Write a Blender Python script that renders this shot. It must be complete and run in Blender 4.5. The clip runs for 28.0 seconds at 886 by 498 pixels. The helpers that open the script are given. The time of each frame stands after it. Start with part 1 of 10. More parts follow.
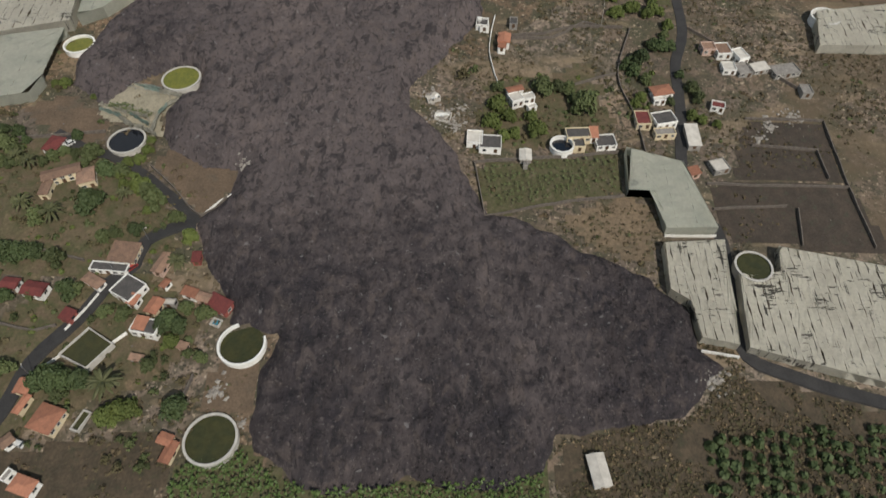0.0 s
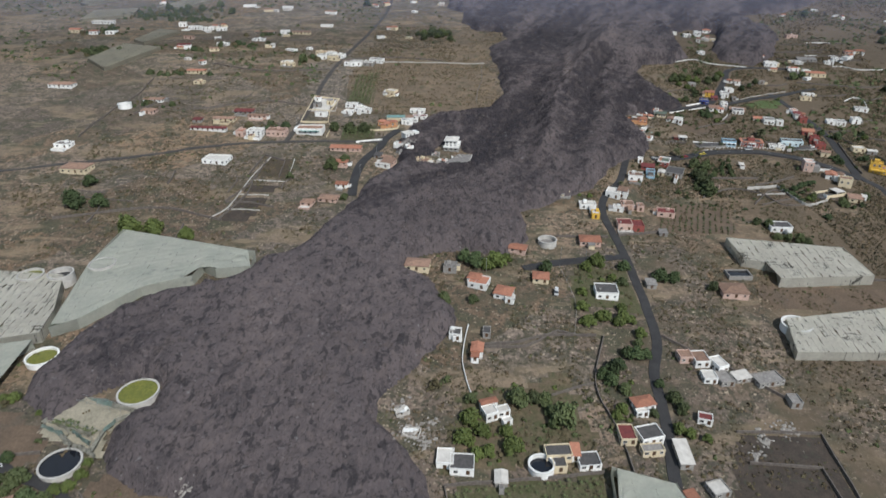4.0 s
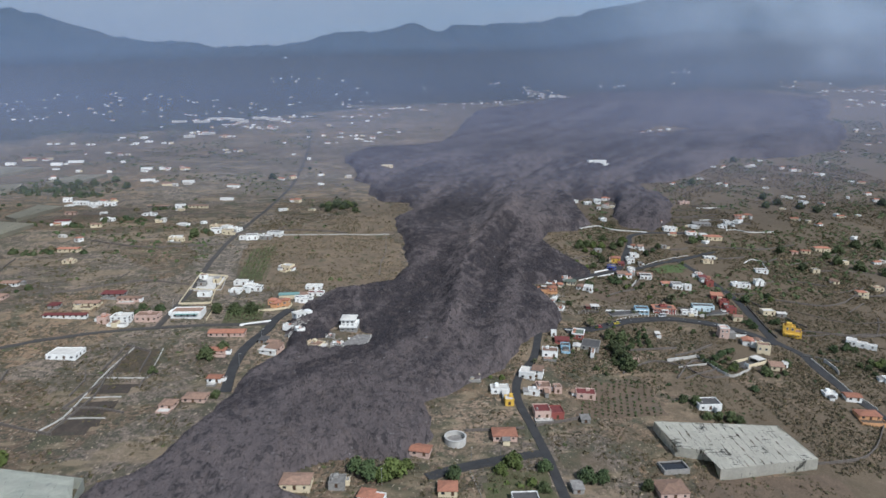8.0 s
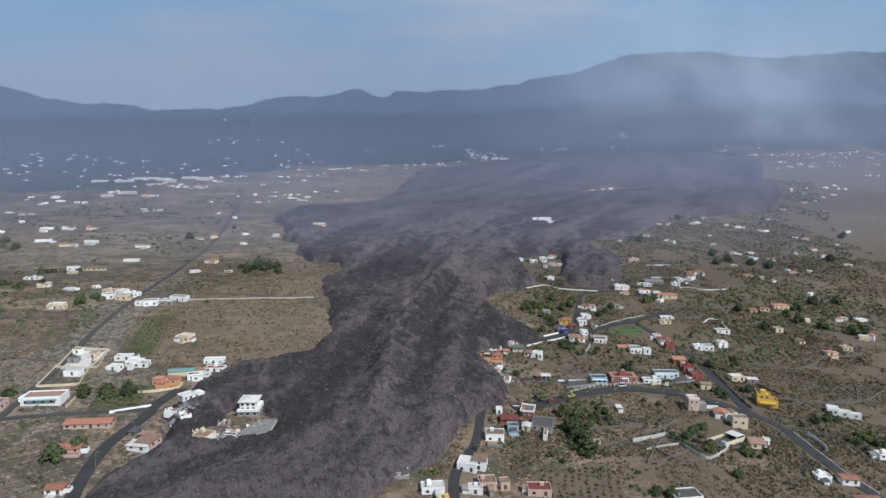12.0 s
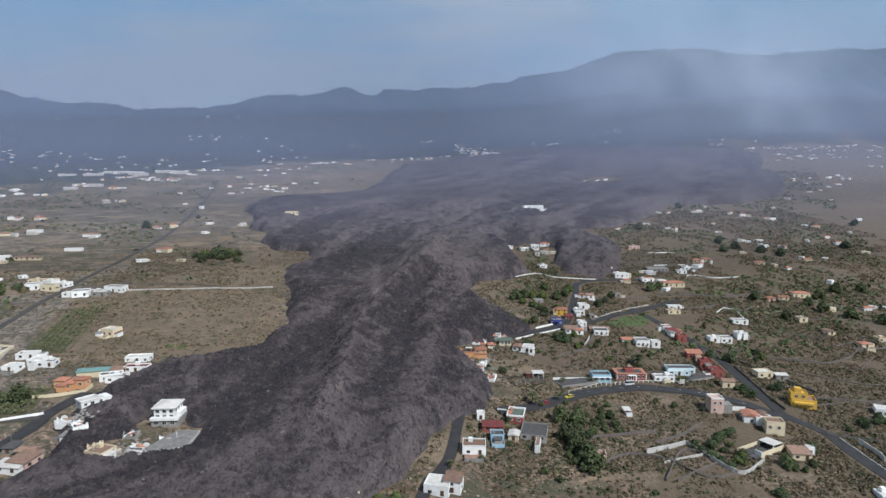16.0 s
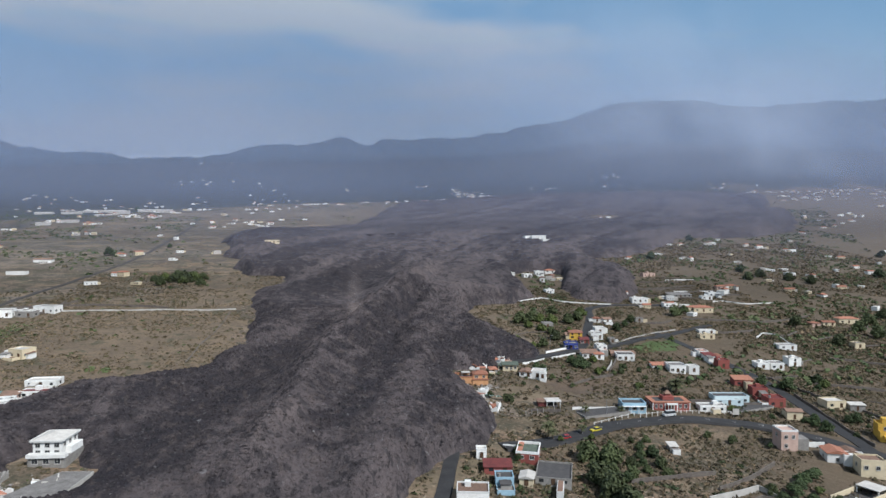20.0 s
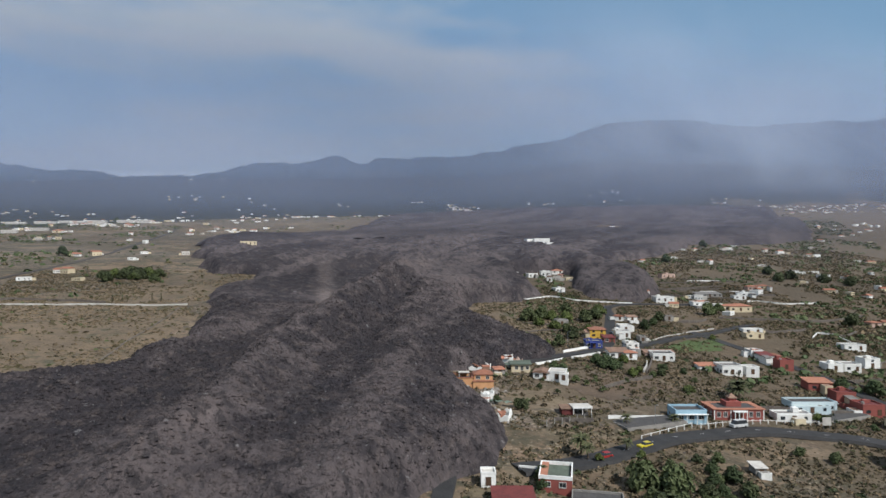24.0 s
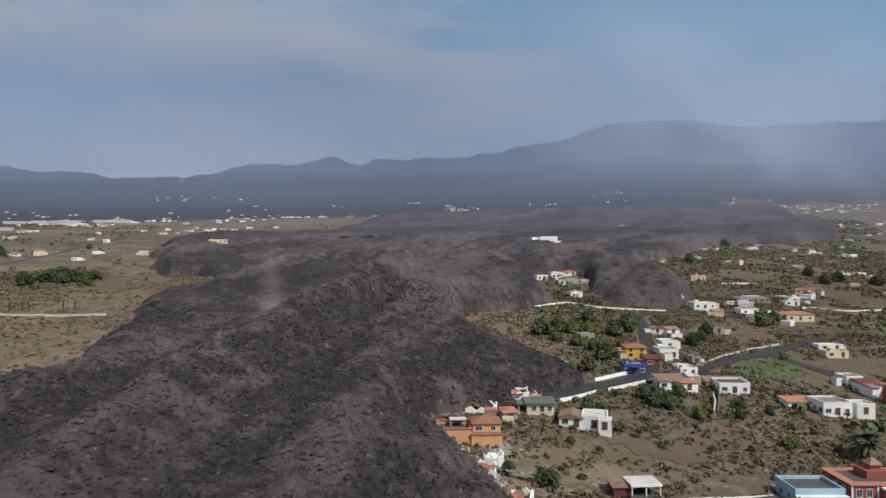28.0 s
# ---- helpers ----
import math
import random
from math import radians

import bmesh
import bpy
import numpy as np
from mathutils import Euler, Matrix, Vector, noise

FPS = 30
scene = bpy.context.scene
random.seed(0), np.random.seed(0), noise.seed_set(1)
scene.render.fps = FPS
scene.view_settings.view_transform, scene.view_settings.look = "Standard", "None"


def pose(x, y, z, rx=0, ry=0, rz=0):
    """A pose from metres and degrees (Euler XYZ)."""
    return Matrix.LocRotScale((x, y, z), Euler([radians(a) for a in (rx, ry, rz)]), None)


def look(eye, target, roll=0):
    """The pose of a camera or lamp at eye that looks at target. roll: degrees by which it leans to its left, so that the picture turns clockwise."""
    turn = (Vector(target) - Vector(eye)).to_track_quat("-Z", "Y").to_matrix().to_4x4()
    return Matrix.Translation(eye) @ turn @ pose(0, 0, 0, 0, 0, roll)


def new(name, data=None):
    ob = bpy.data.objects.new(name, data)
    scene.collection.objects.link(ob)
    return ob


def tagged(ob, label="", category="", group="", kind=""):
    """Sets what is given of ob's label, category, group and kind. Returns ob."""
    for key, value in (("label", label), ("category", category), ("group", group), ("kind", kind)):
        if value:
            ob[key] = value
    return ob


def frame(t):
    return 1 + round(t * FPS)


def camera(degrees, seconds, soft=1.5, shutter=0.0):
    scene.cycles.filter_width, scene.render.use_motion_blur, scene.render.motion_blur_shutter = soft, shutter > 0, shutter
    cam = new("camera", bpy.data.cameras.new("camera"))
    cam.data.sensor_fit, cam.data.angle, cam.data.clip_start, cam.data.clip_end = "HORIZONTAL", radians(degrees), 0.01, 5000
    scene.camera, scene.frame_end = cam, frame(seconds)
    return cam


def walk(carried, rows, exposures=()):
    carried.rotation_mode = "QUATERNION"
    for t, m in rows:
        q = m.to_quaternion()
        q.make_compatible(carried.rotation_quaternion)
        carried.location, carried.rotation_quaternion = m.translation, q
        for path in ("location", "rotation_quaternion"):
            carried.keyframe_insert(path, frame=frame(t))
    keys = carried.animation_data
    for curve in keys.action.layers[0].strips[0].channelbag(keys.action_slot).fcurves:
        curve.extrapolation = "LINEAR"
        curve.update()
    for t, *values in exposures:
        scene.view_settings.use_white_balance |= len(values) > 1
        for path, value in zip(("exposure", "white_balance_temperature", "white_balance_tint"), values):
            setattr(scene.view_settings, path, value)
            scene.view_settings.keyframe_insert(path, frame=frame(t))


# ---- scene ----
import itertools

# ---- camera: a drone that tilts up and flies on over the lava, sinking slowly ----
cam = camera(70.47, 28.0, soft=1.5, shutter=0.5)
PATH = [
    (0, -0.0, -0.0, 180.0, -0.00, -52.75, -0.04), (0.5, 1.2, 2.1, 180.1, 0.07, -49.94, -0.08),
    (1, 2.4, 4.3, 180.1, 0.11, -47.09, -0.09), (1.5, 3.6, 6.0, 179.9, 0.13, -43.97, -0.04),
    (2, 4.7, 7.9, 179.9, 0.15, -40.80, -0.04), (2.5, 6.0, 10.2, 180.0, 0.16, -37.64, -0.06),
    (3, 7.2, 12.7, 180.2, 0.10, -34.15, -0.03), (3.5, 8.8, 15.2, 180.3, -0.01, -30.46, -0.04),
    (5.5, 16.7, 31.3, 180.1, -1.86, -21.23, -0.06), (6, 18.9, 36.6, 180.0, -2.29, -19.12, -0.01),
    (6.5, 21.3, 42.3, 179.3, -2.90, -17.27, 0.01), (7, 23.7, 48.4, 178.6, -4.39, -15.82, 0.07),
    (7.5, 26.1, 54.9, 177.8, -6.10, -14.28, 0.12), (8, 28.3, 61.4, 177.0, -7.57, -12.86, 0.19),
    (8.5, 30.4, 67.9, 175.8, -8.75, -11.61, 0.22), (9, 32.8, 74.7, 174.6, -9.66, -10.54, 0.26),
    (9.5, 35.5, 81.6, 173.3, -10.45, -9.61, 0.26), (10, 38.4, 88.6, 171.4, -11.06, -8.74, 0.28),
    (10.5, 41.1, 95.8, 169.3, -11.56, -8.01, 0.29), (11, 43.7, 103.1, 167.3, -11.93, -7.43, 0.29),
    (11.5, 46.3, 110.2, 165.1, -12.23, -7.07, 0.29), (12, 48.9, 117.3, 162.6, -12.40, -6.96, 0.31),
    (12.5, 51.4, 124.6, 160.2, -12.49, -6.89, 0.24), (14.5, 63.5, 152.8, 151.0, -12.90, -6.78, 0.09),
    (15, 66.6, 159.8, 148.2, -13.00, -6.76, 0.07), (15.5, 69.8, 167.0, 144.7, -13.04, -6.70, 0.04),
    (16, 72.8, 174.1, 140.0, -13.05, -6.70, 0.00), (16.5, 75.2, 181.4, 135.5, -13.05, -6.60, 0.02),
    (17, 77.3, 189.0, 131.7, -13.04, -6.12, -0.01), (17.5, 79.5, 196.7, 127.4, -12.99, -5.42, -0.03),
    (18, 81.7, 204.2, 123.3, -12.98, -4.46, -0.02), (18.5, 83.8, 211.3, 119.4, -12.95, -3.50, -0.09),
    (19, 85.6, 218.1, 115.8, -13.00, -2.83, -0.09), (19.5, 87.5, 225.2, 112.2, -13.15, -2.28, -0.09),
    (20, 89.4, 232.3, 108.7, -13.32, -1.75, -0.06), (20.5, 90.9, 239.3, 105.3, -13.42, -1.32, -0.10),
    (21, 92.6, 246.4, 101.9, -13.49, -0.82, -0.07), (21.5, 94.5, 253.8, 98.8, -13.60, -0.31, -0.10),
    (23.5, 103.0, 284.5, 87.9, -13.69, 0.32, -0.09), (24, 105.3, 292.8, 86.0, -13.69, 0.40, -0.08),
    (24.5, 108.0, 301.5, 84.8, -13.67, 0.45, -0.13), (25, 110.8, 309.8, 84.1, -13.71, 0.50, -0.20),
    (25.5, 113.3, 318.2, 83.6, -13.71, 0.55, -0.23), (26, 115.7, 326.6, 83.4, -13.73, 0.59, -0.22),
    (26.5, 118.2, 334.8, 83.1, -13.76, 0.62, -0.24), (27, 120.5, 343.1, 82.9, -13.76, 0.66, -0.21),
    (27.5, 122.9, 351.5, 82.8, -13.77, 0.69, -0.19), (28, 125.4, 360.0, 82.7, -13.76, 0.71, -0.17),
]
walk(cam, [(t, pose(x, y, z, 90 + pitch, 0, yaw) @ pose(0, 0, 0, 0, 0, roll)) for t, x, y, z, yaw, pitch, roll in PATH],
     exposures=[(0.0, -0.07, 6500, 10), (3.0, 0.1, 6000, 10), (6.0, 0.24, 5600, 10), (10.0, 0.29, 5550, 10), (15.0, 0.3, 5650, 10), (20.0, 0.3, 5700, 10), (24.0, 0.26, 5950, 10), (28.0, 0.2, 6150, 10)])

# ---- light: afternoon sun from behind and right of the flight, hazy sky ----
SUN_UP, SUN_ROUND = radians(46), radians(148)  # height, and bearing clockwise from straight ahead
world = bpy.data.worlds.new("sky")
scene.world = world
world.use_nodes = True
wn, wl = world.node_tree.nodes, world.node_tree.links
sky = wn.new("ShaderNodeTexSky")
sky.sky_type, sky.sun_disc = "NISHITA", False
sky.sun_elevation, sky.sun_rotation = SUN_UP, SUN_ROUND
sky.air_density, sky.dust_density, sky.altitude = 1.4, 0.5, 300
sky.ozone_density = 2.5
# thin high cloud: broad pale streaks over the clear sky
tc = wn.new("ShaderNodeTexCoord")
mp = wn.new("ShaderNodeMapping")
mp.inputs["Scale"].default_value = (1.0, 1.0, 4.5)
cn = wn.new("ShaderNodeTexNoise")
cn.inputs["Scale"].default_value, cn.inputs["Detail"].default_value = 2.0, 6
cr = wn.new("ShaderNodeMapRange")
cr.inputs["From Min"].default_value, cr.inputs["From Max"].default_value, cr.inputs["To Max"].default_value = 0.42, 0.57, 1.0
cm = wn.new("ShaderNodeMix")
cm.data_type = "RGBA"
cm.inputs["B"].default_value = (3.8, 4.05, 4.2, 1)
deep = wn.new("ShaderNodeMix")
deep.data_type = "RGBA"
deep.inputs["Factor"].default_value, deep.inputs["B"].default_value = 0.65, (1.65, 2.72, 3.65, 1)
wl.new(sky.outputs["Color"], deep.inputs["A"])
wl.new(tc.outputs["Generated"], mp.inputs["Vector"])
wl.new(mp.outputs["Vector"], cn.inputs["Vector"])
wl.new(cn.outputs["Fac"], cr.inputs["Value"])
wl.new(cr.outputs["Result"], cm.inputs["Factor"])
wl.new(deep.outputs["Result"], cm.inputs["A"])
sx = wn.new("ShaderNodeSeparateXYZ")
wl.new(tc.outputs["Generated"], sx.inputs["Vector"])
hr = wn.new("ShaderNodeMapRange")
hr.interpolation_type = "SMOOTHSTEP"
hr.inputs["From Min"].default_value, hr.inputs["From Max"].default_value = 0.04, 0.30
hr.inputs["To Min"].default_value, hr.inputs["To Max"].default_value = 0.85, 0.0
hm = wn.new("ShaderNodeMix")
hm.data_type = "RGBA"
hm.inputs["B"].default_value = (3.65, 3.92, 4.1, 1)
wl.new(sx.outputs["Z"], hr.inputs["Value"])
wl.new(hr.outputs["Result"], hm.inputs["Factor"])
wl.new(cm.outputs["Result"], hm.inputs["A"])
wl.new(hm.outputs["Result"], wn["Background"].inputs["Color"])
wn["Background"].inputs["Strength"].default_value = 0.1
sun = new("sun", bpy.data.lights.new("sun", "SUN"))
sun.data.energy, sun.data.angle, sun.data.color = 3.9, radians(0.6), (1.0, 0.93, 0.82)
sun_dir = Vector((math.sin(SUN_ROUND) * math.cos(SUN_UP), math.cos(SUN_ROUND) * math.cos(SUN_UP), math.sin(SUN_UP)))
sun.matrix_world = look(sun_dir * 900, (0, 0, 0))


# ---- materials ----
def material(name, a, b, size=3.0, fine=0.3, rough=0.9, bump=0.0, bump_size=None, vary=0.0, metal=0.0, third=None, third_size=20.0, third_at=0.55, spec=0.3, grit=0.45):
    """A surface that drifts between colours a and b over 'size' metres, with finer grain, a third colour in patches, and relief."""
    m = bpy.data.materials.new(name)
    m.use_nodes = True
    n, l = m.node_tree.nodes, m.node_tree.links
    bsdf = n["Principled BSDF"]
    geo = n.new("ShaderNodeNewGeometry")

    def noise_at(metres, detail=4.0, rough_=0.6):
        k = n.new("ShaderNodeTexNoise")
        k.inputs["Scale"].default_value, k.inputs["Detail"].default_value, k.inputs["Roughness"].default_value = 1.0 / metres, detail, rough_
        l.new(geo.outputs["Position"], k.inputs["Vector"])
        return k.outputs["Fac"]

    def ramp(src, lo, hi):
        k = n.new("ShaderNodeMapRange")
        k.inputs["From Min"].default_value, k.inputs["From Max"].default_value = lo, hi
        l.new(src, k.inputs["Value"])
        return k.outputs["Result"]

    def mix(fac, c1, c2, blend="MIX"):
        k = n.new("ShaderNodeMix")
        k.data_type, k.blend_type = "RGBA", blend
        for sock, v in (("Factor", fac), ("A", c1), ("B", c2)):
            if isinstance(v, (tuple, list)):
                k.inputs[sock].default_value = (*v, 1)
            elif isinstance(v, float):
                k.inputs[sock].default_value = v
            else:
                l.new(v, k.inputs[sock])
        return k.outputs["Result"]

    col = mix(ramp(noise_at(size), 0.35, 0.65), a, b)
    if third:
        col = mix(ramp(noise_at(third_size, 5), third_at, third_at + 0.12), col, third)
    grain = ramp(noise_at(fine, 3), 0.25, 0.75)
    dark = mix(grit, col, (0.0, 0.0, 0.0))
    col = mix(grain, dark, col)
    if vary:
        info = n.new("ShaderNodeObjectInfo")
        hsv = n.new("ShaderNodeHueSaturation")
        vr = n.new("ShaderNodeMapRange")
        vr.inputs["To Min"].default_value, vr.inputs["To Max"].default_value = 1 - vary, 1 + vary
        l.new(info.outputs["Random"], vr.inputs["Value"])
        l.new(vr.outputs["Result"], hsv.inputs["Value"])
        l.new(col, hsv.inputs["Color"])
        col = hsv.outputs["Color"]
    l.new(col, bsdf.inputs["Base Color"])
    bsdf.inputs["Roughness"].default_value, bsdf.inputs["Metallic"].default_value = rough, metal
    bsdf.inputs["Specular IOR Level"].default_value = spec
    if bump:
        bn = n.new("ShaderNodeBump")
        bn.inputs["Strength"].default_value, bn.inputs["Distance"].default_value = 1.0, bump
        l.new(noise_at(bump_size or size, 6, 0.65), bn.inputs["Height"])
        l.new(bn.outputs["Normal"], bsdf.inputs["Normal"])
    return m


def land_material():
    """Dry volcanic farmland: parcels of slightly different soil, straw, dark cinder and low grey-green scrub."""
    m = material("dry_land", (0.230, 0.167, 0.117), (0.160, 0.119, 0.087), size=34, fine=1.6, bump=0.5, bump_size=2.6, third=(0.105, 0.088, 0.062), third_size=7.0, third_at=0.53)
    n, l = m.node_tree.nodes, m.node_tree.links
    bsdf, geo = n["Principled BSDF"], n["Geometry"]
    old = bsdf.inputs["Base Color"].links[0].from_socket
    vor = n.new("ShaderNodeTexVoronoi")
    vor.inputs["Scale"].default_value = 1 / 75
    vor.distance = "MANHATTAN"
    l.new(geo.outputs["Position"], vor.inputs["Vector"])
    sep = n.new("ShaderNodeSeparateColor")
    l.new(vor.outputs["Color"], sep.inputs["Color"])
    hsv = n.new("ShaderNodeHueSaturation")
    for src, sock, lo, hi in (("Red", "Value", 0.72, 1.3), ("Green", "Saturation", 0.75, 1.25)):
        r = n.new("ShaderNodeMapRange")
        r.inputs["To Min"].default_value, r.inputs["To Max"].default_value = lo, hi
        l.new(sep.outputs[src], r.inputs["Value"])
        l.new(r.outputs["Result"], hsv.inputs[sock])
    l.new(old, hsv.inputs["Color"])
    # scattered dark shrubs and pale stones at small sizes
    col = hsv.outputs["Color"]
    for metres, at, tint in ((2.6, 0.53, (0.052, 0.049, 0.032)), (7.5, 0.55, (0.064, 0.058, 0.038)), (16, 0.57, (0.058, 0.058, 0.034)), (1.2, 0.57, (0.030, 0.027, 0.021)), (1.7, 0.64, (0.36, 0.29, 0.21)), (0.8, 0.66, (0.42, 0.35, 0.27))):
        k = n.new("ShaderNodeTexNoise")
        k.inputs["Scale"].default_value, k.inputs["Detail"].default_value = 1 / metres, 2
        l.new(geo.outputs["Position"], k.inputs["Vector"])
        r = n.new("ShaderNodeMapRange")
        r.inputs["From Min"].default_value, r.inputs["From Max"].default_value, r.inputs["To Max"].default_value = at, at + 0.07, 0.8
        l.new(k.outputs["Fac"], r.inputs["Value"])
        mx = n.new("ShaderNodeMix")
        mx.data_type = "RGBA"
        mx.inputs["B"].default_value = (*tint, 1)
        l.new(r.outputs["Result"], mx.inputs["Factor"])
        l.new(col, mx.inputs["A"])
        col = mx.outputs["Result"]
    # strips of terraced plots that lie along the slope
    for stretch, metres, at, tint, most in (((0.42, 1, 1), 12, 0.56, (0.078, 0.066, 0.042), 0.5), ((0.4, 1, 1), 7, 0.59, (0.235, 0.180, 0.118), 0.45), ((0.45, 1, 1), 26, 0.56, (0.215, 0.160, 0.104), 0.5), ((0.5, 1, 1), 4, 0.60, (0.050, 0.046, 0.028), 0.6)):
        mp = n.new("ShaderNodeMapping")
        mp.inputs["Scale"].default_value, mp.inputs["Rotation"].default_value, mp.inputs["Location"].default_value = stretch, (0, 0, radians(-9)), (metres * 5, metres, 0)
        k = n.new("ShaderNodeTexNoise")
        k.inputs["Scale"].default_value, k.inputs["Detail"].default_value = 1 / metres, 4
        l.new(geo.outputs["Position"], mp.inputs["Vector"])
        l.new(mp.outputs["Vector"], k.inputs["Vector"])
        r = n.new("ShaderNodeMapRange")
        r.inputs["From Min"].default_value, r.inputs["From Max"].default_value, r.inputs["To Max"].default_value = at, at + 0.06, most
        l.new(k.outputs["Fac"], r.inputs["Value"])
        mx = n.new("ShaderNodeMix")
        mx.data_type = "RGBA"
        mx.inputs["B"].default_value = (*tint, 1)
        l.new(r.outputs["Result"], mx.inputs["Factor"])
        l.new(col, mx.inputs["A"])
        col = mx.outputs["Result"]
    # denser olive and brown scrub on the eastern hillside
    sp0 = n.new("ShaderNodeSeparateXYZ")
    l.new(geo.outputs["Position"], sp0.inputs["Vector"])
    k = n.new("ShaderNodeTexNoise")
    k.inputs["Scale"].default_value, k.inputs["Detail"].default_value, k.inputs["Roughness"].default_value = 1 / 45, 9, 0.7
    l.new(geo.outputs["Position"], k.inputs["Vector"])
    east = n.new("ShaderNodeMapRange")
    east.inputs["From Min"].default_value, east.inputs["From Max"].default_value, east.inputs["To Min"].default_value, east.inputs["To Max"].default_value = 60, 330, -0.17, 0.17
    l.new(sp0.outputs["X"], east.inputs["Value"])
    both = n.new("ShaderNodeMath")
    both.operation = "ADD"
    l.new(k.outputs["Fac"], both.inputs[0])
    l.new(east.outputs["Result"], both.inputs[1])
    r = n.new("ShaderNodeMapRange")
    r.inputs["From Min"].default_value, r.inputs["From Max"].default_value, r.inputs["To Max"].default_value = 0.44, 0.58, 0.8
    l.new(both.outputs["Value"], r.inputs["Value"])
    mx = n.new("ShaderNodeMix")
    mx.data_type = "RGBA"
    mx.inputs["B"].default_value = (0.098, 0.073, 0.047, 1)
    l.new(r.outputs["Result"], mx.inputs["Factor"])
    l.new(col, mx.inputs["A"])
    col = mx.outputs["Result"]
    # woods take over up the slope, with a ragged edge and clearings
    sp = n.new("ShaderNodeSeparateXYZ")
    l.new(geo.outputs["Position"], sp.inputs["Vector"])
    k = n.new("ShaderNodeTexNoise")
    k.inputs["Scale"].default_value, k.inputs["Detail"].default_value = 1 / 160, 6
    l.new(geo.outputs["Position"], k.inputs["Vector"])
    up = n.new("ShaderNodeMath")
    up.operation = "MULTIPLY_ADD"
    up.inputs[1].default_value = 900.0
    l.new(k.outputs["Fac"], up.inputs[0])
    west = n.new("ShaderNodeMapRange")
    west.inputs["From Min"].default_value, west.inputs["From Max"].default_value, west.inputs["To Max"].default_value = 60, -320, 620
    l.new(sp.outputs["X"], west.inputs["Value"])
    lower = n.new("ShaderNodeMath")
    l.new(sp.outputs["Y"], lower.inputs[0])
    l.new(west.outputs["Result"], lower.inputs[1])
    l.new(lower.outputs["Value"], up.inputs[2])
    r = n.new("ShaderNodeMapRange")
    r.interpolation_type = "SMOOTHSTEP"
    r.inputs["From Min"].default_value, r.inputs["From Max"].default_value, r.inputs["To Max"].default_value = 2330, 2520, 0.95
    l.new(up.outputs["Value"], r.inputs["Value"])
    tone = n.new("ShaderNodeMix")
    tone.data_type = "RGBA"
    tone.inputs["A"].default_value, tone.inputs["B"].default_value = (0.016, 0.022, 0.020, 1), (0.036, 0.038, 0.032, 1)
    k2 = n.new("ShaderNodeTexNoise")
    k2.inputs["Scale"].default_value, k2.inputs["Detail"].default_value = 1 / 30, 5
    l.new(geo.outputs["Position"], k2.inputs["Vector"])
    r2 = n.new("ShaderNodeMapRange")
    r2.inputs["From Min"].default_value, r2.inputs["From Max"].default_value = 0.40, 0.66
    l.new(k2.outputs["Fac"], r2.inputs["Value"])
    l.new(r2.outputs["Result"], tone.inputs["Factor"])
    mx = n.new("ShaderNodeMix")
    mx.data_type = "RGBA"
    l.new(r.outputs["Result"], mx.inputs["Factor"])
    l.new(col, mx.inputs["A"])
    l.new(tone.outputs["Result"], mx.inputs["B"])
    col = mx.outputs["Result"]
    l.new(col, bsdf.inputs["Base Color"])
    return m


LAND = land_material()


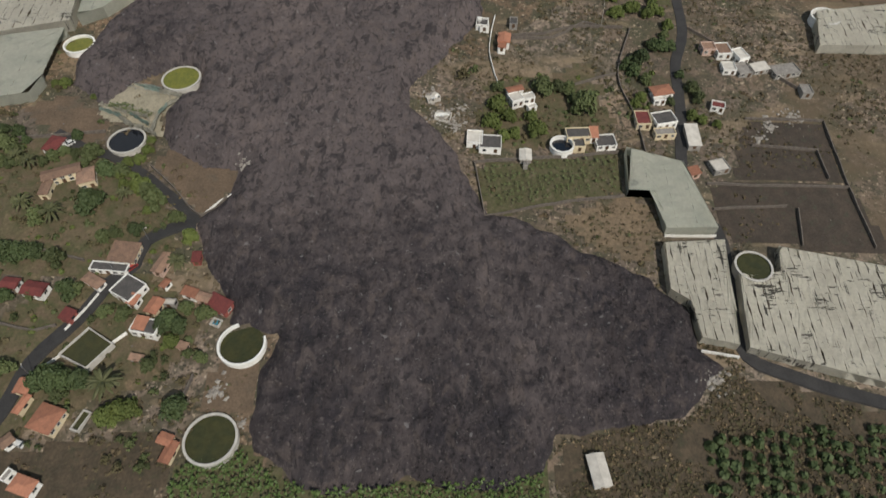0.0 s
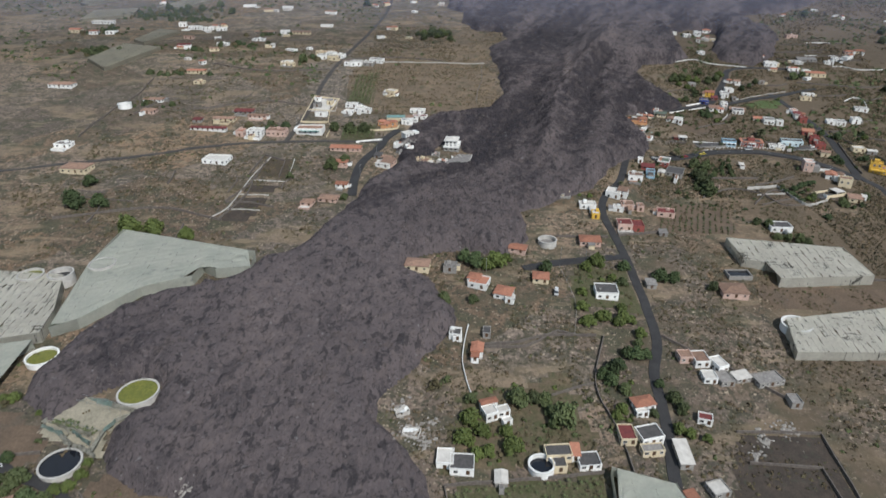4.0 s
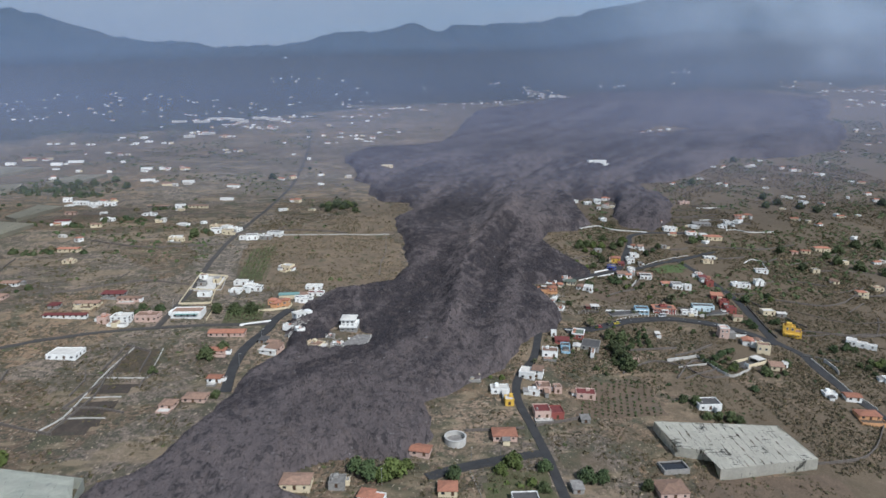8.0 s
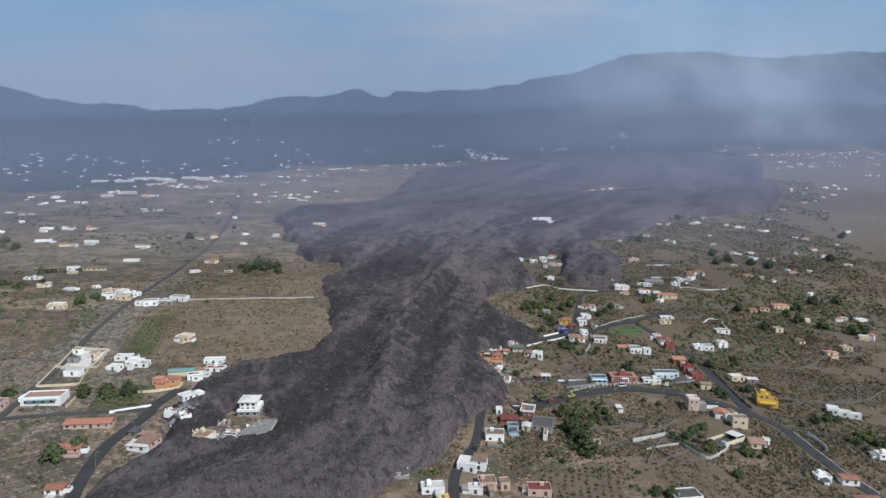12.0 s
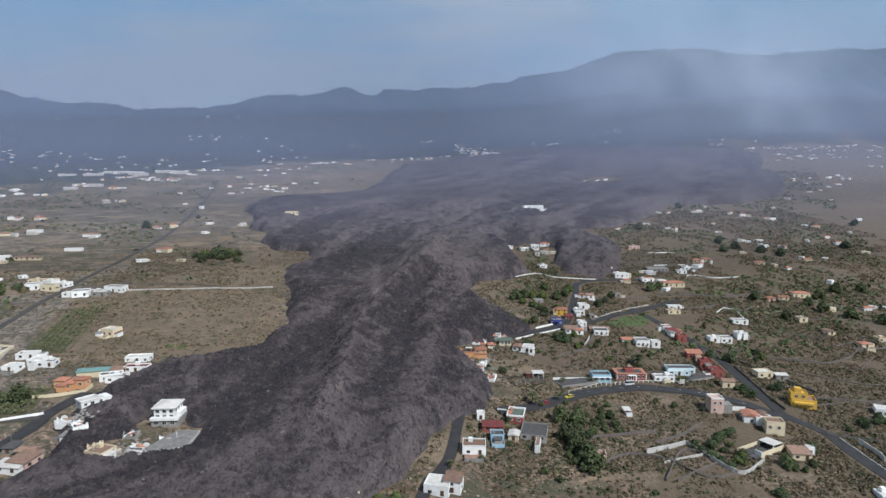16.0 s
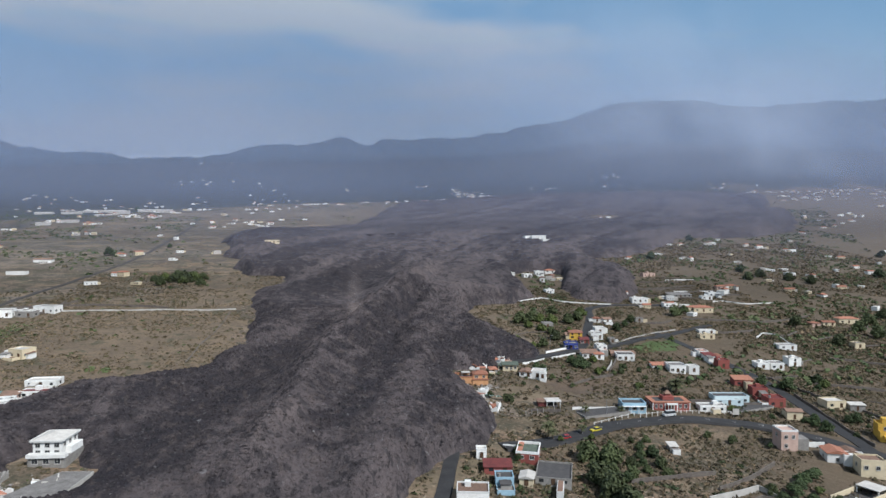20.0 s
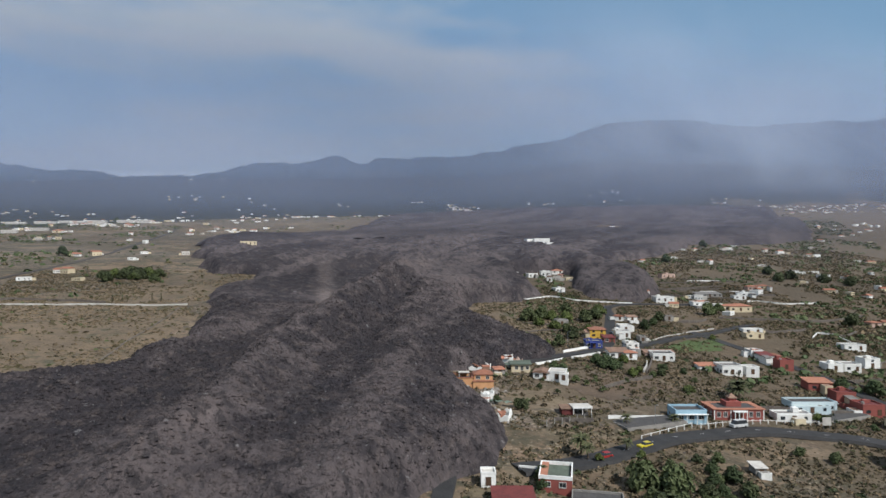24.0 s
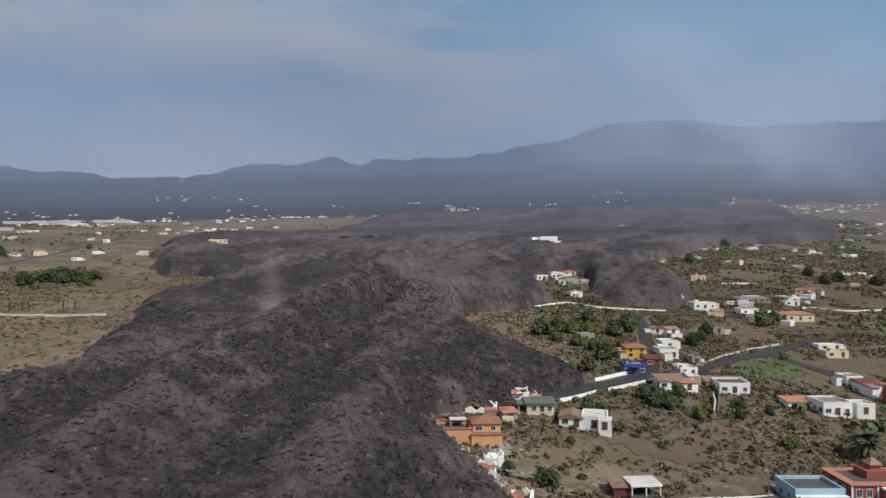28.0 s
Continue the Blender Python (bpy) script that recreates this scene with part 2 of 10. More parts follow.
def lava_material():
    """Rubbly lava: charcoal channels and brown clinker banks (the mesh's tone), dark crevices, pale broken faces."""
    m = material("lava", (0.047, 0.042, 0.048), (0.064, 0.054, 0.056), size=9, fine=0.8, rough=0.95, bump=1.1, bump_size=1.3, spec=0.12, grit=0.4)
    n, l = m.node_tree.nodes, m.node_tree.links
    bsdf, geo = n["Principled BSDF"], n["Geometry"]
    col = bsdf.inputs["Base Color"].links[0].from_socket
    tone = n.new("ShaderNodeAttribute")
    tone.attribute_name = "tone"
    k = n.new("ShaderNodeTexNoise")
    k.inputs["Scale"].default_value, k.inputs["Detail"].default_value = 1 / 5, 7
    l.new(geo.outputs["Position"], k.inputs["Vector"])
    ad = n.new("ShaderNodeMath")
    ad.operation = "ADD"
    l.new(tone.outputs["Fac"], ad.inputs[0])
    l.new(k.outputs["Fac"], ad.inputs[1])
    r = n.new("ShaderNodeMapRange")
    r.inputs["From Min"].default_value, r.inputs["From Max"].default_value = 0.70, 1.20
    l.new(ad.outputs["Value"], r.inputs["Value"])
    mx = n.new("ShaderNodeMix")
    mx.data_type = "RGBA"
    mx.inputs["B"].default_value = (0.104, 0.087, 0.087, 1)
    l.new(r.outputs["Result"], mx.inputs["Factor"])
    l.new(col, mx.inputs["A"])
    col = mx.outputs["Result"]
    # the highest tones are paler still, the haze lift in them included
    r = n.new("ShaderNodeMapRange")
    r.inputs["From Min"].default_value, r.inputs["From Max"].default_value, r.inputs["To Max"].default_value = 1.40, 1.95, 0.75
    l.new(ad.outputs["Value"], r.inputs["Value"])
    mx = n.new("ShaderNodeMix")
    mx.data_type = "RGBA"
    mx.inputs["B"].default_value = (0.160, 0.130, 0.124, 1)
    l.new(r.outputs["Result"], mx.inputs["Factor"])
    l.new(col, mx.inputs["A"])
    col = mx.outputs["Result"]
    for stretch, metres, at, soft, tint, most, bend in (
            ((1.6, 0.7, 1), 9, 0.55, 0.08, (0.028, 0.027, 0.031), 0.32, 0.8), ((1.3, 0.8, 1), 4, 0.55, 0.07, (0.024, 0.023, 0.026), 0.6, 0.8), ((1.3, 0.8, 1), 5.5, 0.56, 0.08, (0.130, 0.104, 0.094), 0.32, 0.8), ((1, 1, 1), 1.3, 0.56, 0.08, (0.016, 0.015, 0.016), 0.45, 0.5),
            ((1, 1, 1), 0.9, 0.60, 0.08, (0.19, 0.165, 0.155), 0.35, 0.5), ((1, 1, 1), 2.2, 0.67, 0.05, (0.24, 0.23, 0.23), 0.5, 0.5)):
        mp = n.new("ShaderNodeMapping")
        mp.inputs["Scale"].default_value = stretch
        mp.inputs["Rotation"].default_value = (0, 0, radians(12))
        mp.inputs["Location"].default_value = (metres * 3, metres, 0)
        k = n.new("ShaderNodeTexNoise")
        k.inputs["Scale"].default_value, k.inputs["Detail"].default_value, k.inputs["Distortion"].default_value = 1 / metres, 6, bend
        l.new(geo.outputs["Position"], mp.inputs["Vector"])
        l.new(mp.outputs["Vector"], k.inputs["Vector"])
        r = n.new("ShaderNodeMapRange")
        r.inputs["From Min"].default_value, r.inputs["From Max"].default_value, r.inputs["To Max"].default_value = at, at + soft, most
        l.new(k.outputs["Fac"], r.inputs["Value"])
        mx = n.new("ShaderNodeMix")
        mx.data_type = "RGBA"
        mx.inputs["B"].default_value = (*tint, 1)
        l.new(r.outputs["Result"], mx.inputs["Factor"])
        l.new(col, mx.inputs["A"])
        col = mx.outputs["Result"]
    l.new(col, bsdf.inputs["Base Color"])
    # clinker relief drawn out along the flow
    mp = n.new("ShaderNodeMapping")
    mp.inputs["Scale"].default_value, mp.inputs["Rotation"].default_value = (1.5, 0.75, 1), (0, 0, radians(14))
    k = n.new("ShaderNodeTexNoise")
    k.inputs["Scale"].default_value, k.inputs["Detail"].default_value, k.inputs["Roughness"].default_value, k.inputs["Distortion"].default_value = 1 / 2.6, 8, 0.72, 0.6
    l.new(geo.outputs["Position"], mp.inputs["Vector"])
    l.new(mp.outputs["Vector"], k.inputs["Vector"])
    relief = n["Bump"]
    relief.inputs["Distance"].default_value = 1.35
    l.new(k.outputs["Fac"], relief.inputs["Height"])
    return m


LAVA = lava_material()
CINDER = material("cinder_soil", (0.078, 0.060, 0.047), (0.052, 0.042, 0.034), size=5, fine=0.7, bump=0.2, bump_size=1.2, third=(0.06, 0.058, 0.042), third_size=3, third_at=0.56)
BARE = material("bare_soil", (0.160, 0.114, 0.078), (0.118, 0.086, 0.060), size=7, fine=0.7, bump=0.12, bump_size=1.2, third=(0.12, 0.095, 0.07), third_size=9)
STRAW = material("straw_land", (0.208, 0.153, 0.100), (0.148, 0.112, 0.076), size=12, fine=1.2, bump=0.3, bump_size=1.6, third=(0.10, 0.09, 0.055), third_size=8, third_at=0.54)
CROP = material("green_crop", (0.078, 0.082, 0.035), (0.11, 0.098, 0.055), size=3.0, fine=0.8, bump=0.5, bump_size=1.5, third=(0.17, 0.14, 0.09), third_size=4, third_at=0.58)
ASPHALT = material("asphalt", (0.036, 0.035, 0.036), (0.052, 0.050, 0.050), size=5, fine=0.4, rough=0.85)


def plastic_material():
    """Weathered plastic sheeting: pale, wrinkled, with long dark tears along the panels."""
    m = material("greenhouse_sheet", (0.68, 0.65, 0.56), (0.58, 0.55, 0.47), grit=0.2, size=9, fine=1.0, rough=0.6, bump=0.2, bump_size=1.6, third=(0.50, 0.48, 0.42), third_size=3.2, third_at=0.62)
    n, l = m.node_tree.nodes, m.node_tree.links
    bsdf, geo = n["Principled BSDF"], n["Geometry"]
    col = bsdf.inputs["Base Color"].links[0].from_socket
    # tears: long ones down the seams, short ones across, thick in some places and none in others
    where = n.new("ShaderNodeTexNoise")
    where.inputs["Scale"].default_value, where.inputs["Detail"].default_value = 1 / 11, 3
    l.new(geo.outputs["Position"], where.inputs["Vector"])
    for stretch, at, tint, share in (((1.9, 0.13, 0.2), 0.72, (0.055, 0.052, 0.045), 0.42), ((0.33, 1.7, 0.3), 0.79, (0.075, 0.07, 0.06), 0.55), ((4.5, 0.5, 0.5), 0.83, (0.12, 0.11, 0.095), 0.4)):
        mp = n.new("ShaderNodeMapping")
        mp.inputs["Scale"].default_value = stretch
        mp.inputs["Rotation"].default_value = (0, 0, radians(3))
        k = n.new("ShaderNodeTexNoise")
        k.inputs["Scale"].default_value, k.inputs["Detail"].default_value, k.inputs["Roughness"].default_value = 0.62, 6, 0.62
        l.new(geo.outputs["Position"], mp.inputs["Vector"])
        l.new(mp.outputs["Vector"], k.inputs["Vector"])
        more = n.new("ShaderNodeMath")
        more.operation = "MULTIPLY_ADD"
        more.inputs[1].default_value = share
        l.new(where.outputs["Fac"], more.inputs[0])
        l.new(k.outputs["Fac"], more.inputs[2])
        r = n.new("ShaderNodeMapRange")
        r.inputs["From Min"].default_value, r.inputs["From Max"].default_value, r.inputs["To Max"].default_value = at + 0.12, at + 0.14, 0.95
        l.new(more.outputs["Value"], r.inputs["Value"])
        mx = n.new("ShaderNodeMix")
        mx.data_type = "RGBA"
        mx.inputs["B"].default_value = (*tint, 1)
        l.new(r.outputs["Result"], mx.inputs["Factor"])
        l.new(col, mx.inputs["A"])
        col = mx.outputs["Result"]
    l.new(col, bsdf.inputs["Base Color"])
    return m


PLASTIC = plastic_material()
NET = material("greenhouse_net", (0.56, 0.56, 0.48), (0.48, 0.49, 0.42), size=10, fine=1.2, rough=0.7, bump=0.1, bump_size=2.0, third=(0.33, 0.335, 0.30), third_size=6, third_at=0.6, grit=0.15)
STONE = material("stone_wall", (0.19, 0.165, 0.14), (0.12, 0.10, 0.09), size=1.2, fine=0.3, bump=0.12, bump_size=0.5)
CONCRETE = material("concrete", (0.52, 0.50, 0.46), (0.38, 0.36, 0.33), size=2.5, fine=0.5, bump=0.03, bump_size=0.6, grit=0.15)
WHITE = material("white_plaster", (0.84, 0.83, 0.80), (0.70, 0.69, 0.65), size=2.5, fine=0.4, rough=0.8, vary=0.12, grit=0.15)
CREAM = material("cream_plaster", (0.66, 0.56, 0.38), (0.57, 0.48, 0.33), size=2.5, fine=0.4, rough=0.8, vary=0.08, grit=0.15)
YELLOW = material("ochre_yellow_plaster", (0.68, 0.43, 0.07), (0.60, 0.37, 0.06), size=2.5, fine=0.4, rough=0.8, grit=0.15)
ORANGE = material("orange_plaster", (0.62, 0.34, 0.17), (0.55, 0.29, 0.14), size=2.5, fine=0.4, rough=0.8, grit=0.15)
RED = material("red_plaster", (0.30, 0.088, 0.07), (0.24, 0.072, 0.06), size=2.5, fine=0.4, rough=0.8, grit=0.15)
PINK = material("pink_plaster", (0.56, 0.40, 0.33), (0.48, 0.34, 0.28), size=2.5, fine=0.4, rough=0.8, grit=0.15)
BLUE = material("pale_blue_plaster", (0.36, 0.52, 0.62), (0.30, 0.45, 0.55), size=2.5, fine=0.4, rough=0.8, grit=0.15)
SKY_WHITE = material("bluish_white_plaster", (0.58, 0.68, 0.70), (0.50, 0.60, 0.63), size=2.5, fine=0.4, rough=0.8, grit=0.15)
NAVY = material("deep_blue_plaster", (0.05, 0.07, 0.27), (0.04, 0.06, 0.22), size=2.5, fine=0.4, rough=0.8, grit=0.15)
GREY = material("grey_block", (0.36, 0.34, 0.31), (0.27, 0.255, 0.235), size=1.6, fine=0.3, vary=0.12)
TILE = material("terracotta_tile", (0.44, 0.195, 0.122), (0.34, 0.155, 0.10), size=1.3, fine=0.25, rough=0.85, bump=0.06, bump_size=0.3, vary=0.25)
TILE_OLD = material("weathered_tile", (0.33, 0.205, 0.145), (0.23, 0.15, 0.11), size=1.6, fine=0.3, rough=0.9, bump=0.06, bump_size=0.3, vary=0.25)
TILE_DARK = material("dark_red_roof", (0.19, 0.05, 0.045), (0.14, 0.04, 0.038), size=1.5, fine=0.3, rough=0.85, vary=0.15)
FLAT = material("flat_roof_grey", (0.30, 0.28, 0.26), (0.20, 0.185, 0.17), size=2.2, fine=0.4, vary=0.2)
FLAT_DARK = material("flat_roof_ash", (0.11, 0.102, 0.098), (0.08, 0.076, 0.075), size=2.0, fine=0.4)
FLAT_PALE = material("flat_roof_pale", (0.58, 0.55, 0.50), (0.45, 0.42, 0.38), size=2.2, fine=0.4, vary=0.1, grit=0.15)
GLASS = material("window_glass", (0.03, 0.035, 0.04), (0.05, 0.055, 0.06), size=1, fine=0.5, rough=0.15, spec=0.6)
FRAME = material("window_frame", (0.6, 0.58, 0.54), (0.5, 0.48, 0.45), size=1, fine=0.3, rough=0.6, grit=0.15)
DOOR = material("brown_door", (0.13, 0.075, 0.045), (0.10, 0.06, 0.035), size=1, fine=0.2, rough=0.7, vary=0.2)
WATER_GREEN = material("pond_green", (0.060, 0.056, 0.016), (0.040, 0.042, 0.014), size=4, fine=1.0, rough=0.12, spec=0.5)
WATER_DARK = material("pond_dark", (0.008, 0.010, 0.016), (0.012, 0.014, 0.02), size=3, fine=1.0, rough=0.08, spec=0.5)
ALGAE = material("pond_algae", (0.20, 0.20, 0.04), (0.15, 0.16, 0.035), size=3, fine=0.8, rough=0.5)
POOL = material("pool_blue", (0.08, 0.3, 0.42), (0.06, 0.25, 0.38), size=3, fine=0.8, rough=0.1, spec=0.5)
BARK = material("bark", (0.13, 0.095, 0.065), (0.085, 0.062, 0.045), size=0.6, fine=0.15)
LEAF = material("leaf_green", (0.064, 0.084, 0.031), (0.094, 0.110, 0.044), size=1.2, fine=0.4, rough=0.7, vary=0.35, grit=0.3)
LEAF_DARK = material("leaf_dark", (0.048, 0.072, 0.027), (0.070, 0.094, 0.036), size=1.2, fine=0.4, rough=0.7, vary=0.3, grit=0.3)
LEAF_LIGHT = material("leaf_bright", (0.112, 0.136, 0.034), (0.085, 0.112, 0.030), size=1.2, fine=0.4, rough=0.7, vary=0.2, grit=0.3)
PALM = material("palm_frond", (0.075, 0.085, 0.035), (0.11, 0.11, 0.05), size=0.8, fine=0.3, rough=0.7, vary=0.2)
SCRUB = material("dry_scrub", (0.135, 0.100, 0.062), (0.088, 0.078, 0.042), size=9, fine=0.6, rough=0.95, third=(0.165, 0.118, 0.074), third_size=5, grit=0.35)
OLIVE = material("olive_scrub", (0.100, 0.090, 0.045), (0.125, 0.102, 0.058), size=7, fine=0.6, rough=0.95, third=(0.07, 0.08, 0.034), third_size=6, grit=0.35)
RUBBLE = material("pale_rubble", (0.38, 0.355, 0.32), (0.25, 0.225, 0.20), size=2, fine=0.4, bump=0.1, bump_size=0.6)
STEEL = material("galvanised_steel", (0.45, 0.46, 0.47), (0.36, 0.37, 0.38), size=0.8, fine=0.2, rough=0.45, metal=0.7)
RUBBER = material("tyre_rubber", (0.02, 0.02, 0.02), (0.03, 0.03, 0.03), size=0.3, fine=0.1)
PAINT_WHITE = material("road_paint", (0.62, 0.61, 0.58), (0.5, 0.49, 0.47), size=1.0, fine=0.3, grit=0.15)
HILL = material("far_forest", (0.020, 0.030, 0.026), (0.034, 0.042, 0.034), size=240, fine=45, bump=14.0, bump_size=160, third=(0.05, 0.052, 0.042), third_size=420)


# ---- terrain ----
def ground_at(x, y):
    """Height of the land: an even slope that climbs away from the sea, then a wooded rise below the mountains."""
    x, y = np.asarray(x, float), np.asarray(y, float)
    u, v = np.clip(x, -1500, 1700) / 1000, np.minimum(y, 2300) / 1000
    w = np.minimum(v, 1.6)
    z = -7.26 - 66.44 * u + 115.7 * v + 73.35 * u * w - 13.47 * v * v - 3.82 * u * u
    far = np.clip(y - 2300, 0, 650)
    z = z + 0.11 * far + 0.00002 * far * far
    west = np.clip((450 - x) / 400, 0, 3)
    east = np.clip((x - 1000) / 500, 0, 1)
    k = np.clip((y - 1250) / 250, 0, 1)
    k = k * k * (3 - 2 * k)
    climb = np.clip(y - 1980 + 150 * east, 0, 970 + 150 * east)
    climb = climb * climb / (climb + 60)
    hollow = 7 * np.exp(-((x - 620) / 260) ** 2 - ((y - 1270) / 170) ** 2)
    return z + k * (8 * west - 17 * east) + 0.13 * climb + 0.16 * east * np.minimum(climb, 350) - hollow


def gz(x, y):
    return float(ground_at(x, y))


def wave(x, y, size, seed=0):
    """Cheap smooth value noise in -1..1 over arrays, its lattice turned by the seed."""
    ca, sa = math.cos(seed * 1.7), math.sin(seed * 1.7)
    x, y = np.asarray(x) / size, np.asarray(y) / size
    x, y = ca * x - sa * y, sa * x + ca * y
    xi, yi = np.floor(x).astype(np.int64), np.floor(y).astype(np.int64)
    fx, fy = x - xi, y - yi
    fx, fy = fx * fx * (3 - 2 * fx), fy * fy * (3 - 2 * fy)

    def at(i, j):
        h = (i * 374761393 + j * 668265263 + seed * 974634777) & 0xFFFFFFFF
        h = ((h ^ (h >> 13)) * 1274126177) & 0xFFFFFFFF
        return ((h ^ (h >> 16)) & 0xFFFF) / 32767.5 - 1

    return (at(xi, yi) * (1 - fx) + at(xi + 1, yi) * fx) * (1 - fy) + (at(xi, yi + 1) * (1 - fx) + at(xi + 1, yi + 1) * fx) * fy


def signed_distance(x, y, ring):
    """Distance to a ring's edge, positive inside."""
    px, py = np.asarray(x, np.float32).ravel(), np.asarray(y, np.float32).ravel()
    best, inside = np.full(px.shape, 1e9, np.float32), np.zeros(px.shape, bool)
    for (ax, ay), (bx, by) in zip(ring, ring[1:] + ring[:1]):
        dx, dy = bx - ax, by - ay
        k = np.clip(((px - ax) * dx + (py - ay) * dy) / (dx * dx + dy * dy + 1e-9), 0, 1)
        best = np.minimum(best, (px - ax - k * dx) ** 2 + (py - ay - k * dy) ** 2)
        cross = ((ay > py) != (by > py)) & (px < (bx - ax) * (py - ay) / (by - ay + 1e-12) + ax)
        inside ^= cross
    return (np.sqrt(best) * np.where(inside, 1, -1)).reshape(np.shape(x))


def line_distance(x, y, line):
    px, py = np.asarray(x, np.float32), np.asarray(y, np.float32)
    best = np.full(px.shape, 1e9, np.float32)
    for (ax, ay), (bx, by) in zip(line, line[1:]):
        dx, dy = bx - ax, by - ay
        k = np.clip(((px - ax) * dx + (py - ay) * dy) / (dx * dx + dy * dy + 1e-9), 0, 1)
        best = np.minimum(best, (px - ax - k * dx) ** 2 + (py - ay - k * dy) ** 2)
    return np.sqrt(best)


def mesh_from(name, verts, faces, mat, smooth=False):
    me = bpy.data.meshes.new(name)
    me.from_pydata([tuple(v) for v in verts] if not isinstance(verts, np.ndarray) else verts.tolist(), [], faces if isinstance(faces, list) else faces.tolist())
    me.materials.append(mat)
    if smooth:
        me.shade_smooth()
    return me


def steps(*spans):
    """Grid lines: (from, to, step) spans laid end to end."""
    out = []
    for a, b, s in spans:
        out += list(np.arange(a, b, s))
    return np.array(out + [spans[-1][1]])


def sheet(name, gx, gy, height, mat, keep=None):
    """A grid surface over the plan; keep: a mask over the cells."""
    xx, yy = np.meshgrid(gx, gy)
    zz = height(xx, yy)
    nx, ny = len(gx), len(gy)
    idx = np.arange(nx * ny).reshape(ny, nx)
    quads = np.stack([idx[:-1, :-1], idx[:-1, 1:], idx[1:, 1:], idx[1:, :-1]], -1)
    quads = quads[keep(xx, yy)] if keep else quads.reshape(-1, 4)
    verts = np.stack([xx.ravel(), yy.ravel(), zz.ravel()], -1)
    used, inv = np.unique(quads, return_inverse=True)
    return new(name, mesh_from(name, verts[used], inv.reshape(-1, 4), mat, True))


def land_height(x, y):
    near = np.clip(1.2 - y / 1500, 0, 1)
    return ground_at(x, y) + near * (0.35 * wave(x, y, 9, 3) + 0.7 * wave(x, y, 31, 4)) + 2.0 * wave(x, y, 180, 5) * np.clip((y - 600) / 900, 0, 1) - 0.3


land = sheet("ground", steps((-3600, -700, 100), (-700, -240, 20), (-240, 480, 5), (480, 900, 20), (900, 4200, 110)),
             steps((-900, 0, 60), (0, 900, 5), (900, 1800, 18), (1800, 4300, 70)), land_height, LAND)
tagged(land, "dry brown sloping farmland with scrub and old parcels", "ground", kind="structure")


# ---- the lava flow ----
TOE = [(34, 68), (29, 59), (19, 54), (2, 52), (-5, 56), (-10, 60), (-15, 54), (-29, 52), (-40, 54), (-53, 63), (-56, 68), (-55, 75), (-55, 85), (-54, 96),
       (-66, 102), (-68, 107), (-79, 120), (-84, 137), (-83, 142), (-75, 151), (-73, 163), (-86, 164), (-101, 171), (-105, 177), (-106, 190), (-98, 199), (-97, 210), (-107, 216), (-123, 204)]
WEST = [(-131, 190), (-145, 201), (-146, 215), (-145, 225), (-141, 238), (-133, 257), (-117, 268), (-105, 274), (-103, 282), (-96, 278), (-85, 284), (-80, 297), (-64, 308), (-53, 333),
        (-40, 359), (-36, 383), (-24, 398), (-15, 413), (-20, 439), (-13, 470), (3, 492), (25, 503), (48, 511), (66, 548), (64, 584), (68, 616), (61, 650), (63, 690), (83, 727), (80, 756), (54, 763), (40, 802),
        (44, 850), (25, 872), (16, 1036), (38, 1112), (120, 1135), (174, 1165), (237, 1370), (321, 1604), (450, 1720), (760, 2050)]
EAST = [(1250, 1950), (1230, 1560), (1075, 1390), (950, 1170), (854, 1064), (690, 1003), (607, 1008), (517, 912), (433, 848), (394, 838), (375, 825), (388, 746), (355, 682), (318, 647), (293, 660),
        (296, 695), (322, 755), (298, 776), (271, 755), (262, 706), (262, 667), (238, 648), (206, 645), (194, 611), (198, 580), (213, 537), (208, 525), (190, 526), (182, 514), (155, 511), (150, 503),
        (154, 492), (162, 480), (165, 461), (153, 438), (137, 428), (126, 416), (108, 388)]
FRONT = [(88, 374), (58, 354), (59, 326), (45, 308), (23, 313), (7, 310), (-7, 304), (-6, 292), (5, 288), (17, 263), (16, 248), (2, 229), (-14, 208), (-13, 196), (0, 183), (5, 170), (13, 152), (15, 145),
         (25, 143), (39, 138), (54, 130), (71, 121), (77, 115), (82, 109), (83, 98), (90, 91), (84, 84), (73, 75), (54, 73)]
LAVA_RING = TOE + WEST + EAST + FRONT
ISLAND = [(-4, 409), (-5, 424), (7, 428), (11, 447), (24, 447), (27, 434), (32, 431), (27, 419), (19, 414), (8, 409)]
ISLAND_FAR = [(562, 1240), (592, 1290), (655, 1345), (722, 1310), (690, 1275), (630, 1235)]
CREST_LINE = [(78, 415), (92, 460), (98, 482), (100, 504), (107, 526), (121, 559), (143, 613), (167, 655), (194, 723)]
CHANNEL = [(28, 423), (37, 442), (50, 468), (63, 489), (77, 515), (89, 557), (101, 603), (128, 682), (152, 750), (175, 807)]
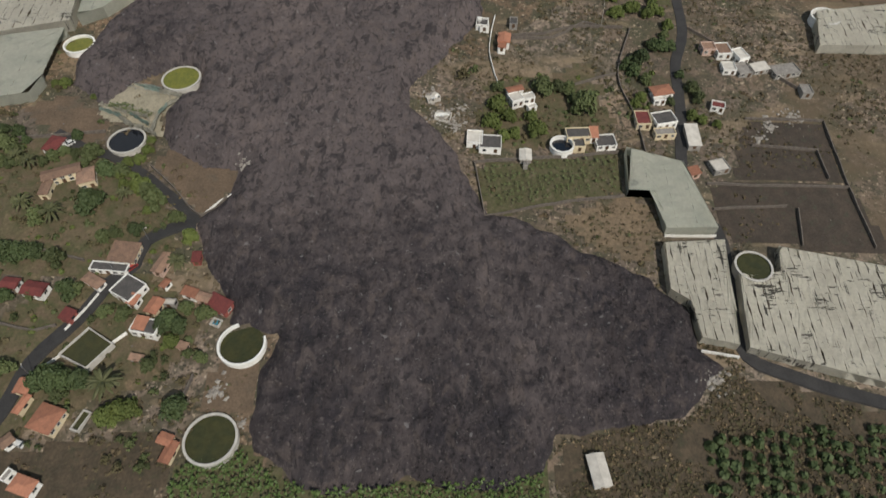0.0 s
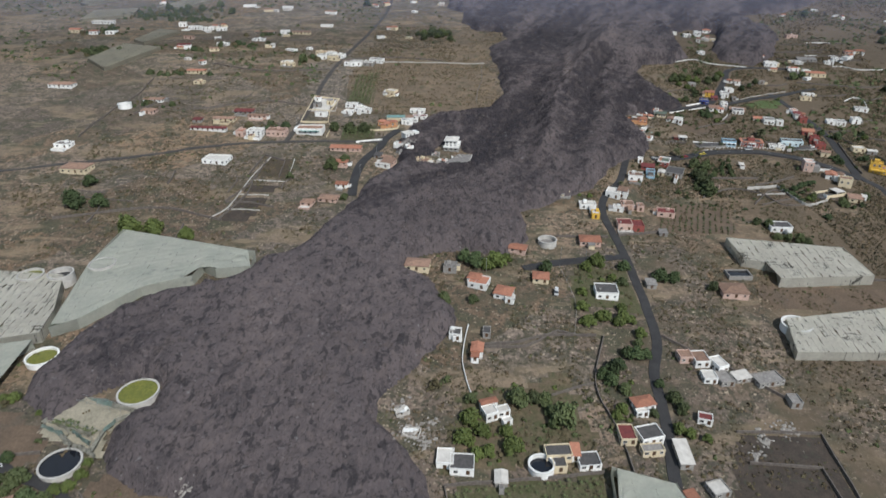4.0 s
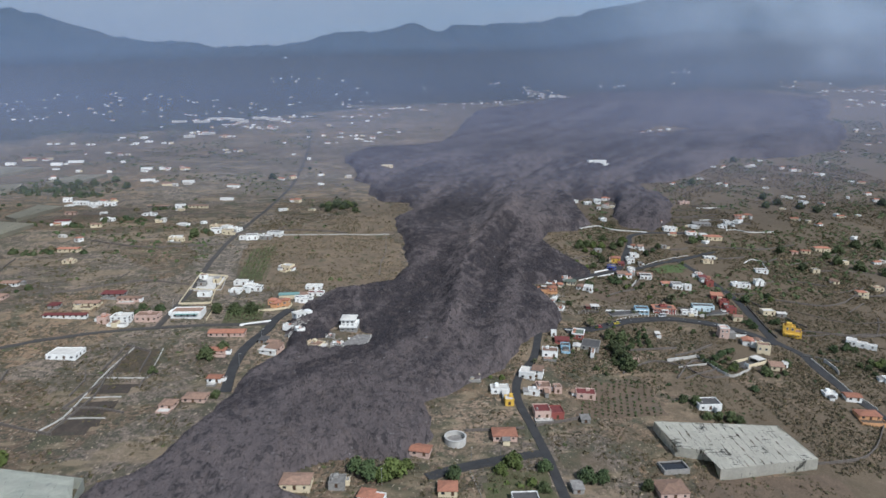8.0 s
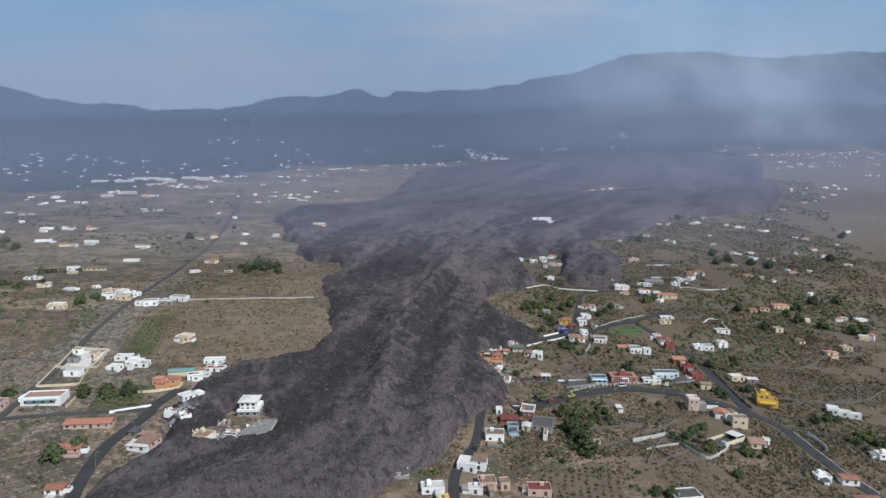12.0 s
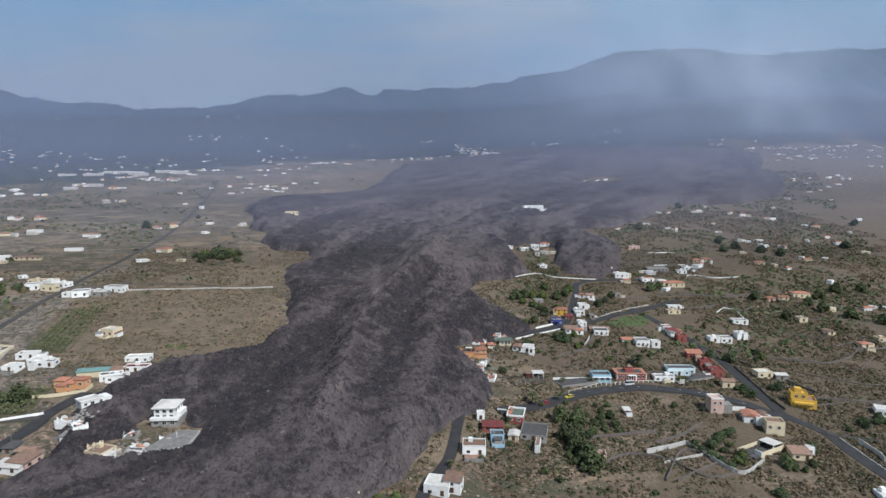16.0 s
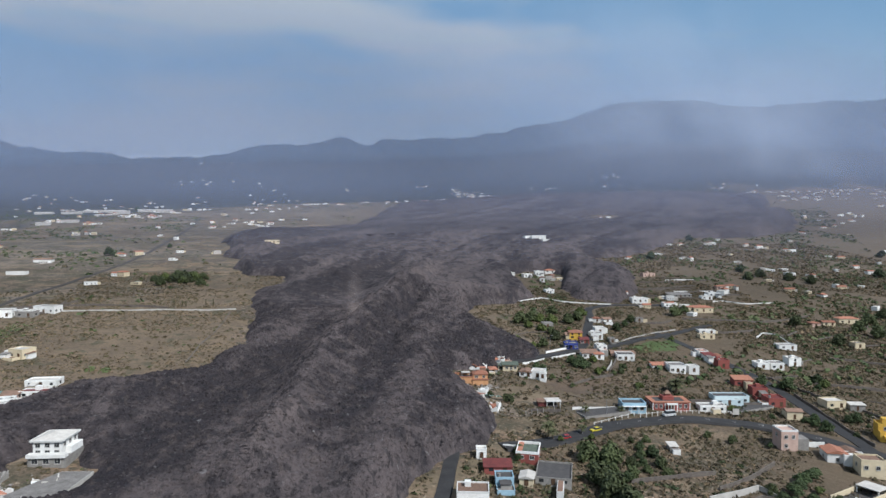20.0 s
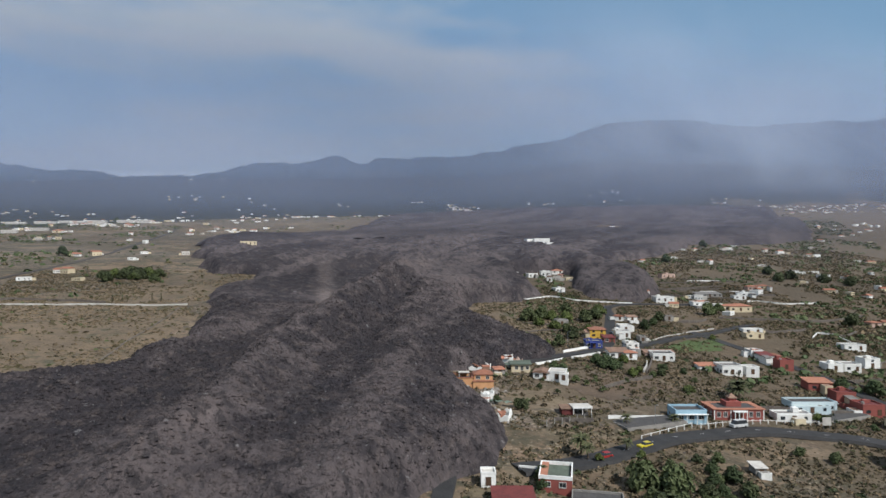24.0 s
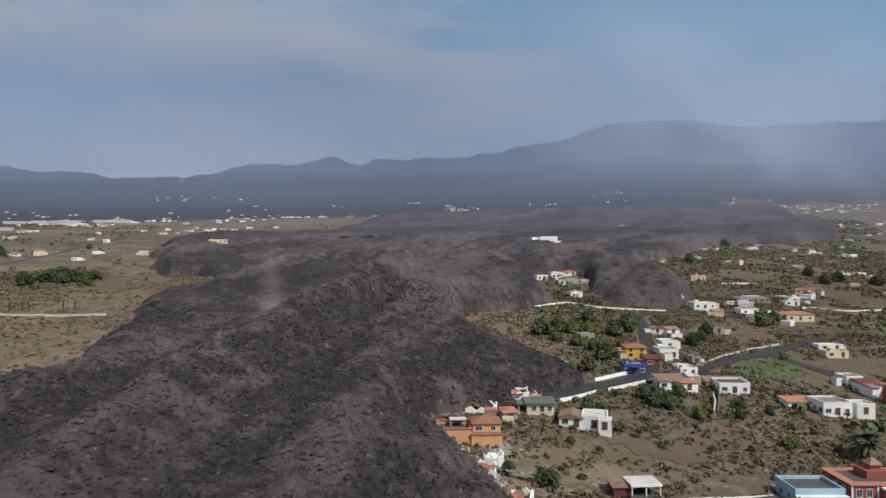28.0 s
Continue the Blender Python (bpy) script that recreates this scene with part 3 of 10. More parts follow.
LEVEES = [  # crest line, height, half width
    (CREST_LINE, 10.0, 9),
    ([(75, 330), (110, 395), (125, 440), (140, 500), (150, 570), (165, 640), (190, 720)], 2.6, 26),
    ([(127, 555), (134, 573), (145, 599), (158, 629), (171, 650)], 5.0, 7),
    ([(109, 407), (132, 450), (142, 475), (150, 495)], 3.0, 12),
    (CHANNEL, -6.0, 13),
    ([(62, 522), (66, 543), (76, 558), (88, 577)], 2.5, 8),
    ([(133, 527), (147, 576), (160, 620)], -5.0, 8),
    ([(190, 640), (230, 700), (250, 790), (330, 860)], 6.0, 34),
    ([(120, 640), (150, 720), (200, 800), (260, 900)], -3.0, 22),
    ([(350, 700), (345, 760), (330, 800)], 6.0, 22),
    ([(700, 1080), (850, 1130), (950, 1220)], 9.0, 60),
    ([(300, 1000), (420, 1130), (480, 1250)], 4.0, 90),
]
TONES = [  # charcoal (minus) and brown (plus) tongues of clinker
    (CHANNEL, -0.4, 12), ([(133, 527), (147, 576), (165, 629)], -0.4, 9), ([(79, 780), (100, 884), (134, 978)], -0.3, 24), ([(152, 525), (177, 524), (191, 541)], -0.4, 9),
    ([(112, 500), (131, 505), (150, 510)], -0.35, 9), ([(57, 586), (70, 622), (71, 673), (90, 681), (115, 729)], -0.35, 10), ([(-120, 225), (-60, 320), (0, 420)], -0.25, 26),
    ([(62, 522), (66, 543), (76, 558), (88, 577)], 0.4, 9), (CREST_LINE, 0.5, 8), ([(78, 417), (96, 444), (114, 473)], 0.2, 16), ([(109, 407), (132, 450), (145, 470)], 0.3, 14), ([(194, 680), (237, 722)], 0.25, 24),
]


FLOW = [(20, 50), (0, 140), (-55, 215), (-62, 265), (-5, 345), (50, 405), (84, 470), (103, 540), (135, 620), (172, 720), (225, 830), (330, 960), (520, 1160), (800, 1500), (1000, 2000)]


def flow_at(x, y):
    """Metres along the lava's course and to its side."""
    px, py = np.asarray(x, float), np.asarray(y, float)
    best, along, aside, run = np.full(px.shape, 1e12), np.zeros(px.shape), np.zeros(px.shape), 0.0
    for (ax, ay), (bx, by) in zip(FLOW, FLOW[1:]):
        dx, dy = bx - ax, by - ay
        n = math.hypot(dx, dy)
        k = np.clip(((px - ax) * dx + (py - ay) * dy) / (n * n), 0, 1)
        d2 = (px - ax - k * dx) ** 2 + (py - ay - k * dy) ** 2
        near = d2 < best
        best = np.where(near, d2, best)
        along = np.where(near, run + k * n, along)
        aside = np.where(near, np.sqrt(d2) * np.sign((px - ax) * dy - (py - ay) * dx), aside)
        run += n
    return along, aside


def lava_depth(x, y):
    d = np.minimum(signed_distance(x, y, LAVA_RING), -signed_distance(x, y, ISLAND))
    d = np.minimum(d, -signed_distance(x, y, ISLAND_FAR))
    return d + 1.8 * wave(x, y, 11, 21) + 0.9 * wave(x, y, 4, 22) + np.clip((y - 600) / 500, 0, 1) * 9 * wave(x, y, 45, 23)


def lava_height(x, y):
    d = lava_depth(x, y)
    edge = np.clip(d / 9, 0, 1)
    edge = edge * (2 - edge)
    rise = 3.6 + 2.6 * np.clip(y / 400, 0, 1) + 1.0 * np.clip((y - 700) / 700, 0, 1)
    bend = 5 * wave(x, y, 34, 39)
    bumps = 1.2 * wave(x, y, 26, 31) + 1.5 * (0.6 - np.abs(wave(x + bend, y * 0.5, 12, 32)) * 1.6) + 1.2 * (0.45 - np.abs(wave(x + bend, y * 0.8, 5.6, 33))) + 0.9 * (0.45 - np.abs(wave(x, y + bend, 2.9, 34))) + 0.6 * wave(x, y, 1.6, 38)
    along, aside = flow_at(x, y)
    bumps = 0.48 * bumps + np.clip((y - 250) / 200, 0.2, 1) * (0.9 * wave(aside + 6 * wave(x, y, 30, 46), along * 0.11, 10, 55) + 0.7 * (0.4 - np.abs(wave(aside + 4 * wave(x, y, 22, 46), along * 0.16, 5.5, 56))))
    # pressure ridges that lie across the lower flow
    low = np.clip(1.25 - y / 260, 0, 1)
    bumps = bumps + low * (1.7 * (0.45 - np.abs(wave(x * 0.4, y + 12 * wave(x, y, 40, 36), 9, 35))) + 0.8 * (0.45 - np.abs(wave(x * 0.6 + bend, y + bend, 5, 63))) + 0.5 * wave(x, y, 2.9, 64))
    bumps = bumps * (1 + 0.9 * np.clip((y - 560) / 200, 0, 1)) + 2.5 * np.clip((y - 560) / 200, 0, 1) * (0.5 - np.abs(wave(x + bend, y * 0.8, 19, 41)))
    for line, tall, half in LEVEES:
        k = line_distance(x, y, line) + 0.35 * half * wave(x, y, half * 1.3, 37)
        bumps = bumps + tall * (0.5 * np.exp(-(k / half) ** 2) + 0.5 * np.exp(-np.abs(k) / half))
    rise = rise * (1 - 0.45 * np.exp(-((x - 85) / 45) ** 2 - ((y - 680) / 110) ** 2))
    return ground_at(x, y) + np.where(d > -3, edge * np.maximum(rise + bumps, 1.7 + 0.5 * wave(x, y, 7, 60)), 0) - np.clip(-d, 0, 3) * 0.5 - 0.15


def lava_cells(limit):
    def keep(x, y):
        d = lava_depth(x, y)
        c = (d[:-1, :-1] + d[1:, 1:] + d[1:, :-1] + d[:-1, 1:]) / 4
        return c > -limit
    return keep


def toned(ob):
    """Sets how brown (1) or charcoal (0) the clinker is, point by point, with a painted lift for haze."""
    co = np.empty(len(ob.data.vertices) * 3, np.float32)
    ob.data.vertices.foreach_get("co", co)
    x, y = co[0::3].astype(float), co[1::3].astype(float)
    up = np.clip((y - 200) / 250, 0.3, 1) * np.clip(1.4 - (y - 600) / 500, 0.45, 1)
    along, aside = flow_at(x, y)
    drift = aside + 7 * wave(x, y, 34, 46)
    streak = 0.42 * wave(drift, along * 0.09, 21, 45) + 0.34 * wave(drift, along * 0.13, 9, 50) + 0.22 * wave(drift, along * 0.35, 4.5, 47) + np.clip((y - 150) / 250, 0.35, 1) * (0.2 * wave(x, y, 6.5, 57) + 0.2 * wave(x, y, 3.1, 58))
    # the plus terms in y pale the clinker to imitate haze over it
    tone = 0.40 + 0.45 * np.clip((450 - y) / 170, 0, 1) + 0.22 * np.clip((430 - y) / 120, 0, 1) * np.clip((y - 110) / 60, 0, 1) - 0.5 * np.clip((290 - y) / 210, 0, 1) - 0.16 * np.clip((185 - y) / 70, 0, 1) * np.clip((x + 40) / 60, 0, 1) - 0.10 * np.clip((y - 400) / 60, 0, 1) + 0.24 * np.clip((y - 540) / 90, 0, 1) + up * streak + 0.16 * wave(x, y, 45, 48) - 0.10 * np.clip((y - 640) / 200, 0, 1)
    for line, much, half in TONES:
        tone += much * np.exp(-((line_distance(x, y, line) + 0.5 * half * wave(x, y, half, 49)) / half) ** 2)
    ob.data.attributes.new("tone", "FLOAT", "POINT").data.foreach_set("value", tone.astype(np.float32))
    return ob


lava = toned(sheet("lava_flow", steps((-160, 0, 1.3), (0, 200, 0.9), (200, 260, 1.3)), steps((45, 330, 1.2), (330, 600, 0.9)), lava_height, LAVA, lava_cells(1.2)))
tagged(lava, "solidified black-brown rubbly lava flow through the farmland", "lava", kind="structure")
lava_up = toned(sheet("lava_flow", steps((0, 460, 2.2)), steps((598.5, 1000, 2.2)), lava_height, LAVA, lava_cells(2.5)))
tagged(lava_up, "solidified dark lava field higher up the slope", "lava", kind="structure")
lava_top = toned(sheet("lava_flow", steps((-20, 1400, 12)), steps((992, 2140, 12)), lava_height, LAVA, lava_cells(8)))
tagged(lava_top, "far dark lava field under drifting smoke", "lava", kind="structure")
for lo, hi, xs in ((836, 1004, (456, 1100)),):
    side = toned(sheet("lava_flow", steps((*xs, 8)), steps((lo, hi, 8)), lava_height, LAVA, lava_cells(6)))
    tagged(side, "dark side arm of the lava field", "lava", kind="structure")


# ---- draped fields, roads, walls ----
def field(name, ring, mat, label, lift=0.12, step=3.0, rough_edge=0.8):
    """A parcel of land laid over the slope."""
    xs, ys = [p[0] for p in ring], [p[1] for p in ring]

    def keep(x, y):
        d = signed_distance(x, y, ring) + rough_edge * wave(x, y, 6, 51)
        return (d[:-1, :-1] + d[1:, 1:]) / 2 > 0

    ob = sheet(name, np.arange(min(xs) - 2, max(xs) + 2 + step, step), np.arange(min(ys) - 2, max(ys) + 2 + step, step),
               lambda x, y: land_height(x, y) + lift, mat, keep)
    return tagged(ob, label, "field", kind="structure")


def smooth_line(line, step=4.0):
    """Points evenly along a rounded line."""
    pts = [Vector(p) for p in line]
    pts = [pts[0] * 2 - pts[1]] + pts + [pts[-1] * 2 - pts[-2]]
    out = []
    for p0, p1, p2, p3 in zip(pts, pts[1:], pts[2:], pts[3:]):
        n = max(1, int((p2 - p1).length / step))
        for i in range(n):
            k = i / n
            out.append(0.5 * ((2 * p1) + (p2 - p0) * k + (2 * p0 - 5 * p1 + 4 * p2 - p3) * k * k + (3 * p1 - p0 - 3 * p2 + p3) * k ** 3))
    return out + [pts[-2]]


def ribbon(line, half, lift, step=4.0, thick=0.0):
    """Cross-sections of a strip that follows the land."""
    pts = smooth_line(line, step)
    rows = []
    for i, p in enumerate(pts):
        a, b = pts[max(0, i - 1)], pts[min(len(pts) - 1, i + 1)]
        side = Vector((-(b - a).y, (b - a).x)).normalized() * half
        z = max(float(land_height(p.x + side.x * k, p.y + side.y * k)) for k in (-1, 0, 1)) + lift
        rows.append((p, side, z))
    return rows


def road(name, line, width, label, mat=None):
    rows = ribbon(line, width / 2, 0.22)
    verts, faces = [], []
    for p, s, z in rows:
        verts += [(p.x - s.x * 1.12, p.y - s.y * 1.12, z - 0.9), (p.x - s.x, p.y - s.y, z), (p.x + s.x, p.y + s.y, z), (p.x + s.x * 1.12, p.y + s.y * 1.12, z - 0.9)]
    for i in range(len(rows) - 1):
        for k in range(3):
            faces.append((4 * i + k + 1, 4 * i + k, 4 * i + k + 4, 4 * i + k + 5))
    return tagged(new(name, mesh_from(name, verts, faces, mat or ASPHALT)), label, "road", kind="structure")


def wall_line(line, height=1.3, thick=0.45, mat=None, name="field_wall", label="low dry-stone wall of dark volcanic stone between fields", step=5.0):
    rows = ribbon(line, thick / 2, 0, step)
    verts, faces = [], []
    for i, (p, s, z) in enumerate(rows):
        h = height * (1 + 0.12 * math.sin(i * 2.3 + p.x))
        verts += [(p.x - s.x, p.y - s.y, z - 0.8), (p.x - s.x * 0.8, p.y - s.y * 0.8, z + h), (p.x + s.x * 0.8, p.y + s.y * 0.8, z + h), (p.x + s.x, p.y + s.y, z - 0.8)]
    for i in range(len(rows) - 1):
        for k in range(3):
            faces.append((4 * i + k + 1, 4 * i + k, 4 * i + k + 4, 4 * i + k + 5))
    e = 4 * (len(rows) - 1)
    faces += [(0, 1, 2, 3), (e + 3, e + 2, e + 1, e)]
    return tagged(new(name, mesh_from(name, verts, faces, mat or STONE)), label, "wall", group="walls between the fields")


# ---- builders ----
def part(name, me, parent, label="", m=None):
    """One mesh as a part of a thing; me: mesh data or (bmesh, material)."""
    if isinstance(me, tuple):
        bm, mat = me
        me = bpy.data.meshes.new(name)
        bm.to_mesh(me)
        bm.free()
        me.materials.append(mat)
    ob = new(name, me)
    ob.parent = parent
    if m is not None:
        ob.matrix_local = m
    if label:
        ob["label"] = label
    return ob


def base(name, x, y, yaw=0.0, z=None):
    ob = new(name)
    ob.matrix_basis = pose(x, y, gz(x, y) if z is None else z, 0, 0, yaw)
    ob.empty_display_size = 0.5
    return ob


def box(bm, x0, x1, y0, y1, z0, z1, taper=0.0):
    v = [bm.verts.new(p) for p in ((x0, y0, z0), (x1, y0, z0), (x1, y1, z0), (x0, y1, z0),
                                   (x0 + taper, y0 + taper, z1), (x1 - taper, y0 + taper, z1), (x1 - taper, y1 - taper, z1), (x0 + taper, y1 - taper, z1))]
    for f in ((0, 3, 2, 1), (4, 5, 6, 7), (0, 1, 5, 4), (1, 2, 6, 5), (2, 3, 7, 6), (3, 0, 4, 7)):
        bm.faces.new([v[i] for i in f])


STORE = {}


def stock(key, make):
    """Mesh data that is built once and then shared."""
    if key not in STORE:
        bm, mat = make()
        me = bpy.data.meshes.new(key[0])
        bm.to_mesh(me)
        bm.free()
        me.materials.append(mat)
        STORE[key] = me
    return STORE[key]


def window_mesh(w, h):
    def make():
        bm = bmesh.new()
        box(bm, -w / 2, w / 2, -0.04, 0.05, 0, h)
        return bm, GLASS
    return stock(("window", w, h), make)


def frame_mesh(w, h):
    def make():
        bm = bmesh.new()
        t = 0.12
        box(bm, -w / 2 - t, w / 2 + t, -0.10, 0.0, -t * 1.6, 0)
        box(bm, -w / 2 - t, w / 2 + t, -0.08, 0.0, h, h + t)
        box(bm, -w / 2 - t, -w / 2, -0.08, 0.0, 0, h)
        box(bm, w / 2, w / 2 + t, -0.08, 0.0, 0, h)
        box(bm, -0.03, 0.03, -0.07, 0.0, 0, h)
        return bm, FRAME
    return stock(("frame", w, h), make)


def door_mesh():
    def make():
        bm = bmesh.new()
        box(bm, -0.5, 0.5, -0.07, 0.05, 0, 1.8)
        box(bm, -0.62, -0.5, -0.1, 0.0, 0, 1.9)
        box(bm, 0.5, 0.62, -0.1, 0.0, 0, 1.9)
        box(bm, -0.62, 0.62, -0.1, 0.0, 1.8, 1.92)
        return bm, DOOR
    return stock(("door",), make)


def roof_mesh(kind, w, d, pitch=0.27):
    """hip, gable or shed roof over a w by d plan, with eaves and thickness."""
    bm = bmesh.new()
    o, t = 0.35, 0.16
    a, b = w / 2 + o, d / 2 + o
    if kind == "shed":
        rise = d * 0.12
        lo = [bm.verts.new(p) for p in ((-a, -b, 0), (a, -b, 0), (a, b, rise), (-a, b, rise))]
        up = [bm.verts.new((v.co.x, v.co.y, v.co.z + t)) for v in lo]
        bm.faces.new(lo[::-1]), bm.faces.new(up)
        for i in range(4):
            bm.faces.new((lo[i], lo[(i + 1) % 4], up[(i + 1) % 4], up[i]))
        return bm
    along = w >= d
    run = b if along else a
    rise = run * pitch
    inset = run if kind == "hip" else 0.0
    r0, r1 = ((-a + inset, 0), (a - inset, 0)) if along else ((0, -b + inset), (0, b - inset))
    if kind == "hip" and abs((a if along else b) - inset) < 0.05:
        r0, r1 = (r0[0] - 0.1, r0[1]), (r1[0] + 0.1, r1[1])
    lo = [bm.verts.new(p) for p in ((-a, -b, -0.02), (a, -b, -0.02), (a, b, -0.02), (-a, b, -0.02))]
    ev = [bm.verts.new(p) for p in ((-a, -b, t), (a, -b, t), (a, b, t), (-a, b, t))]
    k0, k1 = bm.verts.new((*r0, rise + t)), bm.verts.new((*r1, rise + t))
    bm.faces.new(lo[::-1])
    for i in range(4):
        bm.faces.new((lo[i], lo[(i + 1) % 4], ev[(i + 1) % 4], ev[i]))
    if along:
        bm.faces.new((ev[0], ev[1], k1, k0)), bm.faces.new((ev[2], ev[3], k0, k1)), bm.faces.new((ev[1], ev[2], k1)), bm.faces.new((ev[3], ev[0], k0))
    else:
        bm.faces.new((ev[1], ev[2], k1, k0)), bm.faces.new((ev[3], ev[0], k0, k1)), bm.faces.new((ev[0], ev[1], k0)), bm.faces.new((ev[2], ev[3], k1))
    return bm


WALLS = {"w": (WHITE, "white"), "c": (CREAM, "cream"), "y": (YELLOW, "ochre-yellow"), "o": (ORANGE, "orange"), "r": (RED, "dark red"), "p": (PINK, "pink"),
         "b": (BLUE, "pale blue"), "s": (SKY_WHITE, "bluish white"), "n": (NAVY, "deep blue"), "g": (GREY, "grey block")}
ROOFS = {"t": (TILE, "terracotta-tiled"), "o": (TILE_OLD, "weathered tile"), "d": (TILE_DARK, "dark red"), "f": (FLAT, "flat grey"), "a": (FLAT_DARK, "flat ash-covered"), "p": (FLAT_PALE, "flat pale")}
rng = random.Random(7)


def block(house, w, d, h, wall, roof, shape, x=0.0, y=0.0, z=0.0, detail=2, turn=0.0, deep=2.5):
    """One rectangular wing of a house: walls, roof, parapet, windows and a door."""
    at = pose(x, y, z, 0, 0, turn)
    wm, rm = WALLS[wall][0], ROOFS[roof][0]
    bm = bmesh.new()
    box(bm, -w / 2, w / 2, -d / 2, d / 2, -deep, h)
    part("wall", (bm, wm), house, m=at)
    if shape == "flat":
        bm = bmesh.new()
        box(bm, -w / 2 + 0.2, w / 2 - 0.2, -d / 2 + 0.2, d / 2 - 0.2, h - 0.1, h + 0.05)
        part("roof", (bm, rm), house, m=at)
        if detail:
            bm = bmesh.new()
            ph, e = 0.5, 0.04
            box(bm, -w / 2 - e, w / 2 + e, -d / 2 - e, -d / 2 + 0.2, h - 0.02, h + ph)
            box(bm, -w / 2 - e, w / 2 + e, d / 2 - 0.2, d / 2 + e, h - 0.02, h + ph)
            box(bm, -w / 2 - e, -w / 2 + 0.2, -d / 2 + 0.2, d / 2 - 0.2, h - 0.02, h + ph)
            box(bm, w / 2 - 0.2, w / 2 + e, -d / 2 + 0.2, d / 2 - 0.2, h - 0.02, h + ph)
            part("parapet", (bm, wm), house, m=at)
    else:
        part("roof", (roof_mesh(shape, w, d), rm), house, m=at @ pose(0, 0, h))
    if not detail:
        return
    floors = max(1, round(h / 2.2))
    for f in range(floors):
        zz = f * h / floors + 0.62
        for side, length, off in (("front", w, d / 2), ("right", d, w / 2), ("left", d, w / 2), ("back", w, d / 2)):
            if detail < 2 and side in ("left", "back"):
                continue
            n = max(1, int(length / (2.3 if detail > 1 else 3.4)))
            for i in range(n):
                k = (i + 0.5) / n * length - length / 2
                m = at @ {"front": pose(k, -off, zz), "right": pose(off, k, zz, 0, 0, 90), "left": pose(-off, k, zz, 0, 0, -90), "back": pose(k, off, zz, 0, 0, 180)}[side]
                if f == 0 and side == "front" and i == n // 2:
                    part("door", door_mesh(), house, m=m @ pose(0, 0, -0.62))
                    continue
                ww, wh = (1.0, 1.0) if (i + f) % 3 else (1.4, 1.05)
                p = part("window", window_mesh(ww, wh), house, m=m)
                if detail > 1:
                    part("frame", frame_mesh(ww, wh), p)


def clutter(ob, w, d, h, wall, shape, detail):
    """What stands about a house: an annex, a yard wall, a stair box or a water tank on a flat roof, a terrace slab."""
    wm = WALLS[wall][0]
    for k in range(2 if detail > 1 else 1):
        if rng.random() < 0.6:
            s = rng.choice((-1, 1))
            aw, ad, ah = rng.uniform(1.6, 3.2), d * rng.uniform(0.35, 0.7), min(h, 2.4) * rng.uniform(0.6, 1.0)
            if rng.random() < 0.6:
                at = (s * (w / 2 + aw / 2 - 0.05), rng.uniform(-0.25, 0.25) * d)
            else:
                at = (rng.uniform(-0.3, 0.3) * w, -d / 2 - ad / 2 + 0.05)
            block(ob, aw, ad, ah, rng.choice((wall, "w", "w", "c", "g")), rng.choice("fopaf"), rng.choice(("flat", "flat", "shed")), *at, detail=0)
    if shape == "flat" and rng.random() < 0.6:
        bm = bmesh.new()
        k = rng.uniform(-0.25, 0.25) * w
        box(bm, k - 0.9, k + 0.9, d * 0.1, d * 0.1 + 1.8, h, h + rng.uniform(0.9, 1.7))
        part("stair_box", (bm, wm), ob)
    if shape == "flat" and rng.random() < 0.45:
        bm = bmesh.new()
        limb(bm, Vector((-w * 0.3, -d * 0.15, h)), Vector((-w * 0.3, -d * 0.15, h + 0.9)), 0.5, 0.5, 9)
        bmesh.ops.holes_fill(bm, edges=bm.edges[:])
        part("roof_tank", (bm, GREY), ob)
    if rng.random() < 0.22:
        bm = bmesh.new()
        yw, yd = w * rng.uniform(0.6, 1.15), rng.uniform(2.5, 5.0)
        for x0, x1, y0, y1 in ((-yw / 2, yw / 2, -d / 2 - yd, -d / 2 - yd + 0.2), (-yw / 2, -yw / 2 + 0.2, -d / 2 - yd, -d / 2), (yw / 2 - 0.2, yw / 2, -d / 2 - yd, -d / 2)):
            box(bm, x0, x1, y0, y1, -2.5, 0.55)
        part("yard_wall", (bm, wm if rng.random() < 0.6 else GREY), ob)
        bm = bmesh.new()
        box(bm, -yw / 2 + 0.2, yw / 2 - 0.2, -d / 2 - yd + 0.2, -d / 2, -2.0, 0.06)
        part("paving", (bm, rng.choice((FLAT, FLAT_PALE, TILE_OLD, BARE))), ob)
    if detail > 1 and rng.random() < 0.4:
        bm = bmesh.new()
        k = rng.uniform(-0.2, 0.2) * w
        box(bm, k - 1.6, k + 1.6, -d / 2 - 1.5, -d / 2, 2.2, 2.34)
        for s in (-1.5, 1.4):
            box(bm, k + s, k + s + 0.12, -d / 2 - 1.45, -d / 2 - 1.33, 0, 2.2)
        part("porch", (bm, rng.choice((TILE, FLAT_PALE, wm))), ob)


def house(x, y, w, d, h=3.0, yaw=0.0, wall="w", roof="t", shape="hip", detail=2, wings=(), where="in dry scrub land", state="", z=None, bare=False):
    """wings: rows of (dx, dy, w, d, h, wall, roof, shape)."""
    ob = base("house", x, y, yaw, z)
    block(ob, w, d, 0.55 * h + 0.5, wall, roof, shape, detail=detail)
    for dx, dy, ww, dd, hh, wa, ro, sh in wings:
        block(ob, ww, dd, 0.55 * hh + 0.5, wa, ro, sh, dx, dy, detail=min(detail, 1))
    if detail and not bare and not wings:
        clutter(ob, w, d, 0.55 * h + 0.5, wall, shape, detail)
    size = "two-storey" if h > 4.5 else "low"
    where = where.replace("in a hamlet of gardens", "among gardens")
    return tagged(ob, f"{size} {state}{WALLS[wall][1]} house with {ROOFS[roof][1]} roof {where}", "house", group="houses among the fields")


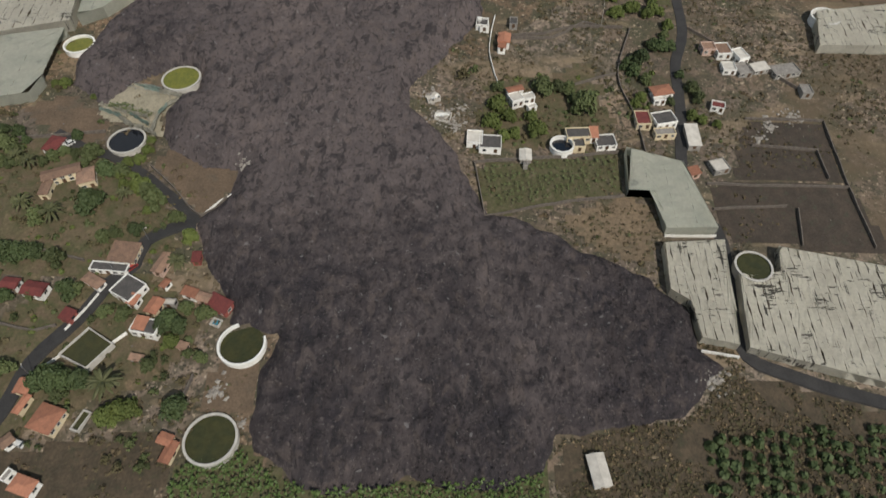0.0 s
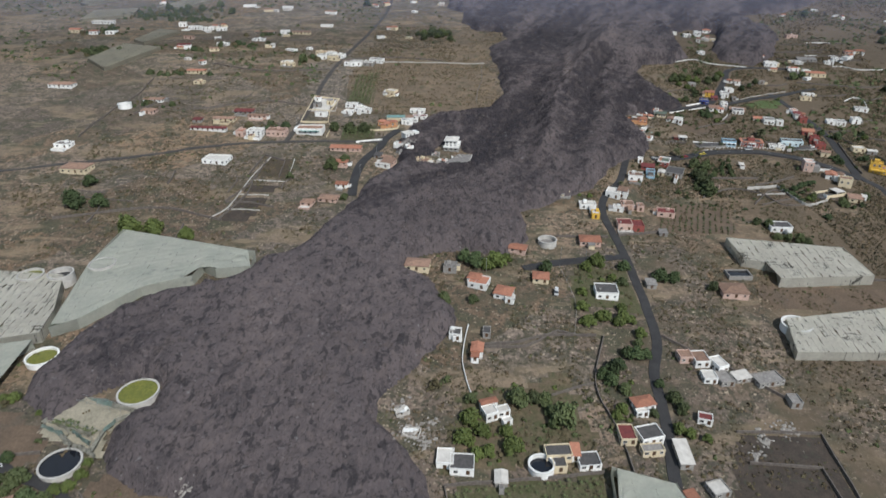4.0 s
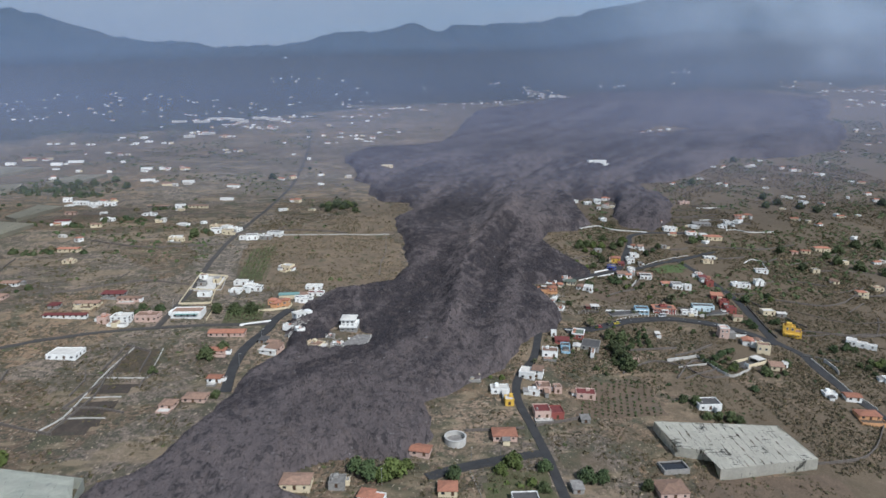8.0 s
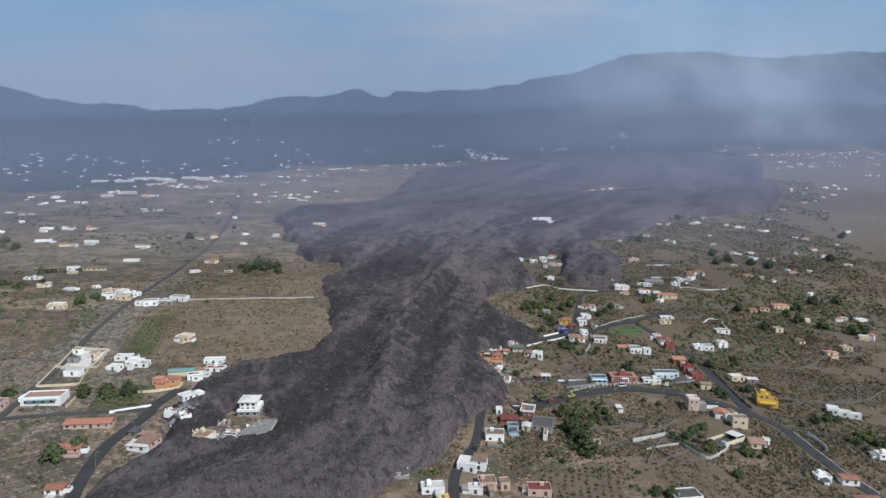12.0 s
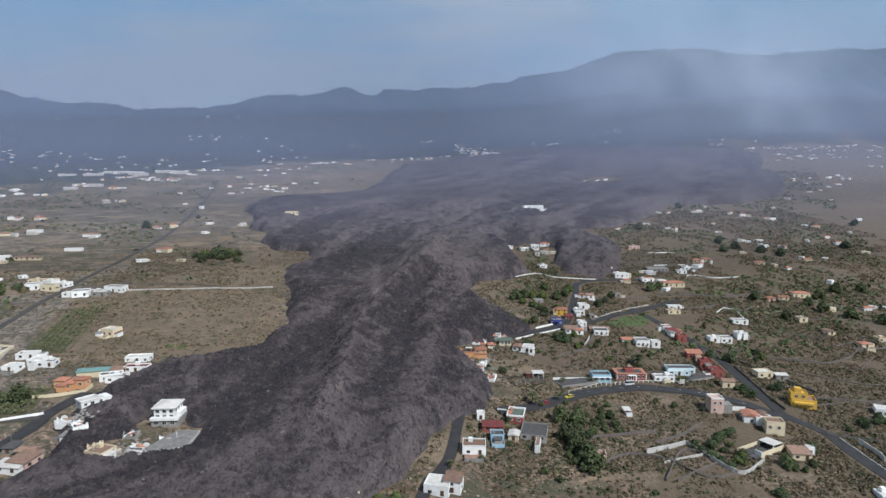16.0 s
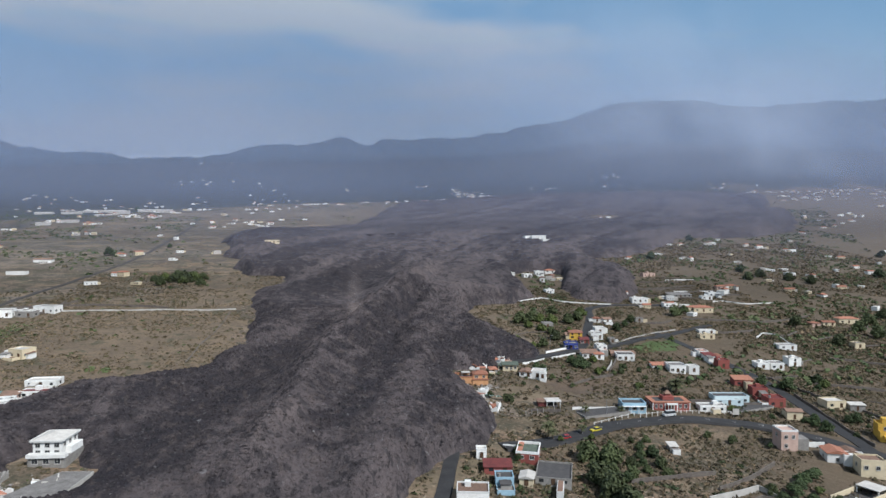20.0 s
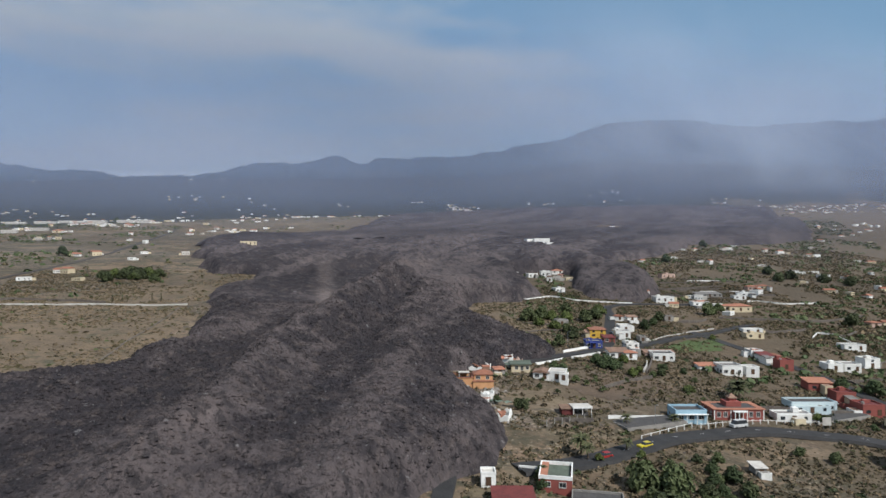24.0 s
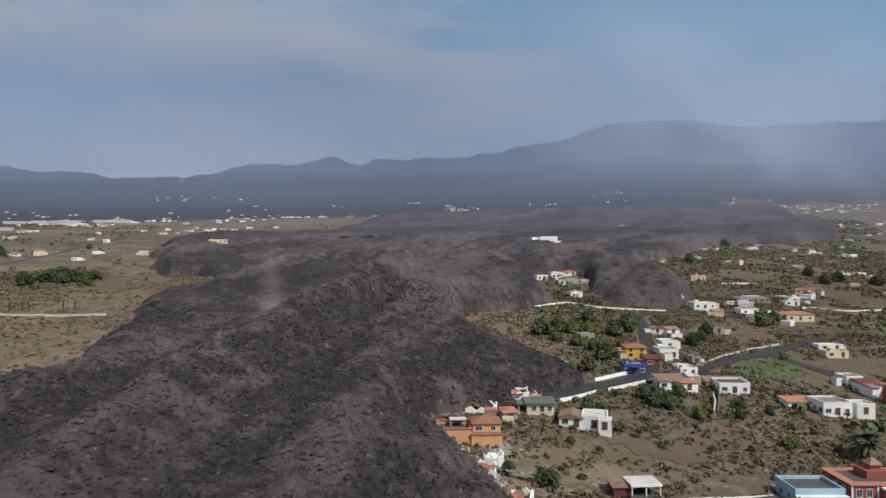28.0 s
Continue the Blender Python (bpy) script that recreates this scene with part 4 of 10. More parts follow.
def shed(x, y, w, d, h=2.4, yaw=0.0, wall="g", roof="f", shape="shed", where="beside a plot"):
    ob = base("shed", x, y, yaw)
    block(ob, w, d, h, wall, roof, shape, detail=0)
    bm = bmesh.new()
    box(bm, -0.5, 0.5, -d / 2 - 0.05, -d / 2 + 0.02, 0, 2.0)
    part("door", (bm, DOOR), ob)
    return tagged(ob, f"small {WALLS[wall][1]} shed with {ROOFS[roof][1]} roof {where}", "shed", group="sheds")


def tank(x, y, radius, height=2.6, water=None, level=0.7, label="round concrete irrigation tank", gap=None, lean=1.0, wall=None, lift=0.0):
    """Ring wall with thickness, coping and water inside; gap: degrees (from, to) where lava has broken it."""
    ob = base("water_tank", x, y, 0, gz(x, y) + lift)
    seg = 48
    cuts = [i * 360 / seg for i in range(seg + 1)]
    if gap:
        cuts = [gap[1] + i * (360 - (gap[1] - gap[0])) / seg for i in range(seg + 1)]
    bm, prev = bmesh.new(), None
    t = 0.45
    first = None
    for c in cuts:
        ca, sa = math.cos(radians(c)), math.sin(radians(c)) * lean
        prof = ((radius, -3.0), (radius, height), (radius - t, height), (radius - t, -1.0))
        row = [bm.verts.new((ca * r, sa * r, z)) for r, z in prof]
        if prev:
            for k in range(3):
                bm.faces.new((prev[k], row[k], row[k + 1], prev[k + 1]))
        else:
            first = row
        prev = row
    if gap:
        bm.faces.new(first), bm.faces.new(prev[::-1])
    part("wall", (bm, wall or CONCRETE), ob)
    bm = bmesh.new()
    prev = None
    for c in cuts:
        ca, sa = math.cos(radians(c)), math.sin(radians(c)) * lean
        row = [bm.verts.new((ca * r, sa * r, z)) for r, z in ((radius + 0.18, height - 0.12), (radius + 0.18, height + 0.1), (radius - t - 0.1, height + 0.1), (radius - t - 0.1, height - 0.12))]
        if prev:
            for k in range(3):
                bm.faces.new((prev[k], row[k], row[k + 1], prev[k + 1]))
        prev = row
    part("coping", (bm, wall or CONCRETE), ob)
    bm = bmesh.new()
    bm.faces.new([bm.verts.new((math.cos(radians(c)) * (radius - t), math.sin(radians(c)) * (radius - t) * lean, height * level)) for c in range(0, 360, 8)])
    part("water", (bm, water or WATER_GREEN), ob)
    return tagged(ob, label, "water tank", group="irrigation tanks")


def greenhouse(ring, height, mat, label, panels=6.0, along=0.0, posts=True, sag=0.12):
    """Flat banana greenhouse: sheet panels stretched over wires, with hanging side sheets. Each panel strip is a part."""
    cx, cy = sum(p[0] for p in ring) / len(ring), sum(p[1] for p in ring) / len(ring)
    ob = base("greenhouse", cx, cy, along)
    inv = ob.matrix_basis.inverted()
    loc = [(inv @ Vector((px, py, 0))).to_2d() for px, py in ring]
    x0, x1 = min(p.x for p in loc), max(p.x for p in loc)
    n = max(2, round((x1 - x0) / panels))
    zb = gz(cx, cy)

    def z_at(p):
        w = ob.matrix_basis @ Vector((p[0], p[1], 0))
        return gz(w.x, w.y) - zb

    for i in range(n):
        a, b = x0 + (x1 - x0) * i / n, x0 + (x1 - x0) * (i + 1) / n
        poly = clip_strip(loc, a, b)
        if len(poly) < 3:
            continue
        bm = bmesh.new()
        cols = []
        for k in range(3):
            xx = min(max(a + (b - a) * k / 2, a + 0.005), b - 0.005)
            ys = crossings([(q[1], q[0]) for q in poly], xx)
            if len(ys) >= 2:
                cols.append((xx, min(ys), max(ys), -sag if k == 1 else 0.0))
        if len(cols) < 2:
            bm.free()
            continue
        cuts = max(2, int(max(c[2] - c[1] for c in cols) / 2.2))
        rows = []
        for j in range(cuts + 1):
            row = []
            for xx, lo, hi, dip in cols:
                yy = lo + (hi - lo) * j / cuts
                if dip == 0.0:
                    xx += (1 if xx < (a + b) / 2 else -1) * (0.012 if mat is NET else 0.02 + (rng.uniform(0.1, 0.6) if rng.random() < 0.16 else 0))
                row.append(bm.verts.new((xx, yy, z_at((xx, yy)) + height + dip + 0.10 * math.sin(xx * 3.1 + yy * 1.7) + 0.08 * math.sin(yy * 0.9 + i * 2.0))))
            rows.append(row)
        for r0, r1 in zip(rows, rows[1:]):
            for k in range(len(cols) - 1):
                bm.faces.new((r0[k], r0[k + 1], r1[k + 1], r1[k]))
        if len(bm.faces) == 0:
            bm.free()
            continue
        bmesh.ops.solidify(bm, geom=bm.faces[:], thickness=0.05)
        part("roof_panel", (bm, mat), ob)
    for p, q in zip(loc, loc[1:] + loc[:1]):
        bm = bmesh.new()
        m = max(1, int((q - p).length / 6))
        low, high = [], []
        for k in range(m + 1):
            c = p.lerp(q, k / m)
            low.append(bm.verts.new((c.x, c.y, z_at(c) - 1.5)))
            high.append(bm.verts.new((c.x, c.y, z_at(c) + height + 0.05)))
        for k in range(m):
            bm.faces.new((low[k], low[k + 1], high[k + 1], high[k]))
        bmesh.ops.solidify(bm, geom=bm.faces[:], thickness=0.08)
        part("side_sheet", (bm, mat), ob)
    return tagged(ob, label, "greenhouse", group="greenhouses")


def crossings(poly, yy):
    out = []
    for p, q in zip(poly, poly[1:] + poly[:1]):
        if (p[1] - yy) * (q[1] - yy) <= 0 and abs(q[1] - p[1]) > 1e-9:
            out.append(p[0] + (q[0] - p[0]) * (yy - p[1]) / (q[1] - p[1]))
    return out


def clip_strip(poly, a, b):
    """The part of a polygon with a <= x <= b."""
    for lim, sign in ((a, 1), (b, -1)):
        out = []
        for p, q in zip(poly, list(poly[1:]) + [poly[0]]):
            ip, iq = sign * (p[0] - lim) >= 0, sign * (q[0] - lim) >= 0
            if ip:
                out.append((p[0], p[1]))
            if ip != iq:
                k = (lim - p[0]) / (q[0] - p[0])
                out.append((lim, p[1] + (q[1] - p[1]) * k))
        poly = out
        if len(poly) < 3:
            return []
    return poly


# trees: a tapered trunk with limbs, and a crown of many small leaf clumps
def limb(bm, a, b, ra, rb, sides=5):
    d = (b - a).normalized()
    s = d.orthogonal().normalized()
    t = d.cross(s)
    r0 = [bm.verts.new(a + (s * math.cos(i * math.tau / sides) + t * math.sin(i * math.tau / sides)) * ra) for i in range(sides)]
    r1 = [bm.verts.new(b + (s * math.cos(i * math.tau / sides) + t * math.sin(i * math.tau / sides)) * rb) for i in range(sides)]
    for i in range(sides):
        bm.faces.new((r0[i], r0[(i + 1) % sides], r1[(i + 1) % sides], r1[i]))


def tree_meshes(seed, height, spread, leaves, leaf, low=0.22):
    r = random.Random(seed)
    trunk = bmesh.new()
    top = Vector((r.uniform(-0.3, 0.3), r.uniform(-0.3, 0.3), height * low))
    limb(trunk, Vector((0, 0, -0.6)), top, 0.045 * height, 0.035 * height, 6)
    lobes = []
    for i in range(9):
        a = i * 2.4 + r.uniform(-0.5, 0.5)
        k = (0.15 + 0.85 * (i / 8)) * spread * 0.62
        tip = Vector((math.cos(a) * k, math.sin(a) * k, height * (0.82 - 0.56 * (i / 8) + r.uniform(-0.08, 0.08))))
        limb(trunk, top, tip, 0.022 * height, 0.008 * height, 4)
        lobes.append((tip, r.uniform(0.34, 0.5) * spread))
    crown = bmesh.new()
    for i in range(leaves):
        c, rad = lobes[r.randrange(len(lobes))]
        d = Vector((r.gauss(0, 1), r.gauss(0, 1), r.gauss(0, 0.8))).normalized() * rad * r.uniform(0.4, 1.08)
        p = c + d
        if p.z < 0.15:
            p.z = 0.15
        s = r.uniform(0.11, 0.22) * spread ** 0.6
        n = (d.normalized() + Vector((r.uniform(-0.6, 0.6), r.uniform(-0.6, 0.6), r.uniform(0, 0.8)))).normalized()
        u = n.orthogonal().normalized()
        u.rotate(Matrix.Rotation(r.uniform(0, 6.28), 3, n))
        v = n.cross(u)
        pts = [p + u * s * 1.5, p + v * s * r.uniform(0.6, 1.0) + n * s * 0.3, p - u * s * 1.2 - n * s * 0.2, p - v * s * r.uniform(0.6, 1.0) + n * s * 0.25]
        crown.faces.new([crown.verts.new(q) for q in pts])
    out = []
    for nm, bm, mt in (("trunk", trunk, BARK), ("crown", crown, leaf)):
        me = bpy.data.meshes.new(nm)
        bm.to_mesh(me)
        bm.free()
        me.materials.append(mt)
        out.append(me)
    return out


def palm_meshes(seed):
    r = random.Random(seed)
    trunk, crown = bmesh.new(), bmesh.new()
    h = 3.5
    for i in range(4):
        limb(trunk, Vector((0.03 * i, 0, -0.5 + i)), Vector((0.03 * i + 0.03, 0, 0.5 + i)), 0.32 - 0.015 * i, 0.28 - 0.015 * i, 7)
    for i in range(34):
        a, up = i * 2.399, r.uniform(-0.35, 1.1)
        d = Vector((math.cos(a), math.sin(a), 0))
        side = Vector((-d.y, d.x, 0))
        p, v, prev = Vector((0.2, 0, h)), (d + Vector((0, 0, up))).normalized() * 0.62, None
        for k in range(6):
            w = 0.34 * math.sin((k + 0.6) / 6.2 * math.pi)
            row = [crown.verts.new(p - side * w - Vector((0, 0, w * 0.5))), crown.verts.new(p), crown.verts.new(p + side * w - Vector((0, 0, w * 0.5)))]
            if prev:
                crown.faces.new((prev[0], prev[1], row[1], row[0])), crown.faces.new((prev[1], prev[2], row[2], row[1]))
            prev = row
            p = p + v
            v = v + Vector((0, 0, -0.12))
    out = []
    for nm, bm, mt in (("trunk", trunk, BARK), ("crown", crown, PALM)):
        me = bpy.data.meshes.new(nm)
        bm.to_mesh(me)
        bm.free()
        me.materials.append(mt)
        out.append(me)
    return out


TREES = {
    "green": [tree_meshes(s, 3.4, 2.8, 900, LEAF, 0.14) for s in (1, 2, 21)],
    "dark": [tree_meshes(s, 3.9, 2.9, 900, LEAF_DARK, 0.14) for s in (3, 4, 22)],
    "bright": [tree_meshes(s, 3.0, 2.9, 900, LEAF_LIGHT, 0.12) for s in (5, 6)],
    "bush": [tree_meshes(s, 1.5, 1.7, 140, OLIVE if s == 9 else LEAF, 0.1) for s in (8, 9)],
    "dry": [tree_meshes(s, 1.3, 1.5, 90, SCRUB, 0.1) for s in (10, 11)],
    "cypress": [tree_meshes(s, 7.0, 0.9, 200, LEAF_DARK, 0.15) for s in (12,)],
    "palm": [palm_meshes(13), palm_meshes(14)],
}
TREE_LABEL = {"green": "leafy green garden tree with a rounded uneven crown", "dark": "dense dark green tree beside the houses", "bright": "bright yellow-green spreading tree",
              "bush": "low green bush in dry scrub", "dry": "dry brown-olive shrub in open ground", "cypress": "slim dark cypress in a row", "palm": "palm tree with drooping grey-green fronds"}


def tree(kind, x, y, size=1.0, tall=1.0, z=None):
    ob = base("palm_tree" if kind == "palm" else "bush" if kind in ("bush", "dry") else "tree", x, y, rng.uniform(0, 360), z)
    ob.scale = (size, size, size * tall)
    trunk, crown = rng.choice(TREES[kind])
    part("trunk", trunk, ob)
    part("crown", crown, ob)
    return tagged(ob, TREE_LABEL[kind], "palm" if kind == "palm" else "tree", group="trees and bushes")


def grove(kind, x, y, rx, ry, count, size=1.0, spread=0.3):
    for _ in range(count):
        a, k = rng.uniform(0, 6.283), math.sqrt(rng.random())
        tree(rng.choice(kind) if isinstance(kind, (list, tuple)) else kind, x + rx * k * math.cos(a), y + ry * k * math.sin(a), size * rng.uniform(1 - spread, 1 + spread))


# ---- far mountains ----
def ridge(name, y0, crest, deep, label, mat):
    """A mountain range along the far side: crest height as a function of x."""
    gx, gy = np.arange(-4000, 4300, 16.0), np.linspace(0, 1, 30)
    verts, faces = [], []
    feet, tops = [gz(x, y0 - deep) - 40 for x in gx], [crest(x) for x in gx]
    ribs = [[float(q) for q in wave(gx, gx * 0 + v * 500, 260, 61)] for v in gy]
    ribs_fine = [[float(q) for q in wave(gx, gx * 0 + v * 700, 100, 62)] for v in gy]
    for j, v in enumerate(gy):
        for i, x in enumerate(gx):
            y = y0 - deep * (1 - v)
            base = feet[i]
            rib = 1 + (0.5 * ribs[j][i] + 0.3 * ribs_fine[j][i]) * v * (1 - v)
            verts.append((x, y + 60 * float(wave(x, v * 700, 260, 63)), base + (tops[i] - base) * (v ** 1.25) * rib if v < 1 else tops[i]))
    n = len(gx)
    for j in range(len(gy) - 1):
        for i in range(n - 1):
            faces.append((j * n + i, j * n + i + 1, (j + 1) * n + i + 1, (j + 1) * n + i))
    return tagged(new(name, mesh_from(name, verts, faces, mat, True)), label, "mountain", kind="structure")


CREST = [(-4000, 760), (-1905, 700), (-1735, 674), (-1362, 572), (-1213, 540), (-1000, 537), (-837, 514), (-504, 508), (-331, 526), (-184, 559), (-95, 586), (180, 608), (370, 654), (490, 621),
         (1004, 671), (1360, 724), (1809, 807), (1990, 880), (2083, 930), (2366, 955), (2710, 976), (2940, 954), (3450, 983), (3870, 1038), (4200, 1050), (4400, 1070)]
CX, CZ = np.array(CREST).T
ridge("mountain", 4000, lambda x: float(np.interp(x, CX, CZ) + 12 * wave(x, 0, 150, 71) + 9 * wave(x, 0, 60, 72) + 5 * wave(x, 0, 27, 73) + 6 * np.exp(-((x - 370) / 70) ** 2) + 12 * np.exp(-((x - 2366) / 60) ** 2)), 1150, "long forested volcanic ridge, blue with distance", HILL)

# ---- thin drifting smoke veils over the upper flow, and tinted sheets that imitate distance haze ----
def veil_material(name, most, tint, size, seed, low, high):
    """Sparse smoke and painted haze: mostly transparent, scattering the light that falls on it; thinner towards its
    rim.
    """
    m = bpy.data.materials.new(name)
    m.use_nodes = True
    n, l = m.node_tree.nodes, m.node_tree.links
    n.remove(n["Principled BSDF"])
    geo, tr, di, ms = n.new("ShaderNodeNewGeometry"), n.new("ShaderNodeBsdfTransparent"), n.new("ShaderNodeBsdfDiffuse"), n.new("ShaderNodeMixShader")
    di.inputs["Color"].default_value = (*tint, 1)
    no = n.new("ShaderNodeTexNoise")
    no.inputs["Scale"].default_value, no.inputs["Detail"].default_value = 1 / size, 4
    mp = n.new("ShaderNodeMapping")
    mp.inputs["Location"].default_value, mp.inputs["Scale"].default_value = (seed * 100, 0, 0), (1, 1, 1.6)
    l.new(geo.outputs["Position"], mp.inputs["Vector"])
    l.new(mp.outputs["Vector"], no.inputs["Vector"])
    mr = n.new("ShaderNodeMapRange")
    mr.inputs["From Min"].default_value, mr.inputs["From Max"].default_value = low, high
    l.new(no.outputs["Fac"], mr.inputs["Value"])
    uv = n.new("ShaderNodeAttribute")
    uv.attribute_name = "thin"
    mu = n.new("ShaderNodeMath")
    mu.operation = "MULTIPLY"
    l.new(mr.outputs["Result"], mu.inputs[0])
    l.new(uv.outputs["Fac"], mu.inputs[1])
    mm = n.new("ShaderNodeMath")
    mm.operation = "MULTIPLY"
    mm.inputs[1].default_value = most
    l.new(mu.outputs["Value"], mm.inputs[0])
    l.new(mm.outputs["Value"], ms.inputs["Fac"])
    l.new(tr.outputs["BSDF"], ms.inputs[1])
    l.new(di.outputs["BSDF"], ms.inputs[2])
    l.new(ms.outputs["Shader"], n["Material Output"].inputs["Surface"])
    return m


def veil(name, x0, x1, y, z1, mat, label, left=0.2, right=0.2, top=0.5, foot=0.05, curve=0.0, sway=30, clear_=20.0):
    """A curtain of smoke or painted haze that stands across the slope, fading at its sides and top."""
    gx, gv = np.linspace(x0, x1, 40), np.linspace(0, 1, 16)
    verts, fade = [], []
    for v in gv:
        for x in gx:
            u = (x - x0) / (x1 - x0)
            yy = y + curve * (2 * u - 1) ** 2 + sway * float(wave(x, v * 200, 150, 81))
            zb = gz(x, yy) - 5
            verts.append((x, yy, zb + (z1 - zb) * v))
            s = lambda k: k * k * (3 - 2 * k)
            fade.append(s(min(1, u / left)) * s(min(1, (1 - u) / right)) * s(min(1, (1 - v) / top)) * s(min(1, max(0, v - clear_ / (z1 - zb)) / foot)))
    n = len(gx)
    faces = [(j * n + i, j * n + i + 1, (j + 1) * n + i + 1, (j + 1) * n + i) for j in range(len(gv) - 1) for i in range(n - 1)]
    me = mesh_from(name, verts, faces, mat, True)
    at = me.attributes.new("thin", "FLOAT", "POINT")
    at.data.foreach_set("value", fade)
    ob = new(name, me)
    return tagged(ob, label, "smoke", kind="stuff")


# bluish tints of the upright sheets that imitate haze in the air
HAZE_LOW = veil_material("low_haze_sheet", 0.22, (0.27, 0.30, 0.44), 900, 1, -0.3, 0.5)
HAZE_MID = veil_material("mid_haze_sheet", 0.25, (0.20, 0.25, 0.39), 900, 1, -0.3, 0.5)
HAZE_HILL = veil_material("hill_haze_sheet", 0.18, (0.13, 0.19, 0.33), 900, 1, -0.3, 0.5)
HAZE_FAR = veil_material("far_haze_sheet", 0.34, (0.18, 0.255, 0.37), 900, 1, -0.3, 0.5)
SMOKE = veil_material("smoke", 0.46, (0.42, 0.48, 0.57), 320, 2, 0.25, 0.75)
veil("haze", -1300, 1600, 640, 260, HAZE_LOW, "tinted sheet standing in for bluish haze over the fields", foot=0.3)
veil("haze", -2000, 2600, 1010, 400, HAZE_MID, "tinted sheet standing in for bluish haze over the fields", foot=0.2)
veil("haze", -3300, 4200, 2010, 850, HAZE_HILL, "tinted sheet standing in for haze before the wooded rise", foot=0.04, clear_=5.0)
veil("haze", -3300, 4200, 2900, 1150, HAZE_FAR, "tinted sheet standing in for bluish haze under the ridge", foot=0.04, clear_=5.0)
veil("smoke", 300, 2300, 1650, 800, SMOKE, "pale smoke drifting from the lava field", left=0.45, right=0.5, top=0.7, foot=0.12)
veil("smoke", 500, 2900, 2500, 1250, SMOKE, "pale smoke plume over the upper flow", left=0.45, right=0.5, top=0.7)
GARDEN = material("garden_ground", (0.14, 0.105, 0.068), (0.075, 0.08, 0.036), size=4, fine=0.8, bump=0.2, bump_size=1.5, third=(0.19, 0.14, 0.09), third_size=8, third_at=0.55)

# ---- fields ----
field("field", [(-106, 162), (-103, 171), (-73, 163), (-76, 151), (-83, 142)], BARE, "bare brown plot cut off by the lava")
field("field", [(-72, 87), (-55, 87), (-54, 72), (-72, 73)], BARE, "bare ochre plot between two tanks")
field("field", [(-147.3, 196), (-133, 187), (-126, 181.5), (-126, 172), (-132, 169.5), (-151, 179), (-160, 187), (-152, 192.4)], BARE, "brown terraced plot above the garden")
field("field", [(12, 169), (68, 176), (67, 157), (15, 145)], CROP, "green overgrown vineyard plot behind a stone wall")
field("field", [(123, 196), (156, 197), (154, 165), (111, 165)], CINDER, "dark ploughed cinder plot")
field("field", [(100, 164), (154, 164), (166, 134), (103, 138)], CINDER, "dark fallow terraces")
field("field", [(40, 145), (66, 156), (76, 152), (74, 128), (58, 131)], STRAW, "straw-coloured plot at the lava's edge")
field("field", [(-76, 48), (-73, 60), (-56, 64), (-45, 56), (-35, 53), (29, 60), (32, 40), (-70, 36)], CROP, "banana plantation at the toe of the lava", rough_edge=0.3)
BROWN = material("brown_scrub_land", (0.098, 0.073, 0.049), (0.062, 0.050, 0.034), size=5, fine=0.8, bump=0.3, bump_size=1.6, third=(0.06, 0.055, 0.034), third_size=3, third_at=0.55)
field("field", [(34, 64), (56, 71), (76, 74), (86, 84), (92, 90), (112, 86), (150, 74), (158, 40), (160, 20), (34, 20)], BROWN, "brown overgrown ground round an orchard", rough_edge=2)
field("field", [(-140, 60), (-112, 62), (-78, 68), (-78, 34), (-140, 30)], BROWN, "brown fallow ground below the hamlet", rough_edge=2)
field("field", [(-15, 500), (48, 520), (62, 560), (58, 650), (80, 740), (40, 770), (10, 700), (-60, 640), (-70, 560), (-40, 520)], STRAW, "straw-coloured grassland beside the lava", rough_edge=6)
field("field", [(205, 640), (262, 655), (250, 620), (222, 560), (205, 590)], STRAW, "dry grass slope beside the lava", rough_edge=3)

field("field", [(-200, 175), (-150, 172), (-122, 164), (-92, 141), (-88, 128), (-100, 118), (-150, 112), (-200, 115)], GARDEN, "leafy garden ground round the villa", rough_edge=3)
field("field", [(-118, 118), (-98, 118), (-76, 104), (-80, 84), (-110, 72), (-122, 60), (-150, 60), (-140, 95)], GARDEN, "gardens between the houses and the lane", rough_edge=3)
field("field", [(20, 215), (62, 222), (70, 180), (12, 176)], GARDEN, "green garden ground round the houses", rough_edge=4)

field("field", [(133, 338), (150, 370), (184, 376), (183, 337)], BARE, "dusty plot planted with rows of young trees")

# ---- roads ----
LANE = [(-135, 55), (-127, 72), (-124, 87), (-119, 95), (-113, 104), (-108, 114), (-102, 121), (-100, 130), (-90, 137), (-85, 138)]
road("road", LANE, 4.6, "narrow dark asphalt lane between white walls")
road("road", [(-85, 138), (-90, 144), (-99, 151), (-109, 159), (-121, 166), (-132, 169), (-144, 176)], 4.2, "dark asphalt lane buried by lava at its end")
HILL_ROAD = [(150, 78), (138, 81), (111, 89), (98, 95), (97, 109), (100, 138), (95, 152), (92, 170), (97, 199), (100, 226), (107, 246), (109, 268), (109, 295), (109, 313), (108, 333), (107, 356), (112, 375), (127, 398), (137, 424), (140, 432)]
road("road", HILL_ROAD, 4.4, "dark ash-strewn asphalt road up the slope")
road("road", [(53, 298), (70, 304), (107, 311)], 5.0, "asphalt side road to the lava's edge")

# ---- greenhouses ----
greenhouse([(70, 176), (91, 170), (98, 141), (79, 140), (78, 156), (68, 156)], 4.0, NET, "grey-green netted banana greenhouse", panels=8.0)
greenhouse([(77, 134), (99, 136), (95, 97), (83, 99), (82, 112), (76, 116)], 4.0, PLASTIC, "white plastic-sheeted greenhouse torn at the top", panels=3.0)
